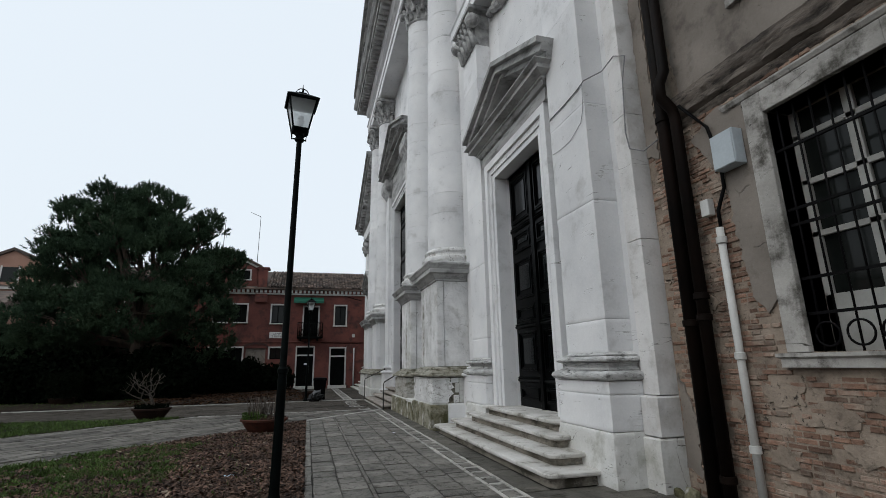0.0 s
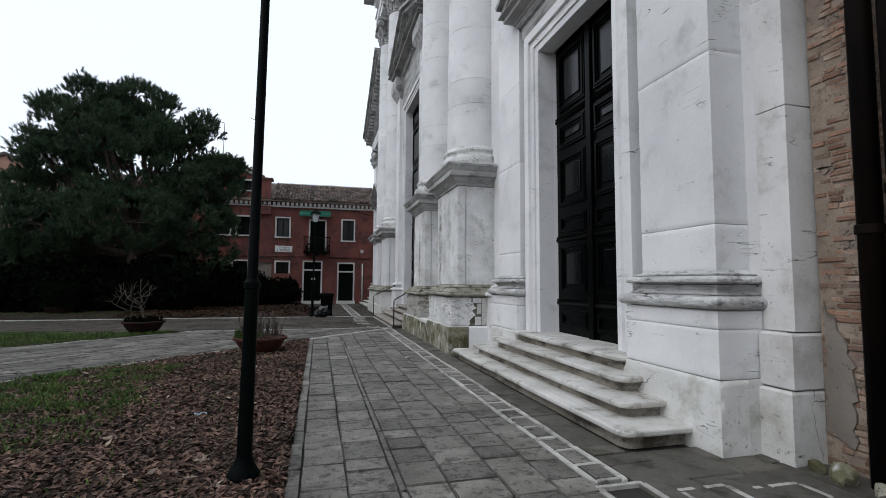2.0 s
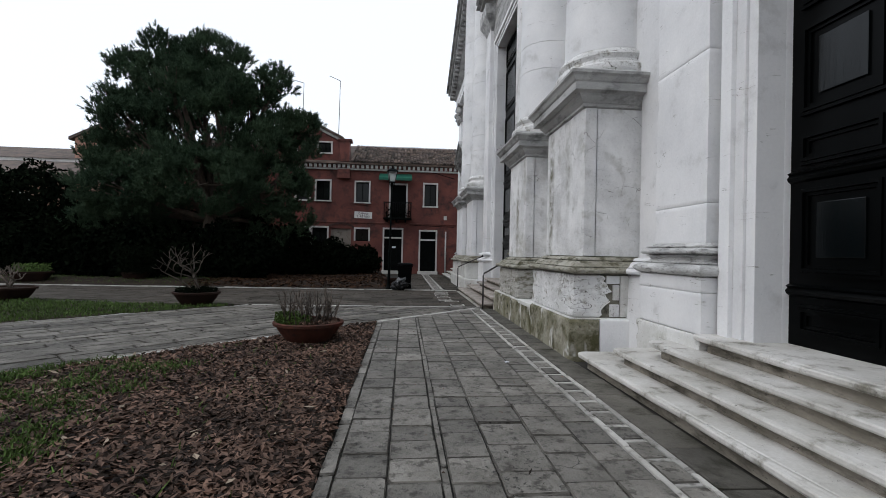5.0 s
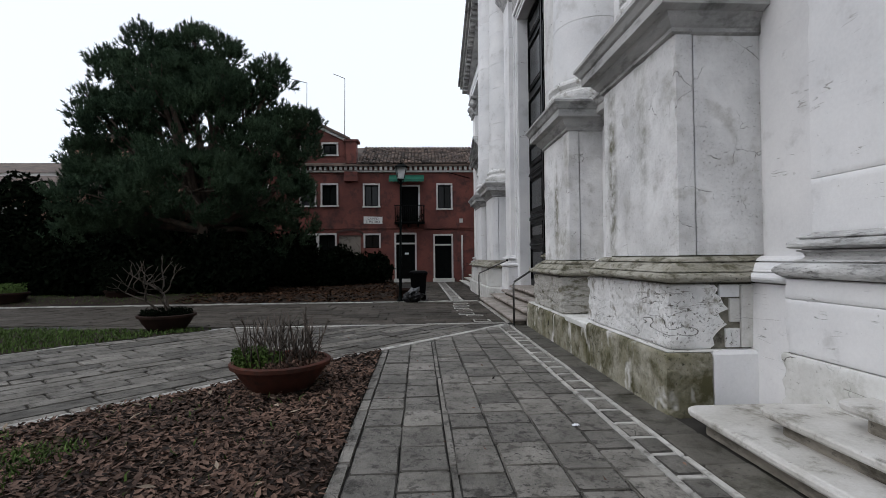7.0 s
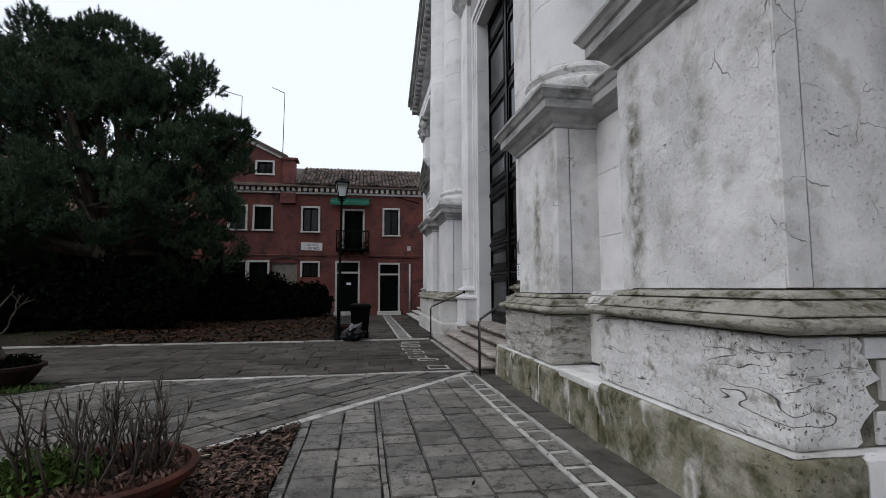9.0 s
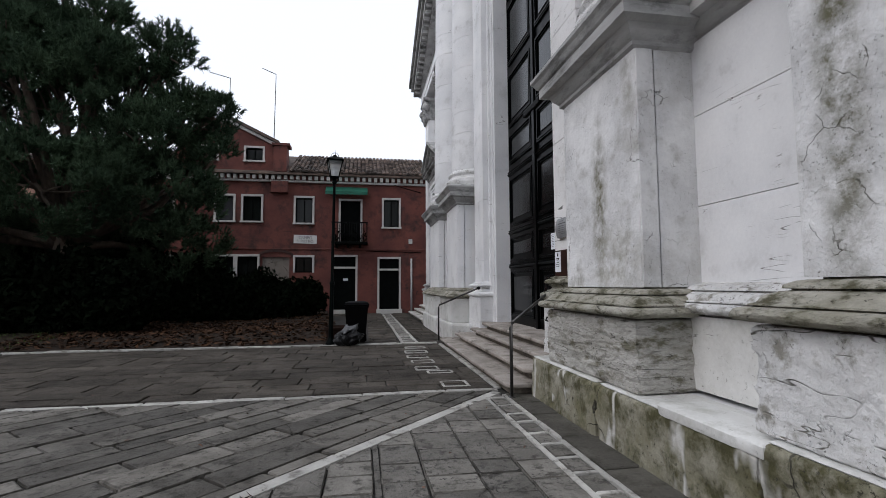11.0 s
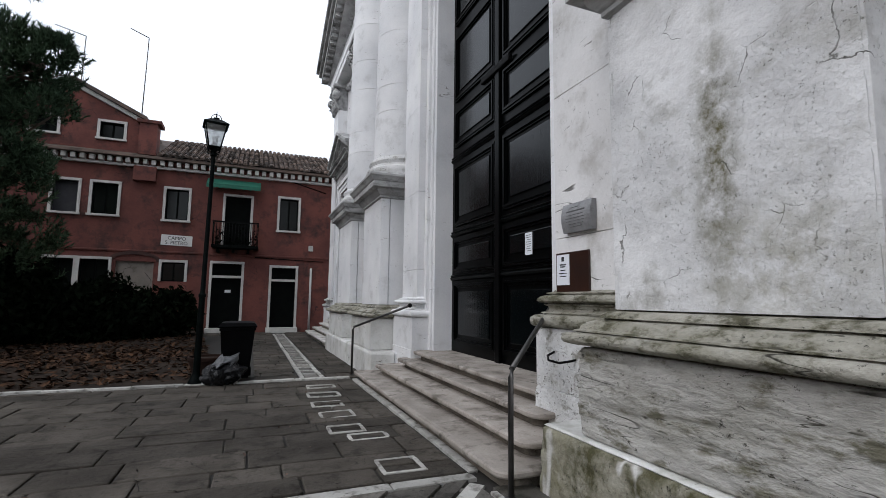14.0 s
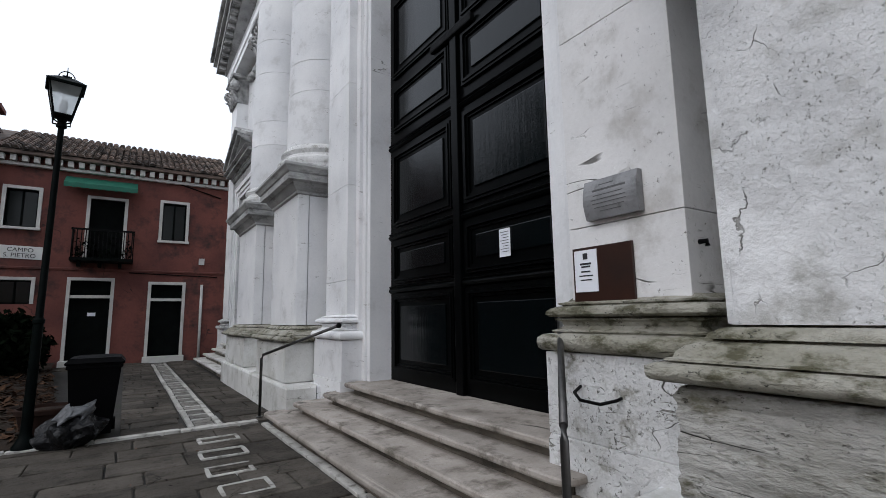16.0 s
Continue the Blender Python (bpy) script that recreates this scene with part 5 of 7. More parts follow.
# the right-hand window is also in shade; drainpipe and wall fittings
bm = bmesh.new()
tube(bm, [(3.35, HY - 0.07, 0.0), (3.35, HY - 0.07, 2.9)], 0.05, seg=8)
hpart("drainpipe", bm, "pvc")
hpart("meter_box", box(3.2, 3.4, HY - 0.08, HY, 3.7, 3.95), "pvc")
bm = bmesh.new()
tube(bm, [(0.9, HY - 0.03, 3.3), (3.9, HY - 0.03, 3.22)], 0.02, seg=6)
hpart("cable", bm, "black_iron")
bm = bmesh.new()
tube(bm, [(2.2, HY - 0.03, 6.95), (3.9, HY - 0.04, 6.5)], 0.025, seg=6)
hpart("cable", bm, "black_iron")

# clay tile roof in rows of half-round tiles


def tile_roof(x0, x1, y0, z0, run, rise, parent, seed):
    r = random.Random(seed)
    L = math.hypot(run, rise)
    up = Vector((0, run / L, rise / L))
    nrm = Vector((0, -rise / L, run / L))
    verts, faces = [], []
    for i in range(int((x1 - x0) / 0.22)):
        for k in range(int(L / 0.34)):
            c = Vector((x0 + i * 0.22 + r.uniform(-.015, .015), y0, z0)) + up * (k * 0.34 + r.uniform(-.03, .03)) + nrm * r.uniform(0, 0.02)
            b = len(verts)
            for e, (rad, lift) in enumerate(((0.10, 0.03), (0.085, 0.0))):
                for q in range(5):
                    a = math.pi * q / 4
                    verts.append(c + up * (0.42 * e) + Vector((math.cos(a) * rad, 0, 0)) + nrm * (math.sin(a) * rad + lift))
            faces += [(b + q, b + q + 1, b + q + 6, b + q + 5) for q in range(4)]
            faces.append((b, b + 4, b + 3, b + 2, b + 1))
    me = bpy.data.meshes.new("roof_tiles")
    me.from_pydata(verts, [], faces)
    me.materials.append(M["roof_tile"])
    ob = new("roof_tiles", me)
    ob.parent = parent
    ob.matrix_parent_inverse = house_inv
    return tagged(ob, kind="stuff")


bm = bmesh.new()
prism(bm, [(HY - 0.42, 7.3), (HY + 4.2, 9.4), (HY + 8.8, 7.3)], "x", -14.2, 4.4)
hpart("roof", bm, "roof_tile")
tile_roof(-3.0, 4.5, HY - 0.48, 7.33, 4.6, 2.1, house, 1)
tile_roof(-14.2, -8.7, HY - 0.48, 7.33, 4.6, 2.1, house, 2)
# aerials
for x, y, z0, z1, arm in ((-4.2, HY + 1.6, 8.6, 13.4, -0.75), (-7.0, HY + 3.0, 9.0, 13.6, -1.2)):
    a = thing("roof_aerial", "thin metal roof aerial mast", "aerial", "aerials", at=(x, y, z0))
    bm = bmesh.new()
    tube(bm, [(0, 0, 0), (0.05, 0, z1 - z0)], 0.028, 0.02, seg=6)
    part("mast", bm, "steel", a)
    bm = bmesh.new()
    tube(bm, [(0.05, 0, z1 - z0), (0.05 + arm, 0, z1 - z0 + 0.3)], 0.02, seg=6)
    part("boom", bm, "steel", a)

# ---- far buildings at the left ----
for x0, x1, y, z, gab in ((-37, -17.0, 45.0, 8.3, True), (-50, -19.0, 36.0, 5.65, False)):
    b = thing("far_house", "far orange plastered house behind the trees", "house", "far houses", at=((x0 + x1) / 2, y, 0))
    inv = Matrix.Translation((-(x0 + x1) / 2, -y, 0))
    part("wall", box(x0, x1, y, y + 8, -0.1, z), "orange_wall", b).matrix_parent_inverse = inv
    part("eaves_course", box(x0 - 0.1, x1 + 0.1, y - 0.3, y, z - 0.35, z - 0.1), "house_trim", b).matrix_parent_inverse = inv
    bm = bmesh.new()
    prism(bm, [(y - 0.4, z - 0.1), (y + 4, z + 1.5), (y + 8.4, z - 0.1)], "x", x0 - 0.2, x1 + 0.2)
    part("roof", bm, "roof_tile", b).matrix_parent_inverse = inv
    if gab:
        bm = bmesh.new()
        gx = -23.1
        prism(bm, [(gx - 2.4, z - 0.1), (gx + 2.4, z - 0.1), (gx + 2.4, z + 1.6), (gx, z + 2.8), (gx - 2.4, z + 1.6)], "y", y - 0.02, y + 3)
        gbl = part("gable", bm, "orange_wall", b)
        gbl.matrix_parent_inverse = inv
        for s_ in (-1, 1):
            bm = bmesh.new()
            prism(bm, [(gx + s_ * 2.8, z + 1.45), (gx, z + 2.82), (gx, z + 3.05), (gx + s_ * 2.8, z + 1.68)], "y", y - 0.2, y + 3.2)
            part("gable_roof", bm, "roof_tile", gbl)
        part("window", box(gx - 0.6, gx + 0.5, y - 0.04, y + 0.05, z + 0.25, z + 1.45), "pane", gbl)
        for q in ((gx - 0.72, gx - 0.6), (gx + 0.5, gx + 0.62)):
            part("frame", box(*q, y - 0.07, y + 0.05, z + 0.1, z + 1.55), "house_trim", gbl)
    for i in range(9 if not gab else 5):
        xx = x0 + 1.3 + i * 3.2
        for zz in (z - 2.5, z - 5.6):
            w = part("window", box(xx, xx + 0.9, y - 0.03, y + 0.1, zz, zz + 1.4), "pane", b)
            w.matrix_parent_inverse = inv
            part("frame", box(xx - 0.1, xx + 1.0, y - 0.02, y + 0.05, zz - 0.1, zz + 1.5), "house_trim", w).matrix_parent_inverse = Matrix()

# ---- brick house beside the church ----
bx = 4.60
side = thing("brick_house", "old brick house with peeling plaster beside the church", "house", at=(bx + 1, 2, 0))
side_inv = Matrix.Translation((-bx - 1, -2, 0))


def spart(name, bm, mat, parent=None, label=""):
    ob = part(name, bm, mat, parent or side, label)
    if parent is None:
        ob.matrix_parent_inverse = side_inv
    return ob


WIN = (2.35, 3.5, 1.62, 4.12)
bm = bmesh.new()
for q in ((-14, WIN[0], -0.1, 9), (WIN[1], 5.33, -0.1, 9), (WIN[0], WIN[1], -0.1, WIN[2]), (WIN[0], WIN[1], WIN[3], 9)):
    add_box(bm, bx + 0.004, bx + 0.4, q[0], q[1], q[2], q[3])
spart("wall", bm, "mortar")
spart("room_back", box(bx + 2.5, bx + 2.6, -14, 5.3, 0, 9), "plaster")
spart("roof", box(bx - 0.5, bx + 6, -14.3, 5.3, 9, 9.3), "roof_tile")
# plaster left on the wall: irregular sheets
def plaster_sheet(pts, x, name="plaster_patch", mat="plaster", thick=0.03, label="patch of grey-brown plaster"):
    bm = bmesh.new()
    r = random.Random(int(pts[0][0] * 100))
    out = []
    for (a, b), (c, d) in zip(pts, pts[1:] + pts[:1]):
        n = max(2, int(math.hypot(c - a, d - b) / 0.07))
        for k in range(n):
            t = k / n
            out.append((a + (c - a) * t + r.uniform(-.025, .025), b + (d - b) * t + r.uniform(-.025, .025)))
    vs = [bm.verts.new((x, y, z)) for y, z in out]
    f = bm.faces.new(vs)
    ex = bmesh.ops.extrude_face_region(bm, geom=[f])
    bmesh.ops.translate(bm, verts=[v for v in ex["geom"] if isinstance(v, bmesh.types.BMVert)], vec=(thick, 0, 0))
    bmesh.ops.recalc_face_normals(bm, faces=bm.faces)
    return spart(name, bm, mat, label=label)


plaster_sheet([(4.18, 4.5), (3.75, 4.45), (3.68, 3.0), (3.62, 2.3), (3.85, 2.05), (4.02, 2.2), (4.1, 3.1), (4.12, 3.6), (4.3, 3.9), (4.5, 4.25)], bx - 0.022)
plaster_sheet([(4.6, 4.95), (2.4, 4.98), (-1.0, 4.98), (-1.0, 8.8), (4.75, 8.8), (4.7, 6.2)], bx - 0.024)
plaster_sheet([(5.3, 4.4), (5.1, 4.3), (5.08, 5.2), (5.12, 8.9), (5.32, 8.9)], bx - 0.02)
smear = random.Random(31)
for yc_, zc_, ra in ((4.55, 1.05, 0.20), (3.9, 1.22, 0.20), (3.55, 1.05, 0.24), (3.2, 0.75, 0.20), (3.95, 0.62, 0.16), (2.9, 1.2, 0.22), (4.62, 2.2, 0.13), (4.62, 3.4, 0.14), (5.2, 2.6, 0.08), (3.6, 0.32, 0.14), (2.7, 0.5, 0.2)):
    plaster_sheet([(yc_ + ra * smear.uniform(0.7, 1.6) * math.cos(a_ * math.pi / 5), zc_ + ra * smear.uniform(0.35, 0.75) * math.sin(a_ * math.pi / 5)) for a_ in range(10)], bx - 0.0125, "mortar_smear", "mortar", 0.016, "pale mortar smeared over the bricks")
plaster_sheet([(5.3, 0.3), (5.08, 0.2), (5.06, 0.9), (5.28, 1.4)], bx - 0.02)
spart("string_course", weathered([(0, 4.50), (0.03, 4.53), (0.05, 4.60), (0.03, 4.62), (0.10, 4.66), (0.11, 4.74), (0.15, 4.80), (0.16, 4.90), (0.10, 4.93), (0.02, 4.97)], bx, bx + 0.2, -6, 4.72, 0.04, 0.018, 0.012, 0.03, 3), "grimy_course", label="crumbling moulded brick string course")
spart("window_hood", moulded([(0.0, 4.365), (0.03, 4.38), (0.05, 4.42), (0.05, 4.44), (0.0, 4.46)], bx - 0.02, bx + 0.2, 1.9, 3.95), "stone_dirty", label="thin moulded stone line over the window")
# window with a stone frame, sashes and an iron grille
w = spart("window", box(bx + 0.335, bx + 0.355, WIN[0], WIN[1], WIN[2], WIN[3]), "pane", label="tall window with stone frame and iron grille")
for n_, q in (("jamb", (WIN[0] - 0.24, WIN[0], WIN[2], WIN[3] + 0.24)), ("jamb", (WIN[1], WIN[1] + 0.22, WIN[2], WIN[3] + 0.24)), ("lintel", (WIN[0], WIN[1], WIN[3], WIN[3] + 0.24))):
    spart(n_, box(bx - 0.06, bx + 0.3, *q, 0.01), "stone_dirty", w)
spart("sill", moulded([(0, 1.48), (0.0, 1.56), (0.03, 1.58), (0.03, 1.615)], bx - 0.08, bx + 0.3, WIN[0] - 0.3, WIN[1] + 0.28), "stone_dirty", w)
ym = (WIN[0] + WIN[1]) / 2
for q in ((ym - 0.05, ym + 0.05, WIN[2], WIN[3]), (WIN[0], WIN[0] + 0.08, WIN[2], WIN[3]), (WIN[1] - 0.08, WIN[1], WIN[2], WIN[3]), (WIN[0], WIN[1], 3.3, 3.36), (WIN[0], WIN[1], WIN[2], WIN[2] + 0.55), (WIN[0], WIN[1], 3.8, 3.86), (WIN[0], WIN[1], 2.75, 2.81)):
    spart("sash", box(bx + 0.29, bx + 0.333, *q, 0.006), "white_frame", w)
for i in range(7):
    y = WIN[0] + 0.08 + i * (WIN[1] - WIN[0] - 0.16) / 6
    bm = bmesh.new()
    tube(bm, [(bx + 0.04, y, WIN[2]), (bx + 0.04, y, WIN[3])], 0.011, seg=6)
    spart("grille_bar", bm, "black_iron", w)
for z in (1.98, 2.32, 2.86, 3.02, 3.66):
    spart("grille_band", box(bx + 0.026, bx + 0.054, WIN[0], WIN[1], z - 0.014, z + 0.014), "black_iron", w)
for k in range(4):
    bm = bmesh.new()
    yc_ = WIN[0] + 0.16 + k * 0.28
    tube(bm, [(bx + 0.02, yc_ + 0.11 * math.cos(2 * math.pi * q / 20), 1.78 + 0.11 * math.sin(2 * math.pi * q / 20)) for q in range(21)], 0.011, seg=6)
    spart("grille_ring", bm, "black_iron", w)
w2 = spart("upper_window", box(bx - 0.002, bx + 0.02, 2.3, 3.45, 5.75, 7.6), "pane")
for q in ((2.05, 2.3, 5.75, 7.8), (3.45, 3.68, 5.75, 7.8), (2.05, 3.68, 5.55, 5.745)):
    spart("frame", box(bx - 0.08, bx + 0.1, *q, 0.01), "stone_dirty", w2)


def pipe_thing(name, label, category, pts, r, mat, collars=()):
    t = thing(name, label, category, at=pts[0])
    inv = Matrix.Translation([-v for v in pts[0]])
    bm = bmesh.new()
    tube(bm, pts, r, seg=12)
    part("pipe", bm, mat, t).matrix_parent_inverse = inv
    for c in collars:
        bm = bmesh.new()
        lathe(bm, [(r + 0.004, c - 0.04), (r + 0.016, c - 0.035), (r + 0.016, c + 0.035), (r + 0.004, c + 0.04)], pts[0][0], pts[0][1], 14)
        part("collar", bm, mat, t).matrix_parent_inverse = inv
    return t


pipe_thing("downpipe", "thick black iron rainwater pipe on the brick corner", "drainpipe", [(4.46, 4.80, 0.0), (4.46, 4.80, 9.0)], 0.085, "pipe", (2.0, 4.7))
pipe_thing("downpipe", "rusty dark rainwater pipe with a bend", "drainpipe", [(4.46, 4.59, 0.0), (4.46, 4.59, 4.6), (4.44, 4.60, 4.75), (4.30, 4.61, 4.9), (4.30, 4.61, 5.1), (4.40, 4.61, 5.3), (4.42, 4.61, 9.0)], 0.072, "pipe", (0.3, 2.05, 2.3))
pipe_thing("conduit_pipe", "white plastic cable conduit on the brick wall", "conduit", [(4.53, 4.25, 0.0), (4.53, 4.25, 3.05)], 0.042, "pvc", (0.65, 1.6, 2.9))
bm = bmesh.new()
tube(bm, [(4.55, 4.25, 3.0), (4.54, 4.24, 3.25), (4.55, 4.12, 3.5), (4.54, 4.1, 3.8), (4.53, 4.2, 4.3), (4.52, 4.42, 4.6), (4.45, 4.5, 4.75)], 0.022, seg=6)
tagged(part("cable", bm, "black_iron"), "black cable looping up the brick wall", "cable")
eb = thing("meter_box", "pale grey plastic electricity box on the wall", "meter box", at=(4.52, 3.94, 3.875))
part("case", box(-0.10, 0.05, -0.15, 0.15, -0.21, 0.21, 0.012), "greybox", eb)
part("lid", box(-0.112, -0.101, -0.14, 0.14, -0.20, 0.20, 0.004), "greybox", eb)
jb = thing("junction_box", "small cream junction box on the bricks", "junction box", at=(4.55, 4.38, 3.33))
part("case", box(-0.06, 0.03, -0.06, 0.06, -0.1, 0.1, 0.008), "pvc", jb)
bm = bmesh.new()
tube(bm, [(4.55, 5.02, 4.55), (4.40, 5.16, 4.42), (4.31, 5.33, 4.52), (4.30, 5.37, 4.8), (4.30, 5.30, 5.6), (4.31, 5.20, 5.95), (4.31, 5.45, 6.12), (4.20, 5.62, 5.95), (3.94, 5.74, 5.82), (3.945, 5.95, 5.78), (3.945, 6.35, 5.75), (3.945, 6.84, 5.74), (3.98, 6.92, 5.74), (4.15, 7.1, 5.73)], 0.010, seg=6)
tagged(part("wall_cable", bm, "plaque"), "grey cable slung across the church corner", "cable")
bm = bmesh.new()
tube(bm, [(3.945, 5.80, 5.80), (3.95, 5.84, 5.4), (3.95, 5.93, 5.2), (3.95, 6.26, 5.06), (3.95, 6.6, 5.05), (3.955, 6.86, 5.08), (4.1, 7.0, 5.12)], 0.004, seg=6)
tagged(part("thin_cable", bm, "plaque"), "thin wire hanging on the pilaster", "cable")
for yy, zz, rr in ((5.0, 0.06, 0.1), (4.7, 0.04, 0.07), (5.2, 0.04, 0.06)):
    bm = bmesh.new()
    bmesh.ops.create_icosphere(bm, subdivisions=2, radius=rr, matrix=Matrix.Translation((4.32, yy, zz * 0.6)))
    for v in bm.verts:
        v.co += Vector((noise.noise(v.co * 9), noise.noise(v.co * 9 + Vector((5, 0, 0))), noise.noise(v.co * 9 + Vector((0, 5, 0))))) * 0.05
    tagged(part("rubble_stone", bm, "stone_mossy"), "loose mossy stone at the foot of the pipes", "stone", "rubble")

# ---- street lamps ----


def street_lamp(x, y, s, label):
    l_ = thing("street_lamp", label, "street lamp", "street lamps", at=(x, y, 0))
    bm = lathe(bmesh.new(), [(0.125, 0), (0.13, 0.02), (0.125, 0.05), (0.10, 0.09), (0.075, 0.14), (0.06, 0.18), (0.058, 0.24)], 0, 0, 20)
    part("base", bm, "iron", l_, "flared dark green base")
    bm = lathe(bmesh.new(), [(0.058, 0.24), (0.054, 1.0), (0.052, 1.50), (0.063, 1.51), (0.064, 1.555), (0.05, 1.57), (0.042, 1.59), (0.034, 4.5 * s)], 0, 0, 16)
    part("pole", bm, "iron", l_, "slim tapering iron pole")
    zb = 4.5 * s
    bm = lathe(bmesh.new(), [(0.036, zb), (0.06, zb + 0.02), (0.06, zb + 0.05), (0.04, zb + 0.08), (0.06, zb + 0.13), (0.02, zb + 0.16)], 0, 0, 14)
    part("collar", bm, "iron", l_)
    z0, z1, r0, r1 = zb + 0.17, zb + 0.58, 0.10, 0.178
    ln = part("lantern_frame", moulded([(0, z0 - 0.02), (0.012, z0), (0, z0 + 0.015)], -r0, r0, -r0, r0), "iron", l_)
    for k in range(4):
        a = math.pi / 4 + k * math.pi / 2
        bm = bmesh.new()
        tube(bm, [(math.cos(a) * r0 * 1.41, math.sin(a) * r0 * 1.41, z0), (math.cos(a) * r1 * 1.41, math.sin(a) * r1 * 1.41, z1)], 0.013, seg=6)
        part("corner_bar", bm, "iron", ln)
        bm = bmesh.new()
        tube(bm, [(math.cos(a) * 0.05, math.sin(a) * 0.05, zb + 0.06), (math.cos(a) * r0 * 1.3, math.sin(a) * r0 * 1.3, zb + 0.08), (math.cos(a) * r0 * 1.41, math.sin(a) * r0 * 1.41, z0)], 0.011, seg=6)
        part("cradle", bm, "iron", ln)
        b = a + math.pi / 2
        bm = bmesh.new()
        bm.faces.new([bm.verts.new(p) for p in ((math.cos(a) * r0 * 1.39, math.sin(a) * r0 * 1.39, z0), (math.cos(b) * r0 * 1.39, math.sin(b) * r0 * 1.39, z0), (math.cos(b) * r1 * 1.39, math.sin(b) * r1 * 1.39, z1), (math.cos(a) * r1 * 1.39, math.sin(a) * r1 * 1.39, z1))])
        ob = part("pane", bm, "glass", ln)
        ob.visible_shadow = False
    rf = []
    for r_, z_ in ((r1 + 0.03, z1 - 0.01), (r1 + 0.035, z1 + 0.02), (r1 - 0.02, z1 + 0.06), (0.09, z1 + 0.11), (0.05, z1 + 0.12), (0.05, z1 + 0.15)):
        rf.append([(-r_, -r_, z_), (r_, -r_, z_), (r_, r_, z_), (-r_, r_, z_)])
    bm = bmesh.new()
    add_rings(bm, rf)
    part("lantern_roof", bm, "iron", ln)
    bm = bmesh.new()
    for t in (0, math.pi / 2):
        tube(bm, [(0.09 * math.cos(q) * math.cos(t), 0.09 * math.cos(q) * math.sin(t), z1 + 0.13 + 0.1 * math.sin(q)) for q in [math.pi * k / 8 for k in range(9)]], 0.007, seg=5)
    tube(bm, [(0, 0, z1 + 0.15), (0, 0, z1 + 0.29)], 0.012, 0.004, seg=6)
    part("finial", bm, "iron", ln)
    bm = lathe(bmesh.new(), [(0.03, z0), (0.04, z0 + 0.06), (0.05, z0 + 0.16), (0.035, z0 + 0.22)], 0, 0, 12)
    part("bulb", bm, "paper", ln, "frosted bulb")
    l_.rotation_euler = (0, radians(0.7), radians(8))
    return l_


street_lamp(-0.294, 6.185, 1.004, "dark green iron street lamp standing in the mulch bed")
street_lamp(-0.01, 24.15, 0.905, "dark iron street lamp beside the bins, lantern unlit")

# ---- pots ----


def bowl(name, label, x, y, r, h, mat):
    t = thing(name, label, "flower pot", "flower pots", at=(x, y, 0.0))
    prof = [(r * 0.55, 0.0), (r * 0.62, 0.02), (r * 0.82, h * 0.5), (r * 0.93, h * 0.82), (r * 1.0, h * 0.84), (r * 1.01, h * 0.97), (r * 0.98, h), (r * 0.92, h), (r * 0.9, h * 0.9)]
    bm = lathe(bmesh.new(), prof, 0, 0, 36)
    part("bowl", bm, mat, t)
    bm = lathe(bmesh.new(), [(r * 0.9, h * 0.86), (r * 0.5, h * 0.92), (0.02, h * 0.95)], 0, 0, 24)
    part("earth", bm, "soil", t)
    return t


def stems(name, label, x, y, z, r, n, h, mat, seed, forks=2, spread=0.25):
    rr = random.Random(seed)
    t = thing(name, label, "shrub", at=(x, y, z))
    for _ in range(n):
        bm = bmesh.new()
        a, q = rr.uniform(0, 6.28), r * math.sqrt(rr.random())
        p = Vector((q * math.cos(a), q * math.sin(a), 0))
        d = Vector((rr.gauss(0, spread), rr.gauss(0, spread), 1)).normalized()
        hh = h * rr.uniform(0.45, 1.0)
        pts = [p, p + d * hh * 0.5 + Vector((rr.gauss(0, .025), rr.gauss(0, .025), 0)), p + d * hh]
        tube(bm, pts, 0.010, 0.004, seg=5)
        for _ in range(forks):
            s = pts[1] + (pts[2] - pts[1]) * rr.uniform(-0.3, 0.8)
            e = s + (d + Vector((rr.gauss(0, .45), rr.gauss(0, .45), 0.1))).normalized() * hh * rr.uniform(0.12, 0.35)
            tube(bm, [s, e], 0.006, 0.002, seg=4)
        part("twig", bm, mat, t)
    return t


def tuft_leaves(name, label, x, y, z, r, n, h, mat, seed, size=0.03):
    rr = random.Random(seed)
    verts, faces = [], []
    for _ in range(n):
        a, q = rr.uniform(0, 6.28), r * math.sqrt(rr.random())
        c = Vector((x + q * math.cos(a), y + q * math.sin(a), z + h * rr.random() ** 1.5))
        d = Vector((rr.gauss(0, .6), rr.gauss(0, .6), rr.uniform(0.1, 1))).normalized() * size * rr.uniform(0.7, 1.6)
        s = d.cross(Vector((rr.gauss(0, 1), rr.gauss(0, 1), 0.2))).normalized() * size * 0.4
        b = len(verts)
        verts += [c - d, c + s, c + d, c - s]
        faces.append((b, b + 1, b + 2, b + 3))
    me = bpy.data.meshes.new(name)
    me.from_pydata(verts, [], faces)
    me.materials.append(M[mat])
    return tagged(new(name, me), label, "plants", kind="stuff")


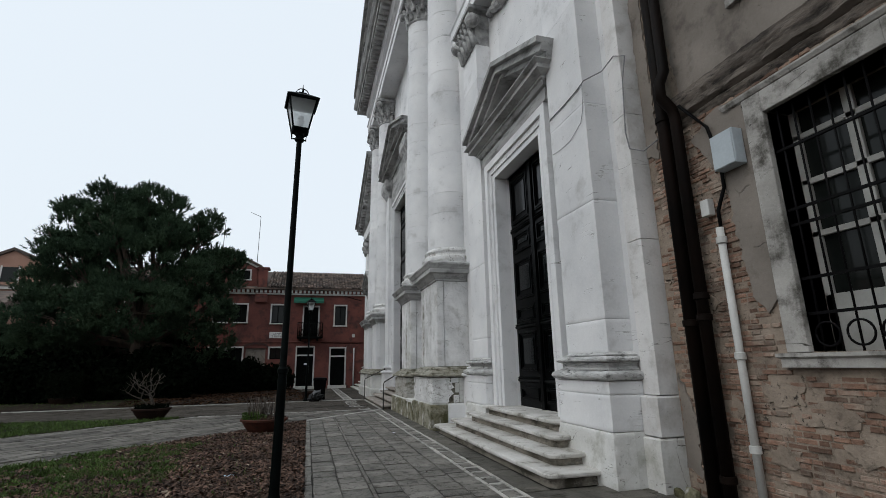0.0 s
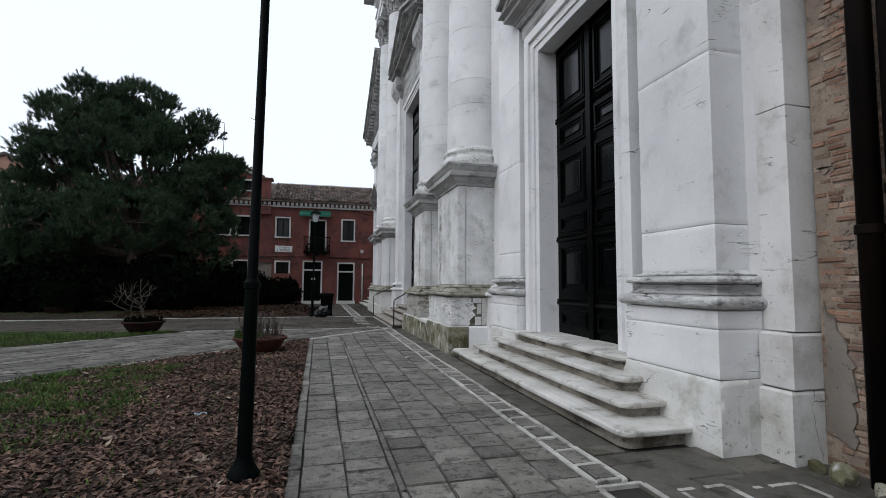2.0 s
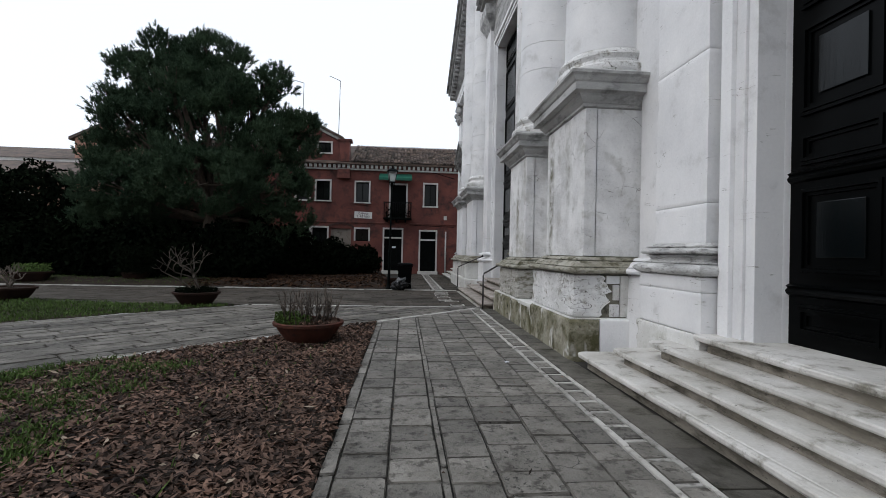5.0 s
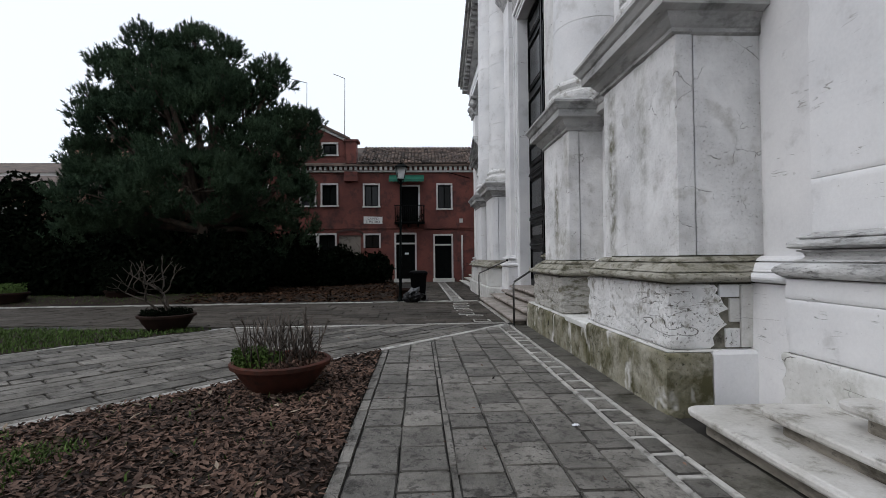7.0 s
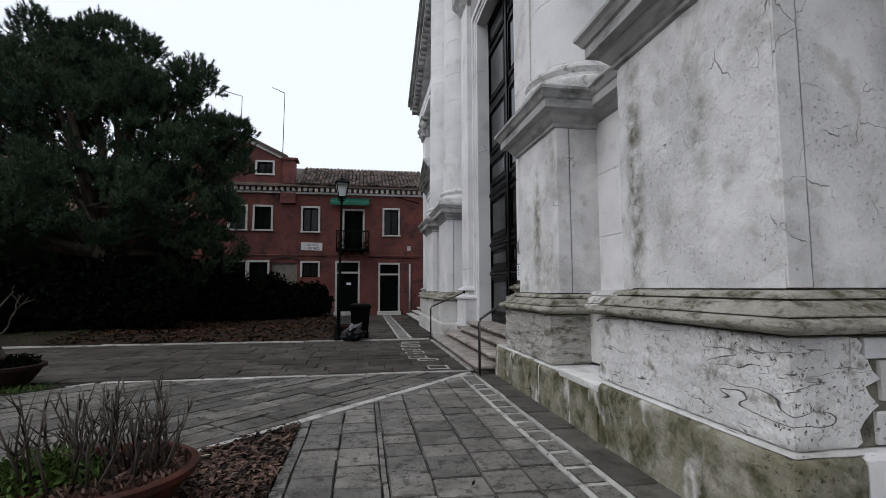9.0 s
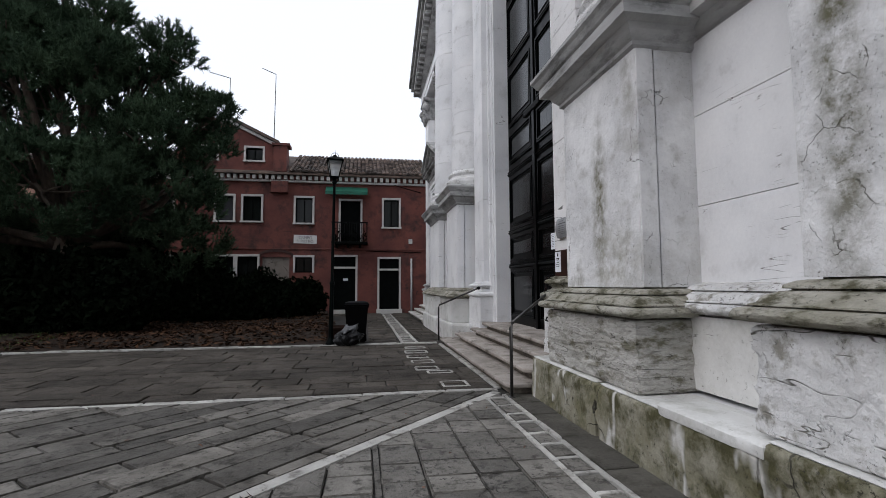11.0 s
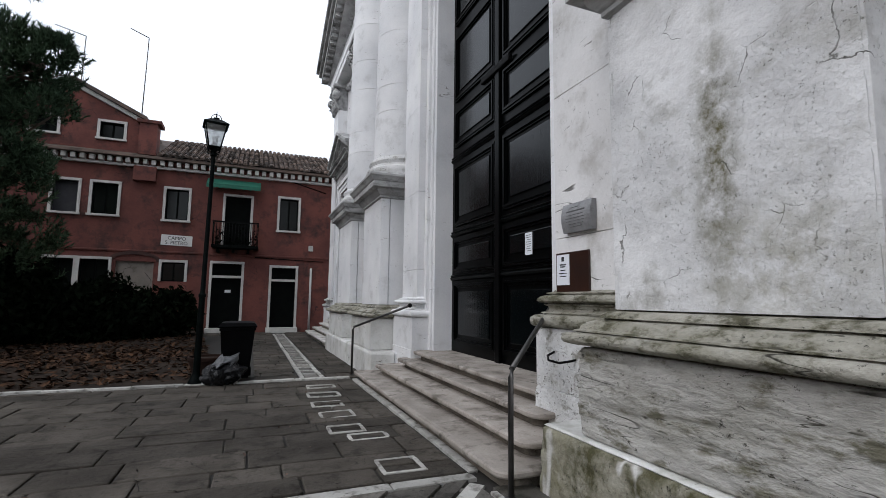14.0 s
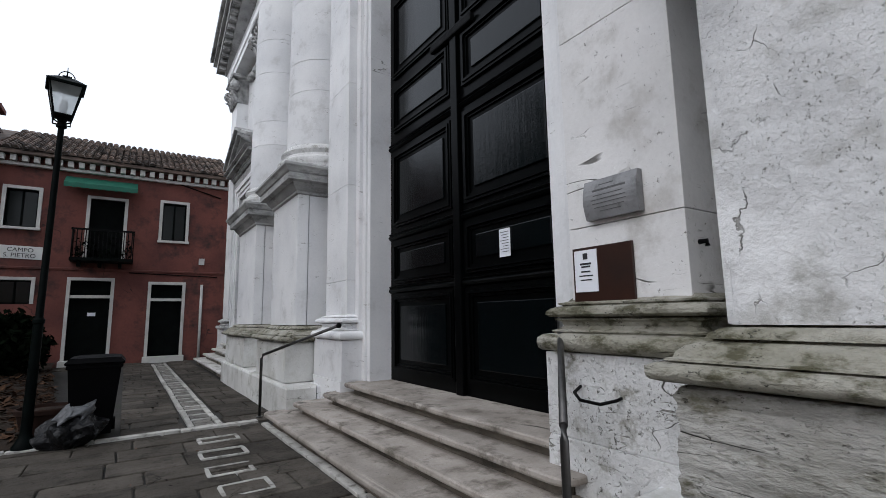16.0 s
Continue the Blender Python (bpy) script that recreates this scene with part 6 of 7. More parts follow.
bowl("terracotta_bowl", "wide terracotta bowl standing on the mulch", -0.98, 13.42, 0.57, 0.34, "terracotta")
stems("dry_shrub", "thin dry upright twigs growing in the bowl", -0.98, 13.42, 0.30, 0.42, 70, 0.62, "twig", 5, 4, 0.22)
tuft_leaves("low_weeds", "low green weeds in the terracotta bowl", -1.2, 13.3, 0.30, 0.28, 420, 0.14, "grass", 6)
tuft_leaves("low_weeds", "bushy green weeds at the edge of the terracotta bowl", -1.3, 13.3, 0.30, 0.2, 1500, 0.2, "grass", 7, 0.02)
tuft_leaves("dead_leaves", "dry brown leaves lying in the terracotta bowl", -0.9, 13.42, 0.31, 0.44, 900, 0.05, "chips", 8, 0.028)
tuft_leaves("low_weeds", "dark weeds round the shrub in the clay bowl", -4.85, 18.35, 0.33, 0.5, 1300, 0.14, "hedge", 9, 0.035)
bowl("clay_bowl", "dark clay bowl on the paving edge", -4.85, 18.35, 0.58, 0.36, "brown_pot")
bowl("clay_bowl", "dark clay bowl far along the bed", -9.9, 18.9, 0.6, 0.36, "brown_pot")
bowl("clay_bowl", "dark clay bowl by the far bed", -13.9, 25.1, 0.7, 0.45, "brown_pot")
bowl("clay_bowl", "dark clay bowl by the far bed", -10.5, 26.0, 0.55, 0.45, "brown_pot")
bowl("clay_bowl", "brown clay pot beside the lamp", 0.12, 24.65, 0.33, 0.42, "brown_pot")


def gnarled(name, label, x, y, z, h, seed, reach):
    """A bare twisted shrub: limbs that fork three times."""
    rr = random.Random(seed)
    bm = bmesh.new()

    def grow(p, d, length, rad, depth):
        pts = [p]
        for _ in range(3):
            d = (d + Vector((rr.gauss(0, .28), rr.gauss(0, .28), rr.gauss(0.05, .15)))).normalized()
            pts.append(pts[-1] + d * length / 3)
        tube(bm, pts, rad, rad * 0.6, seg=6)
        if depth:
            for _ in range(rr.choice((2, 2, 3))):
                grow(pts[-1], (d + Vector((rr.gauss(0, .6), rr.gauss(0, .6), rr.uniform(-.1, .6)))).normalized(), length * rr.uniform(0.6, 0.9), rad * 0.62, depth - 1)
    for _ in range(4):
        grow(Vector((x, y, z)), Vector((rr.gauss(reach * 0.5, reach), rr.gauss(0, reach), 1)).normalized(), h * 0.38, 0.034, 3)
    return tagged(part(name, bm, "twig"), label, "shrub")


gnarled("bare_shrub", "bare gnarled shrub with pale twisted limbs in a clay bowl", -4.85, 18.35, 0.3, 1.5, 11, 0.6)
gnarled("bare_shrub", "small bare shrub in a far clay bowl", -9.9, 18.9, 0.3, 0.7, 12, 0.4)
tuft_leaves("bowl_bush", "dark round bush in a clay bowl", -10.5, 26.0, 0.4, 0.7, 2600, 1.1, "hedge", 13, 0.06)
tuft_leaves("bowl_plants", "low green plants in the far bowl", -13.9, 25.1, 0.4, 0.6, 900, 0.35, "grass", 14, 0.05)

# ---- bin and bag ----
bn = thing("litter_bin", "black plastic wheeled bin beside the street lamp", "bin", at=(0.62, 24.55, 0))
bm = bmesh.new()
add_rings(bm, [[(-r_, -r_, z_), (r_, -r_, z_), (r_, r_, z_), (-r_, r_, z_)] for r_, z_ in ((0.22, 0.04), (0.29, 0.9), (0.31, 0.91), (0.31, 0.95))])
part("body", bm, "bin", bn)
bm = bmesh.new()
add_rings(bm, [[(-r_, -r_, z_), (r_, -r_, z_), (r_, r_ + 0.03, z_), (-r_, r_ + 0.03, z_)] for r_, z_ in ((0.32, 0.955), (0.33, 0.98), (0.28, 1.04), (0.18, 1.06))])
part("lid", bm, "bin", bn)
for s in (-1, 1):
    bm = bmesh.new()
    tube(bm, [(s * 0.2, 0.27, 0.09), (s * 0.26, 0.27, 0.09)], 0.09, seg=14)
    part("wheel", bm, "bin", bn)
bm = bmesh.new()
bmesh.ops.create_icosphere(bm, subdivisions=4, radius=0.3)
for v in bm.verts:
    ang, up = math.atan2(v.co.y, v.co.x), max(v.co.z / 0.3, -1.0)
    k = 1 + 0.10 * math.sin(ang * 6 + 3 * up) + 0.5 * noise.noise(v.co * 7) * 0.5 + 0.10 * abs(noise.noise(v.co * 19))
    k *= 1.0 if up < 0.3 else 1.0 - 0.45 * (up - 0.3)
    z = max(v.co.z * 0.85 + 0.2, 0.0)
    v.co = Vector((v.co.x * 1.05 * k + 0.25 * z, v.co.y * 0.75 * k, z * (0.9 + 0.25 * noise.noise(v.co * 8))))
bag = tagged(part("rubbish_bag", bm, "bag"), "crumpled grey plastic rubbish bag by the bin", "rubbish bag")
bag.location = (0.38, 23.98, 0.0)
bm = bmesh.new()
bmesh.ops.create_icosphere(bm, subdivisions=3, radius=0.15, matrix=Matrix.Translation((0.09, -0.03, 0.40)))
for v in bm.verts:
    v.co = Vector((v.co.x * 1.2 - 0.02, v.co.y, 0.40 + (v.co.z - 0.40) * 0.6)) + Vector((1, 1, 1)) * 0.12 * noise.noise(v.co * 12)
part("bag_top", bm, "greybag", bag, "pale crumpled mouth of the bag")

# ---- small scraps on the mulch ----
for x, y, rz, mt, lb in ((-1.03, 8.14, 0.4, "blue_scrap", "crumpled pale blue plastic scrap on the mulch"), (-0.69, 6.62, 1.2, "tan_leaf", "large pale dry leaf on the mulch"), (-1.69, 7.41, 2.0, "tan_leaf", "large pale dry leaf on the mulch"), (2.05, 11.9, 0.2, "paper", "small white paper scrap on the paving")):
    bm = bmesh.new()
    k = 0.03 if y > 10 else 0.06
    bmesh.ops.create_grid(bm, x_segments=5, y_segments=4, size=1)
    for v in bm.verts:
        v.co = Vector((v.co.x * k, v.co.y * k * 0.6, 0.03 + 0.03 * noise.noise((v.co.x * 2 + x, v.co.y * 2, y))))
    ex = bmesh.ops.extrude_face_region(bm, geom=bm.faces[:])
    bmesh.ops.translate(bm, verts=[v for v in ex["geom"] if isinstance(v, bmesh.types.BMVert)], vec=(0, 0, 0.004))
    ob = tagged(part("litter_scrap", bm, mt), lb, "litter", "litter")
    ob.location, ob.rotation_euler = (x, y, 0.015 if y < 10 else -0.02), (0, 0, rz)

# ---- paving, stone by stone ----


def clip(poly, planes):
    """Cuts a convex polygon by half-planes (a, b, c): keeps a*x + b*y <= c."""
    for a, b, c in planes:
        out = []
        for (x0, y0), (x1, y1) in zip(poly, poly[1:] + poly[:1]):
            s0, s1 = a * x0 + b * y0 - c, a * x1 + b * y1 - c
            if s0 <= 0:
                out.append((x0, y0))
            if s0 * s1 < 0:
                t = s0 / (s0 - s1)
                out.append((x0 + (x1 - x0) * t, y0 + (y1 - y0) * t))
        poly = out
        if len(poly) < 3:
            return []
    return poly


def slab_rings(poly, top, r, soft=0.009, low=0.05):
    cx, cy = sum(p[0] for p in poly) / len(poly), sum(p[1] for p in poly) / len(poly)
    tx, ty = r.gauss(0, 0.007), r.gauss(0, 0.007)

    def inset(d):
        o = []
        for x, y in poly:
            vx, vy = cx - x, cy - y
            l_ = math.hypot(vx, vy)
            k = d * 1.4 / max(l_, 0.1)
            o.append((x + vx * k, y + vy * k))
        return o
    cut = []
    m = len(poly)
    for i in range(m):
        (ax, ay), (px, py), (qx, qy) = poly[i - 1], poly[i], poly[(i + 1) % m]
        for ex, ey in ((ax, ay), (qx, qy)):
            L_ = math.hypot(ex - px, ey - py)
            k = min(r.uniform(0.006, 0.05) * r.random(), L_ * 0.3) / max(L_, 1e-3)
            cut.append((px + (ex - px) * k, py + (ey - py) * k))
    poly = cut
    h = lambda x, y: top + (x - cx) * tx + (y - cy) * ty
    return [[(x, y, top - low) for x, y in poly], [(x, y, h(x, y) - soft * 0.8) for x, y in poly], [(x, y, h(x, y)) for x, y in inset(soft)]]


def lay(parent, name, polys, mat, seed, top=0.0, soft=0.009):
    r = random.Random(seed)
    for poly in polys:
        if len(poly) < 3:
            continue
        area = abs(sum(a[0] * b[1] - b[0] * a[1] for a, b in zip(poly, poly[1:] + poly[:1]))) / 2
        if area < 0.003:
            continue
        bm = bmesh.new()
        add_rings(bm, slab_rings(poly, top + r.uniform(-0.006, 0.006), r, soft))
        bmesh.ops.recalc_face_normals(bm, faces=bm.faces)
        n_ = (len(bm.verts)) // 3
        bm.faces.ensure_lookup_table()
        ob = part(name, bm, mat, parent)
        if mat in ("trachyte", "trachyte_path"):
            ob.data.materials.append(M["slab_edge"])
            for f in ob.data.polygons[n_:2 * n_]:
                f.material_index = 1


def rows_of(u0, u1, v0, v1, widths, lengths, seed, gap, o=(0, 0), d=(1, 0)):
    """Rectangles in rows: rows stacked along v, stones along u; d is the direction of u."""
    r = random.Random(seed)
    n = (-d[1], d[0])
    out, v = [], v0
    while v < v1 - 0.05:
        w = r.uniform(*widths)
        u = u0 - r.uniform(0, lengths[1])
        while u < u1:
            l_ = r.uniform(*lengths)
            a, b, c, e = max(u, u0) + gap, min(u + l_, u1) - gap, v + gap, min(v + w, v1) - gap
            if b - a > 0.06 and e - c > 0.03:
                j = lambda: r.uniform(-0.007, 0.007)
                out.append([(o[0] + d[0] * (p + j()) + n[0] * (q + j()), o[1] + d[1] * (p + j()) + n[1] * (q + j())) for p, q in ((a, c), (b, c), (b, e), (a, e))])
            u += l_
        v += w
    return out


def bed_sheet(name, poly, z, label, mat="ground"):
    bm = bmesh.new()
    bm.faces.new([bm.verts.new((x, y, z)) for x, y in poly])
    return tagged(part(name, bm, mat), label, "pavement", kind="structure")


# the diagonal edge runs from the church's foot down past the bed
DX, DY = -0.684, -0.729
DC = 0.729 * 2.67 - 0.684 * 18.45          # value of 0.729 x - 0.684 y on the diagonal
below, above = (-0.729, 0.684, -DC), (0.729, -0.684, DC)
walkway = bed_sheet("pavement", [(-0.05, -6), (2.7, -6), (2.7, 18.4), (-0.05, 15.45)], -0.028, "grey trachyte slab walkway along the church")
cols = [0.145, 0.50, 0.87, 0.925, 1.27, 1.69, 2.05, 2.37]
polys = []
for i, (a, b) in enumerate(zip(cols, cols[1:])):
    for q in rows_of(-6, 18.6, -b, -a, (b - a, b - a), (0.9, 1.6) if b - a < 0.1 else (0.27, 0.50), 20 + i, 0.005, d=(0, 1)):
        polys.append(clip(q, [below]))
lay(walkway, "paving_slab", polys, "trachyte", 1)

side_strip = bed_sheet("pavement", [(2.68, -6), (4.6, -6), (4.6, 6.0), (3.1, 6.0), (3.1, 18.4), (2.68, 18.4)], -0.027, "dark paving slabs at the foot of the church")
polys = rows_of(6.0, 18.3, -3.06, -2.70, (0.36, 0.36), (0.5, 1.1), 40, 0.006, d=(0, 1))
polys += rows_of(-6, 5.98, -4.6, -2.70, (0.42, 0.52), (0.5, 0.95), 41, 0.006, d=(0, 1))
lay(side_strip, "paving_slab", polys, "trachyte_side", 2)

path = bed_sheet("pavement", [(2.6, 18.5), (-3.6, 18.5), (-16, 6), (-12, 3.0), (-0.2, 15.6)], -0.0285, "long grey slabs of the diagonal path")
polys = [clip(q, [above, (0, 1, 18.50), (-0.70, 0.714, 0.70 * 3.6 + 0.714 * 18.45)]) for q in rows_of(0, 15.5, -6.2, -0.09, (0.22, 0.44), (0.5, 1.15), 42, 0.011, o=(2.67, 18.45), d=(DX, DY))]
lay(path, "paving_slab", polys, "trachyte_path", 3)

court = bed_sheet("pavement", [(2.75, 18.66), (2.75, 23.98), (-22, 23.98), (-22, 18.66)], -0.0275, "dark worn slabs before the main steps")
lay(court, "paving_slab", rows_of(-7.0, 2.66, 18.68, 23.96, (0.36, 0.60), (0.55, 1.25), 43, 0.009), "trachyte_dark", 4)
bm = bmesh.new()
r3 = random.Random(44)
for q in rows_of(-22, -7.02, 19.4, 23.96, (0.5, 0.6), (0.7, 1.2), 45, 0.012):
    add_rings(bm, slab_rings(q, r3.uniform(-0.006, 0.004), r3))
tagged(part("far_paving_slabs", bm, "trachyte_dark", court), kind="stuff")
alley = bed_sheet("pavement", [(0.7, 24.12), (3.3, 24.12), (3.6, 37.5), (-1.2, 37.5)], -0.0275, "dark slabs of the way to the red house")
polys = [clip(q, [(-1, 0, -0.95), (1, 0, 1.72)]) for q in rows_of(0.5, 1.75, 24.14, 37.4, (0.42, 0.55), (0.6, 0.9), 46, 0.012)]
polys += rows_of(2.24, 3.0, 24.14, 37.4, (0.5, 0.7), (0.4, 0.75), 47, 0.012)
polys += rows_of(-1.0, 0.93, 35.9, 37.3, (0.42, 0.55), (0.6, 0.9), 48, 0.012)
lay(alley, "paving_slab", polys, "trachyte_dark", 5)

# white stone lines: ladder strip, diagonal, cross lines, framed squares
lines = bed_sheet("trim", [(2.355, 5.3), (2.68, 5.3), (2.68, 18.3), (2.355, 18.3)], -0.026, "white stone lines let into the paving")


def line(a, b, w, piece_len, seed, top=0.004):
    r = random.Random(seed)
    L = math.hypot(b[0] - a[0], b[1] - a[1])
    d = ((b[0] - a[0]) / L, (b[1] - a[1]) / L)
    out, u = [], 0.0
    while u < L:
        l_ = min(piece_len * r.uniform(0.75, 1.3), L - u)
        k = w / 2 * r.uniform(0.9, 1.1)
        o = r.uniform(-0.008, 0.008)
        if l_ > 0.05:
            out.append([(a[0] + d[0] * p - d[1] * (q + o), a[1] + d[1] * p + d[0] * (q + o)) for p, q in ((u + 0.004, -k), (u + l_ - 0.004, -k), (u + l_ - 0.004, k), (u + 0.004, k))])
        u += l_
    lay(lines, "kerb_stone", out, "istria_line", seed, top, 0.008)


def ladder(x0, x1, y0, y1, step_, seed, w=0.06):
    line((x0 + w / 2, y0), (x0 + w / 2, y1), w, 0.8, seed)
    line((x1 - w / 2, y0), (x1 - w / 2, y1), w, 0.8, seed + 1)
    r = random.Random(seed)
    y = y0 + 0.03
    inner = []
    while y < y1:
        line((x0 + w + 0.002, y), (x1 - w - 0.002, y), w * 0.9, 2.0, int(y * 100))
        s = step_ * r.uniform(0.9, 1.1)
        inner.append([(x0 + w + 0.01, y + w * 0.6), (x1 - w - 0.01, y + w * 0.6), (x1 - w - 0.01, y + s - w * 0.6), (x0 + w + 0.01, y + s - w * 0.6)])
        y += s
    lay(lines, "infill_slab", inner, "trachyte", seed + 2, 0.002, 0.012)


ladder(2.365, 2.685, 5.45, 18.2, 0.36, 60, 0.05)
ladder(1.76, 2.20, 24.2, 36.3, 0.48, 70, 0.075)
line((2.62, 18.40), (-0.10, 15.50), 0.13, 0.95, 80, 0.006)
line((-0.12, 15.48), (-10.0, 4.95), 0.13, 0.95, 81, 0.006)
line((2.68, 18.58), (-3.5, 18.52), 0.13, 0.9, 82, 0.006)
line((2.66, 24.05), (-22.0, 24.25), 0.13, 1.0, 83, 0.02)
line((-3.55, 18.5), (-15.0, 7.2), 0.12, 1.0, 84, 0.004)
for x0, x1, y0, y1 in ((1.94, 2.36, 18.84, 19.24), (1.70, 2.13, 20.26, 20.6), (1.87, 2.31, 19.92, 20.19), (1.71, 2.16, 20.97, 21.35), (1.67, 2.13, 21.65, 22.0), (1.70, 2.20, 22.32, 22.7), (1.76, 2.25, 23.1, 23.4), (2.33, 2.76, 5.0, 5.4), (2.9, 3.35, 4.85, 5.2), (3.5, 3.95, 4.75, 5.1)):
    e = 0.042
    for a, b in (((x0, y0 + e / 2), (x1, y0 + e / 2)), ((x0, y1 - e / 2), (x1, y1 - e / 2)), ((x0 + e / 2, y0 + e), (x0 + e / 2, y1 - e)), ((x1 - e / 2, y0 + e), (x1 - e / 2, y1 - e))):
        line(a, b, e, 1.0, int(x0 * 100 + y0 * 1000 + a[0] * 7), 0.007)
line((2.74, 18.7), (2.72, 23.9), 0.1, 0.9, 87, 0.004)
# kerb of the near bed
kerb = [q for q in rows_of(-6, 15.7, -0.142, -0.035, (0.107, 0.107), (0.3, 0.9), 49, 0.005, d=(0, 1))]
lay(walkway, "kerb_stone", [clip(q, [below]) for q in kerb], "trachyte", 6, 0.004)

# ---- planting beds ----


def inside(poly, x, y):
    c = False
    for (x0, y0), (x1, y1) in zip(poly, poly[1:] + poly[:1]):
        if (y0 > y) != (y1 > y) and x < x0 + (y - y0) * (x1 - x0) / (y1 - y0):
            c = not c
    return c


def bed(name, poly, label, step_, height):
    """Soil with a gently uneven surface, cut to the outline."""
    xs, ys = [p[0] for p in poly], [p[1] for p in poly]
    bm = bmesh.new()
    f = bm.faces.new([bm.verts.new((x, y, 0)) for x, y in poly])
    bm.normal_update()
    for k in range(int((max(xs) - min(xs)) / step_)):
        bmesh.ops.bisect_plane(bm, geom=bm.verts[:] + bm.edges[:] + bm.faces[:], plane_co=(min(xs) + k * step_, 0, 0), plane_no=(1, 0, 0))
    for k in range(int((max(ys) - min(ys)) / step_)):
        bmesh.ops.bisect_plane(bm, geom=bm.verts[:] + bm.edges[:] + bm.faces[:], plane_co=(0, min(ys) + k * step_, 0), plane_no=(0, 1, 0))
    for v in bm.verts:
        v.co.z = height(v.co.x, v.co.y)
    for f in bm.faces:
        f.smooth = True
        if f.normal.z < 0:
            f.normal_flip()
    return tagged(part(name, bm, "soil"), label, "planting bed", kind="structure")


def bed_h(x, y):
    return 0.012 + 0.03 * noise.noise((x * 0.9, y * 0.9, 1)) + 0.012 * noise.noise((x * 4, y * 4, 2))


def far_h(x, y):
    return 0.02 + min(max(y - 24.3, 0), 1.5) * 0.10 + 0.05 * noise.noise((x * 0.7, y * 0.7, 5))


NEAR = [(0.03, -6), (0.03, 15.5), (-4.3, 10.92), (-12, 2.75), (-12, -6)]
FAR = [(0.30, 24.15), (-0.9, 35.5), (-1.0, 37.4), (-14, 37.4), (-14, 36.9), (-30, 36.9), (-30, 24.3)]
GREEN = [(-3.75, 18.25), (-14.8, 7.3), (-22, 7.3), (-22, 19.3), (-10.3, 19.1), (-5.2, 18.2)]
bed("ground_bed", NEAR, "soil bed covered with bark and brown leaves", 0.3, bed_h)
bed("ground_bed", FAR, "dark soil bed under the trees", 0.8, far_h)
bed("ground_bed", GREEN, "soil under a patch of grass", 0.8, bed_h)


def scatter_leaves(name, label, poly, n, size, mat, seed, height, box_, dens=None):
    """Curled dry leaves and bark flakes, each of two bent halves."""
    r = random.Random(seed)
    verts, faces = [], []
    k = 0
    while k < n:
        x, y = r.uniform(box_[0], box_[1]), r.uniform(box_[2], box_[3])
        k += 1
        if not inside(poly, x, y) or (dens and r.random() > dens(x, y)):
            continue
        z = height(x, y) + r.uniform(0.0, 0.035)
        a = r.uniform(0, 6.28)
        L, W = size * r.uniform(0.5, 1.5), size * r.uniform(0.25, 0.6)
        d = Vector((math.cos(a), math.sin(a), r.gauss(0, 0.35))).normalized()
        s = d.cross(Vector((r.gauss(0, .35), r.gauss(0, .35), 1))).normalized()
        u = s.cross(d)
        c = Vector((x, y, z))
        cup = r.uniform(-0.3, 0.5) * W
        b = len(verts)
        verts += [c - d * L, c - d * L * 0.2 + s * W + u * cup, c + d * L, c - d * L * 0.1 - s * W + u * cup, c + u * (-0.1 * W)]
        faces += [(b, b + 4, b + 1), (b + 1, b + 4, b + 2), (b, b + 3, b + 4), (b + 3, b + 2, b + 4)]
    me = bpy.data.meshes.new(name)
    me.from_pydata(verts, [], faces)
    me.materials.append(M[mat])
    return tagged(new(name, me), label, "leaves", kind="stuff")


def grassy(x, y):
    return noise.noise((x * 0.55, y * 0.55, 7)) + 0.35 * noise.noise((x * 1.7, y * 1.7, 3)) + (-x - 2.62 + max(0.0, 8.5 - y) * 0.14) * 0.36


scatter_leaves("bark_mulch", "brown leaves and bark flakes on the bed", NEAR, 60000, 0.037, "chips", 90, bed_h, (-3.6, 0.07, 3.0, 15.5), lambda x, y: 1.0 if grassy(x, y) < 0.15 else 0.7)
scatter_leaves("bark_mulch", "brown leaves and bark flakes on the bed", NEAR, 22000, 0.05, "chips", 91, bed_h, (-9, -3.6, 3.0, 12.0), lambda x, y: 1.0 if grassy(x, y) < 0.3 else 0.25)
scatter_leaves("pale_leaves", "pale dry leaves among the mulch", NEAR, 260, 0.045, "tan_leaf", 92, lambda x, y: bed_h(x, y) + 0.015, (-3.6, -0.25, 3.0, 15.0))
scatter_leaves("leaf_litter", "rusty fallen leaves under the trees", FAR, 9000, 0.09, "leaf_litter", 93, far_h, (-8, 0.3, 24.3, 34), lambda x, y: 0.9 if y < 29 else 0.4)
scatter_leaves("leaf_litter", "fallen leaves drifting on the paving", [(2.6, 5), (2.6, 24), (-3, 24), (-3, 17), (0, 15.8), (0, 5)], 220, 0.022, "chips", 94, lambda x, y: 0.008, (-3, 2.6, 5, 24))


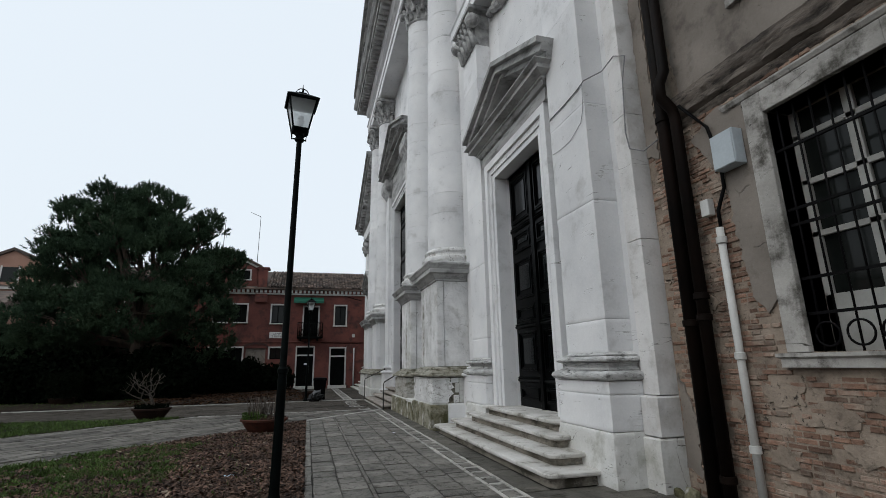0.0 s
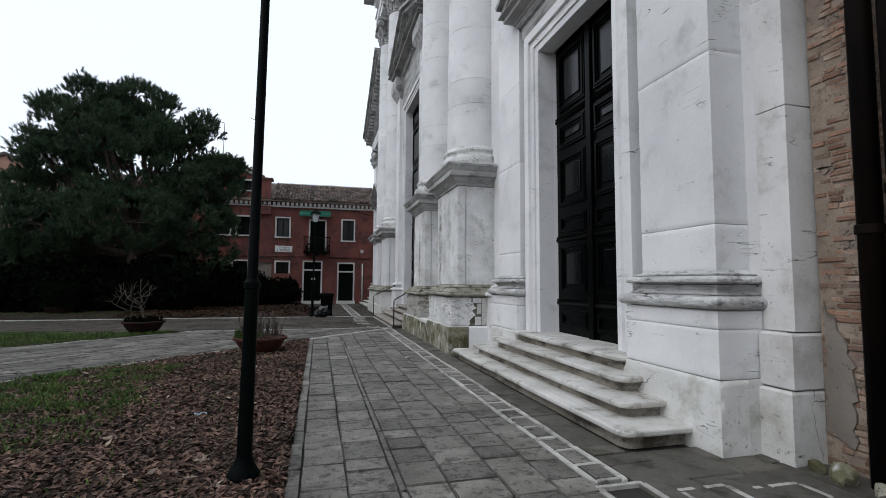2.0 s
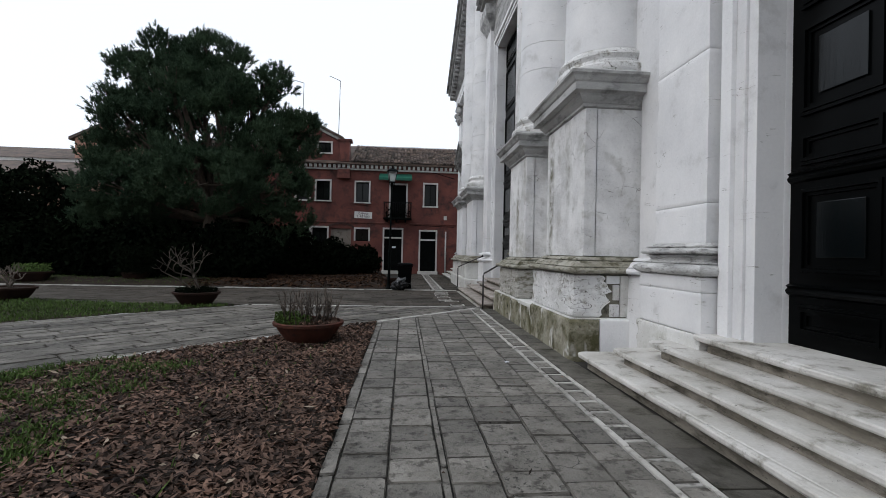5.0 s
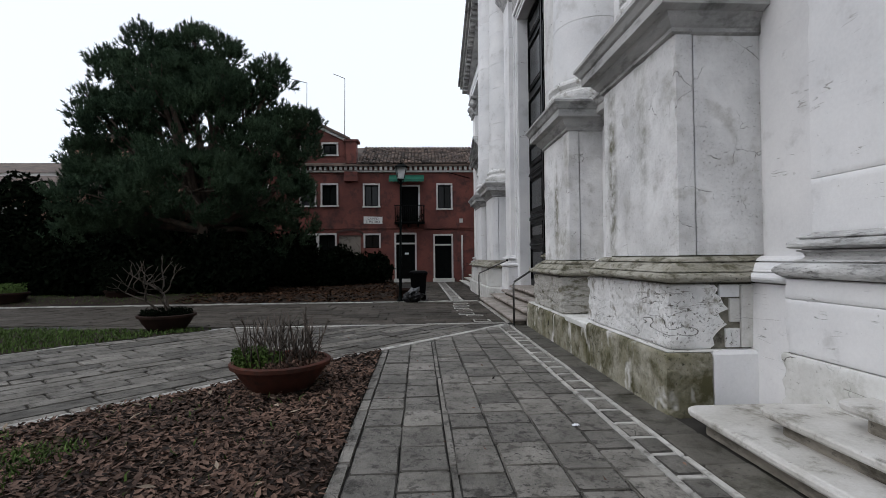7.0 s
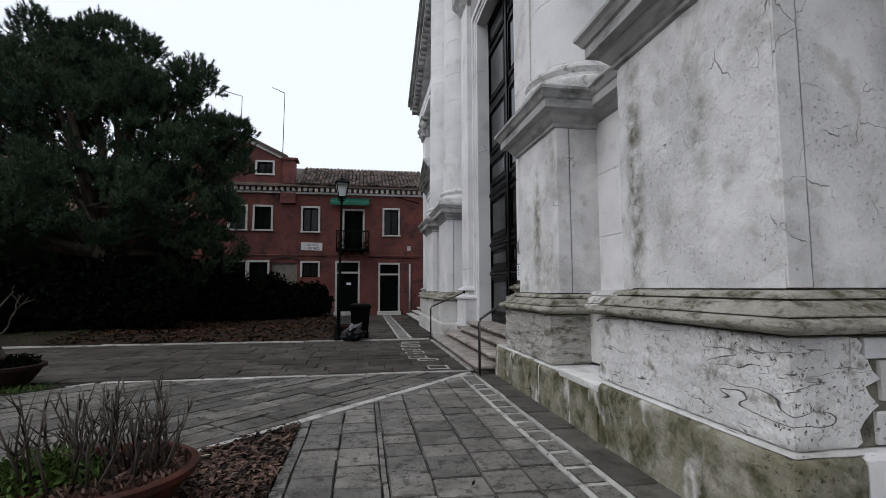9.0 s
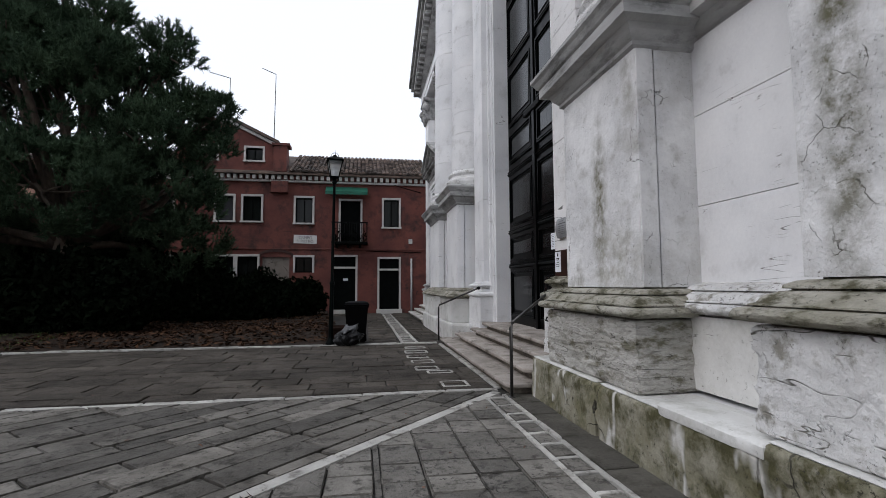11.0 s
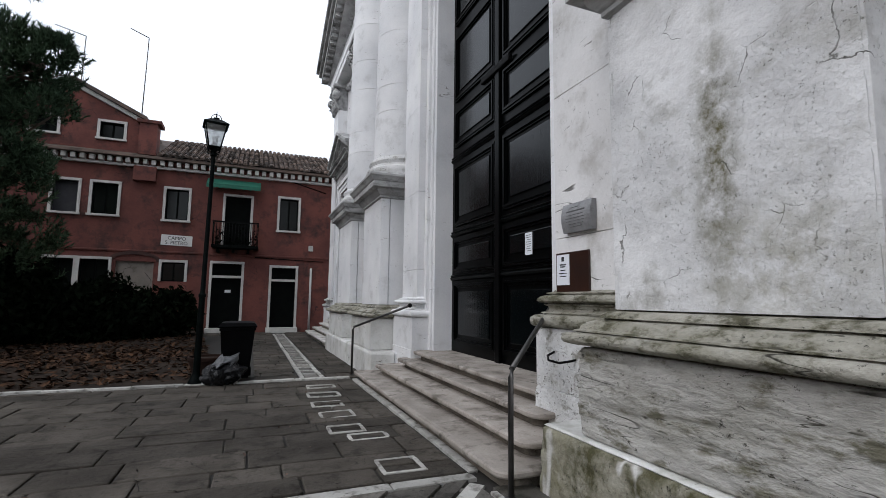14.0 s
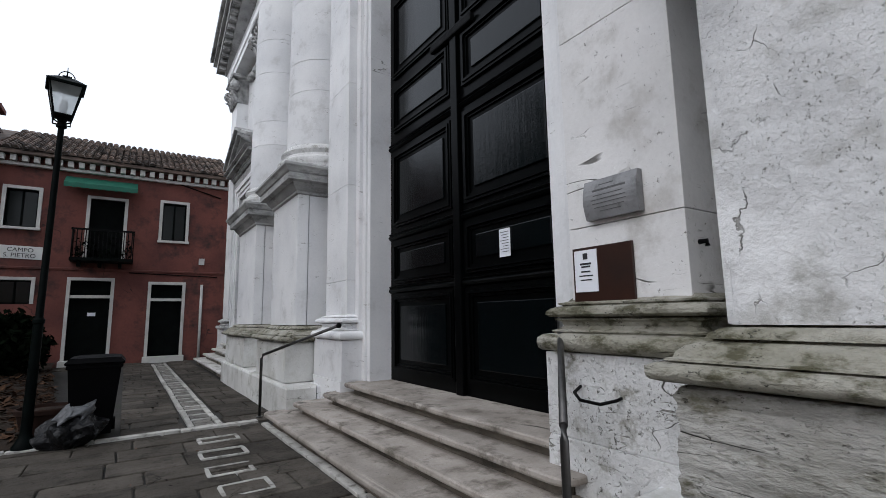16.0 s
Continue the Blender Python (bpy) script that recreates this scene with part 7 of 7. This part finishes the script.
def grass_patch(name, label, poly, n, h, seed, height, box_, dens):
    r = random.Random(seed)
    verts, faces = [], []
    for _ in range(n):
        x, y = r.uniform(box_[0], box_[1]), r.uniform(box_[2], box_[3])
        if not inside(poly, x, y) or r.random() > dens(x, y):
            continue
        z = height(x, y)
        a, hh, w = r.uniform(0, 6.28), h * r.uniform(0.4, 1.2), r.uniform(0.004, 0.009) * (h / 0.07)
        lean = Vector((r.gauss(0, .5), r.gauss(0, .5), 1)).normalized()
        s = Vector((math.cos(a), math.sin(a), 0)) * w
        c = Vector((x, y, z))
        b = len(verts)
        bend = Vector((r.gauss(0, .3), r.gauss(0, .3), 0)) * hh
        verts += [c - s, c + s, c + lean * hh * 0.6 + s * 0.7, c + lean * hh * 0.6 - s * 0.7, c + lean * hh + bend]
        faces += [(b, b + 1, b + 2, b + 3), (b + 3, b + 2, b + 4)]
    me = bpy.data.meshes.new(name)
    me.from_pydata(verts, [], faces)
    me.materials.append(M["grass"])
    return tagged(new(name, me), label, "grass", kind="stuff")


grass_patch("grass", "patchy green grass growing through the mulch", NEAR, 120000, 0.09, 95, bed_h, (-6.5, -0.3, 3.0, 13.0), lambda x, y: max(0.0, min(1.0, (grassy(x, y) + 0.2) * 2.0)) * max(0.08, min(1.0, 0.6 + 2.4 * noise.noise((x * 2.2, y * 2.2, 4)))) + 0.010)
grass_patch("grass", "strip of green grass beside the path", GREEN, 60000, 0.1, 96, bed_h, (-16, -3.8, 9.0, 19.2), lambda x, y: 0.9)
grass_patch("grass", "thin grass at the edge of the far bed", FAR, 9000, 0.08, 97, far_h, (-22, -7, 24.4, 29), lambda x, y: 0.5)

# ---- trees and hedges ----


def pine(x, y, lobes, n, seed, label):
    """A broad pine: trunk and limbs, and a crown of upturned needle tufts gathered in uneven lobes."""
    r = random.Random(seed)
    t = thing("pine_tree", label, "tree", at=(x, y, 0))
    inv = Matrix.Translation((-x, -y, 0))
    bm = bmesh.new()
    fork = Vector((x + 0.2, y, 3.4))
    tube(bm, [(x, y, 0), (x + 0.05, y, 1.2), (x + 0.1, y, 2.4), fork], 0.34, 0.26, 12)
    part("trunk", bm, "bark", t).matrix_parent_inverse = inv
    bm = bmesh.new()
    for cx, cy, cz, rx, ry, rz in lobes:
        c = Vector((cx, cy, cz))
        mid = fork.lerp(c, 0.5) + Vector((r.gauss(0, .3), r.gauss(0, .3), r.gauss(0, .3)))
        tube(bm, [fork - Vector((0, 0, 0.6)), mid, c], 0.17, 0.07, 8)
        for _ in range(9):
            e = c + Vector((r.gauss(0, rx * .34), r.gauss(0, ry * .34), r.gauss(0.1, rz * .34)))
            s = mid.lerp(c, r.uniform(0.3, 1.0))
            tube(bm, [s, s.lerp(e, 0.5) + Vector((0, 0, r.uniform(-.3, .2))), e], 0.055, 0.02, 5)
    part("limb_work", bm, "bark", t).matrix_parent_inverse = inv
    verts, faces = [], []
    area = [(l_[3] * l_[4] * l_[5]) ** (2 / 3) for l_ in lobes]
    for li, (cx, cy, cz, rx, ry, rz) in enumerate(lobes):
        for _ in range(int(n * area[li] / sum(area)) + 1):
            d = Vector((r.gauss(0, 1), r.gauss(0, 1), r.gauss(0.2, 1))).normalized()
            rad = r.uniform(0.2, 1.0) ** 0.35
            core = Vector((cx + d.x * rx * rad, cy + d.y * ry * rad, cz + d.z * rz * rad))
            spread = r.uniform(0.22, 0.48)
            for _ in range(13):
                u = Vector((r.gauss(0, 1), r.gauss(0, 1), r.gauss(0.5, 0.8))).normalized()
                c = core + Vector((u.x, u.y, u.z * 0.7)) * spread * r.uniform(0.4, 1.0)
                axis = (u * 0.55 + d * 0.3 + Vector((r.gauss(0, .1), r.gauss(0, .1), 0.8))).normalized()
                size, long_ = r.uniform(0.13, 0.19), r.uniform(0.14, 0.30)
                for k in range(26):
                    t_ = k / 25
                    q = (axis * (0.35 + 0.8 * t_) + Vector((r.gauss(0, .48), r.gauss(0, .48), r.gauss(0, .48)))).normalized()
                    s = q.cross(Vector((r.gauss(0, 1), r.gauss(0, 1), r.gauss(0, 1)))).normalized() * 0.016
                    o = c + axis * (long_ * t_)
                    b = len(verts)
                    verts += [o - s, o + s, o + q * size]
                    faces.append((b, b + 1, b + 2))
    me = bpy.data.meshes.new("crown")
    me.from_pydata(verts, [], faces)
    me.materials.append(M["needles"])
    ob = new("crown", me)
    ob.parent, ob.matrix_parent_inverse = t, inv
    tagged(ob, "dense crown of dark green needles", kind="stuff")
    return t


# the last three low lobes are added to fill in the shade below
pine(-8.9, 29.0, [(-9.2, 29, 7.34, 2.98, 2.78, 2.78), (-6.0, 29.2, 9.55, 0.8, 1.0, 0.75), (-4.5, 29.6, 7.5, 0.8, 1.0, 0.65), (-9.58, 29.4, 9.38, 2.18, 1.58, 1.28), (-11.11, 29.6, 8.27, 1.68, 1.38, 1.38), (-10.91, 28.8, 10.78, 0.98, 1.08, 0.78), (-9, 29, 10.87, 1.18, 1.18, 0.78), (-12.44, 28.7, 9.76, 0.88, 1.08, 0.78), (-7.95, 29, 10.41, 0.78, 0.98, 0.78), (-10.34, 28, 9.2, 1.58, 1.18, 0.88),
                   (-6.62, 29.2, 9.01, 0.98, 1.08, 0.78), (-7.67, 28.2, 8.45, 1.28, 1.18, 0.98), (-12.82, 28.6, 7.89, 0.98, 1.28, 0.78), (-11.87, 28, 6.96, 1.48, 1.28, 0.98), (-5.38, 29.4, 7.43, 1.08, 1.18, 0.78), (-4.71, 29.8, 6.31, 0.78, 1.08, 0.78), (-6.14, 28.6, 6.31, 1.28, 1.28, 0.98),
                   (-13.21, 28.4, 5.66, 1.08, 1.38, 0.98), (-12.2, 28.2, 3.9, 2.2, 2.2, 1.6), (-9, 27.8, 4.6, 2.8, 2.4, 1.7), (-6.2, 29.3, 4.4, 2, 2, 1.5), (-10.5, 31, 2.6, 3, 1.5, 1.6), (-7, 31.3, 2.8, 2.6, 1.4, 1.6), (-13.2, 29.8, 2.4, 2.2, 1.8, 1.7)], 1850, 21, "broad dark green pine in the far bed")


def hedge(name, label, lobes, n, seed, size=0.13):
    """Dense evergreen shrub: short stems and a mass of small leaves in uneven heaps."""
    r = random.Random(seed)
    x, y = lobes[0][0], lobes[0][1]
    t = thing(name, label, "shrub", "evergreen shrubs", at=(x, y, 0))
    inv = Matrix.Translation((-x, -y, 0))
    bm = bmesh.new()
    verts, faces = [], []
    vol = sum(l_[3] * l_[4] * l_[5] for l_ in lobes)
    for cx, cy, cz, rx, ry, rz in lobes:
        tube(bm, [(cx, cy, 0), (cx + 0.1, cy, cz * 0.6), (cx, cy, cz)], 0.08, 0.03, 6)
        for _ in range(int(n * rx * ry * rz / vol)):
            d = Vector((r.gauss(0, 1), r.gauss(0, 1), r.gauss(0, 1))).normalized()
            rad = r.uniform(0.3, 1) ** 0.5 * (1 + 0.3 * noise.noise(d * 2.5 + Vector((cx, cy, 0))))
            c = Vector((cx + d.x * rx * rad, cy + d.y * ry * rad, max(0.05, cz + d.z * rz * rad)))
            q = Vector((r.gauss(0, 1), r.gauss(0, 1), r.gauss(0.4, 1))).normalized() * size
            s = q.cross(Vector((r.gauss(0, 1), r.gauss(0, 1), r.gauss(0, 1)))).normalized() * size * 0.45
            b = len(verts)
            verts += [c - q, c + s, c + q, c - s]
            faces.append((b, b + 1, b + 2, b + 3))
    part("stem", bm, "bark", t).matrix_parent_inverse = inv
    me = bpy.data.meshes.new("foliage")
    me.from_pydata(verts, [], faces)
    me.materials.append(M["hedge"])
    ob = new("foliage", me)
    ob.parent, ob.matrix_parent_inverse = t, inv
    tagged(ob, "small evergreen leaves coloured near-black for shade", kind="stuff")


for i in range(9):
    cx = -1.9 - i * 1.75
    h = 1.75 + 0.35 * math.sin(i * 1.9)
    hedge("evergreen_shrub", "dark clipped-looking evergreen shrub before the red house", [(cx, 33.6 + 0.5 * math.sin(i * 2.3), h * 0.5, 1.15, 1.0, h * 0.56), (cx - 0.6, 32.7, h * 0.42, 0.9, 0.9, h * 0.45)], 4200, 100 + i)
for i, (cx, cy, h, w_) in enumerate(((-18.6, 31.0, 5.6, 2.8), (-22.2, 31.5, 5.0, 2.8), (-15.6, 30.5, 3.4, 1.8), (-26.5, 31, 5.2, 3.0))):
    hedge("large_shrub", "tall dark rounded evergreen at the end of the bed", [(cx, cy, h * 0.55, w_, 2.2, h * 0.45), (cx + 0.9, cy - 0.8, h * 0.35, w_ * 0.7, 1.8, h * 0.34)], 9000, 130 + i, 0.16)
# shrubs added to make the shade under the crown a dark mass
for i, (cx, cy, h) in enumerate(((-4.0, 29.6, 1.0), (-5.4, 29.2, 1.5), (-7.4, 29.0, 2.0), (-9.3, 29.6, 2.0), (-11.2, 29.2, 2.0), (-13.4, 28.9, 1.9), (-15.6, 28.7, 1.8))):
    hedge("low_shrub", "low near-black shrub added as shade under the pine", [(cx, cy + 2.0, h * 0.8, 1.4, 0.9, h)], 5000, 150 + i)

# more filler shrubs, standing in for the shade in front of the trunk
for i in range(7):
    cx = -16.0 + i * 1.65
    hedge("low_shrub", "near-black shrub added at the bed front as shade under the pine", [(cx, 27.3 + 0.4 * math.sin(i * 1.7), 1.15, 1.2, 0.8, 1.25 + 0.3 * math.sin(i * 2.9))], 4600, 170 + i)

# ---- bricks of the side house, course by course ----
courses = []
rb = random.Random(77)
z = 0.02
k = 0
while z < 4.5:
    h = 0.049
    y = 5.32 - (0.13 if k % 2 else 0.0)
    while y > -1.2:
        l_ = rb.choice((0.22, 0.11, 0.17, 0.21, 0.12)) * rb.uniform(0.88, 1.08)
        y0, y1 = y - l_ + 0.012, y
        free = not (y1 > WIN[0] - 0.26 and y0 < WIN[1] + 0.24 and z + h > WIN[2] - 0.16 and z < WIN[3] + 0.26)
        if free and rb.random() > 0.02:
            courses.append(((y0 + y1) / 2, z, y1 - y0, h * rb.uniform(0.82, 1.02), rb.uniform(-0.008, 0.016)))
        y -= l_
    z += 0.058
    k += 1
bm = bmesh.new()
add_rings(bm, [[(0.06, -.5, 0), (0.06, .5, 0), (0.06, .5, 1), (0.06, -.5, 1)][::-1], [(-0.004, -.5, 0), (-0.004, .5, 0), (-0.004, .5, 1), (-0.004, -.5, 1)][::-1], [(-0.011, -.44, .16), (-0.011, .45, .12), (-0.011, .46, .86), (-0.011, -.45, .9)][::-1]])
bmesh.ops.recalc_face_normals(bm, faces=bm.faces)
brick_me = bpy.data.meshes.new("brick")
bm.to_mesh(brick_me)
bm.free()
brick_me.materials.append(M["brick"])
wall_part = [o for o in side.children if o.name.startswith("wall")][0]
near_ones = sorted([c for c in courses if 4.3 < c[0] < 5.4 or (3.4 < c[0] <= 4.3 and c[1] < 1.6)], key=lambda c: -c[0])[:300]
chosen = set(near_ones)
for y, z, l_, h, out in near_ones:
    piece("brick", brick_me, wall_part, bx + 0.006 + out, y, z, 1, l_, h, rx=rb.gauss(0, 0.025), rz=rb.gauss(0, 0.02))
verts, faces = [], []
for c in courses:
    if c in chosen:
        continue
    y, z, l_, h, out = c
    b = len(verts)
    x = bx + 0.006 + out
    for px, e in ((0.06, 0.5), (-0.004, 0.5), (-0.014, 0.46)):
        f_ = 0.0 if px > -0.01 else 0.1
        verts += [(x + px, y - l_ * e, z + h * f_), (x + px, y + l_ * e, z + h * f_), (x + px, y + l_ * e, z + h * (1 - f_)), (x + px, y - l_ * e, z + h * (1 - f_))]
    for s in (0, 4):
        faces += [(b + s + i, b + s + 4 + i, b + s + 4 + (i + 1) % 4, b + s + (i + 1) % 4) for i in range(4)]
    faces.append((b + 11, b + 10, b + 9, b + 8))
me = bpy.data.meshes.new("brickwork")
me.from_pydata(verts, [], faces)
me.materials.append(M["brick"])
rest = new("brickwork", me)
rest.parent = wall_part
tagged(rest, "remaining courses of old brick", kind="stuff")
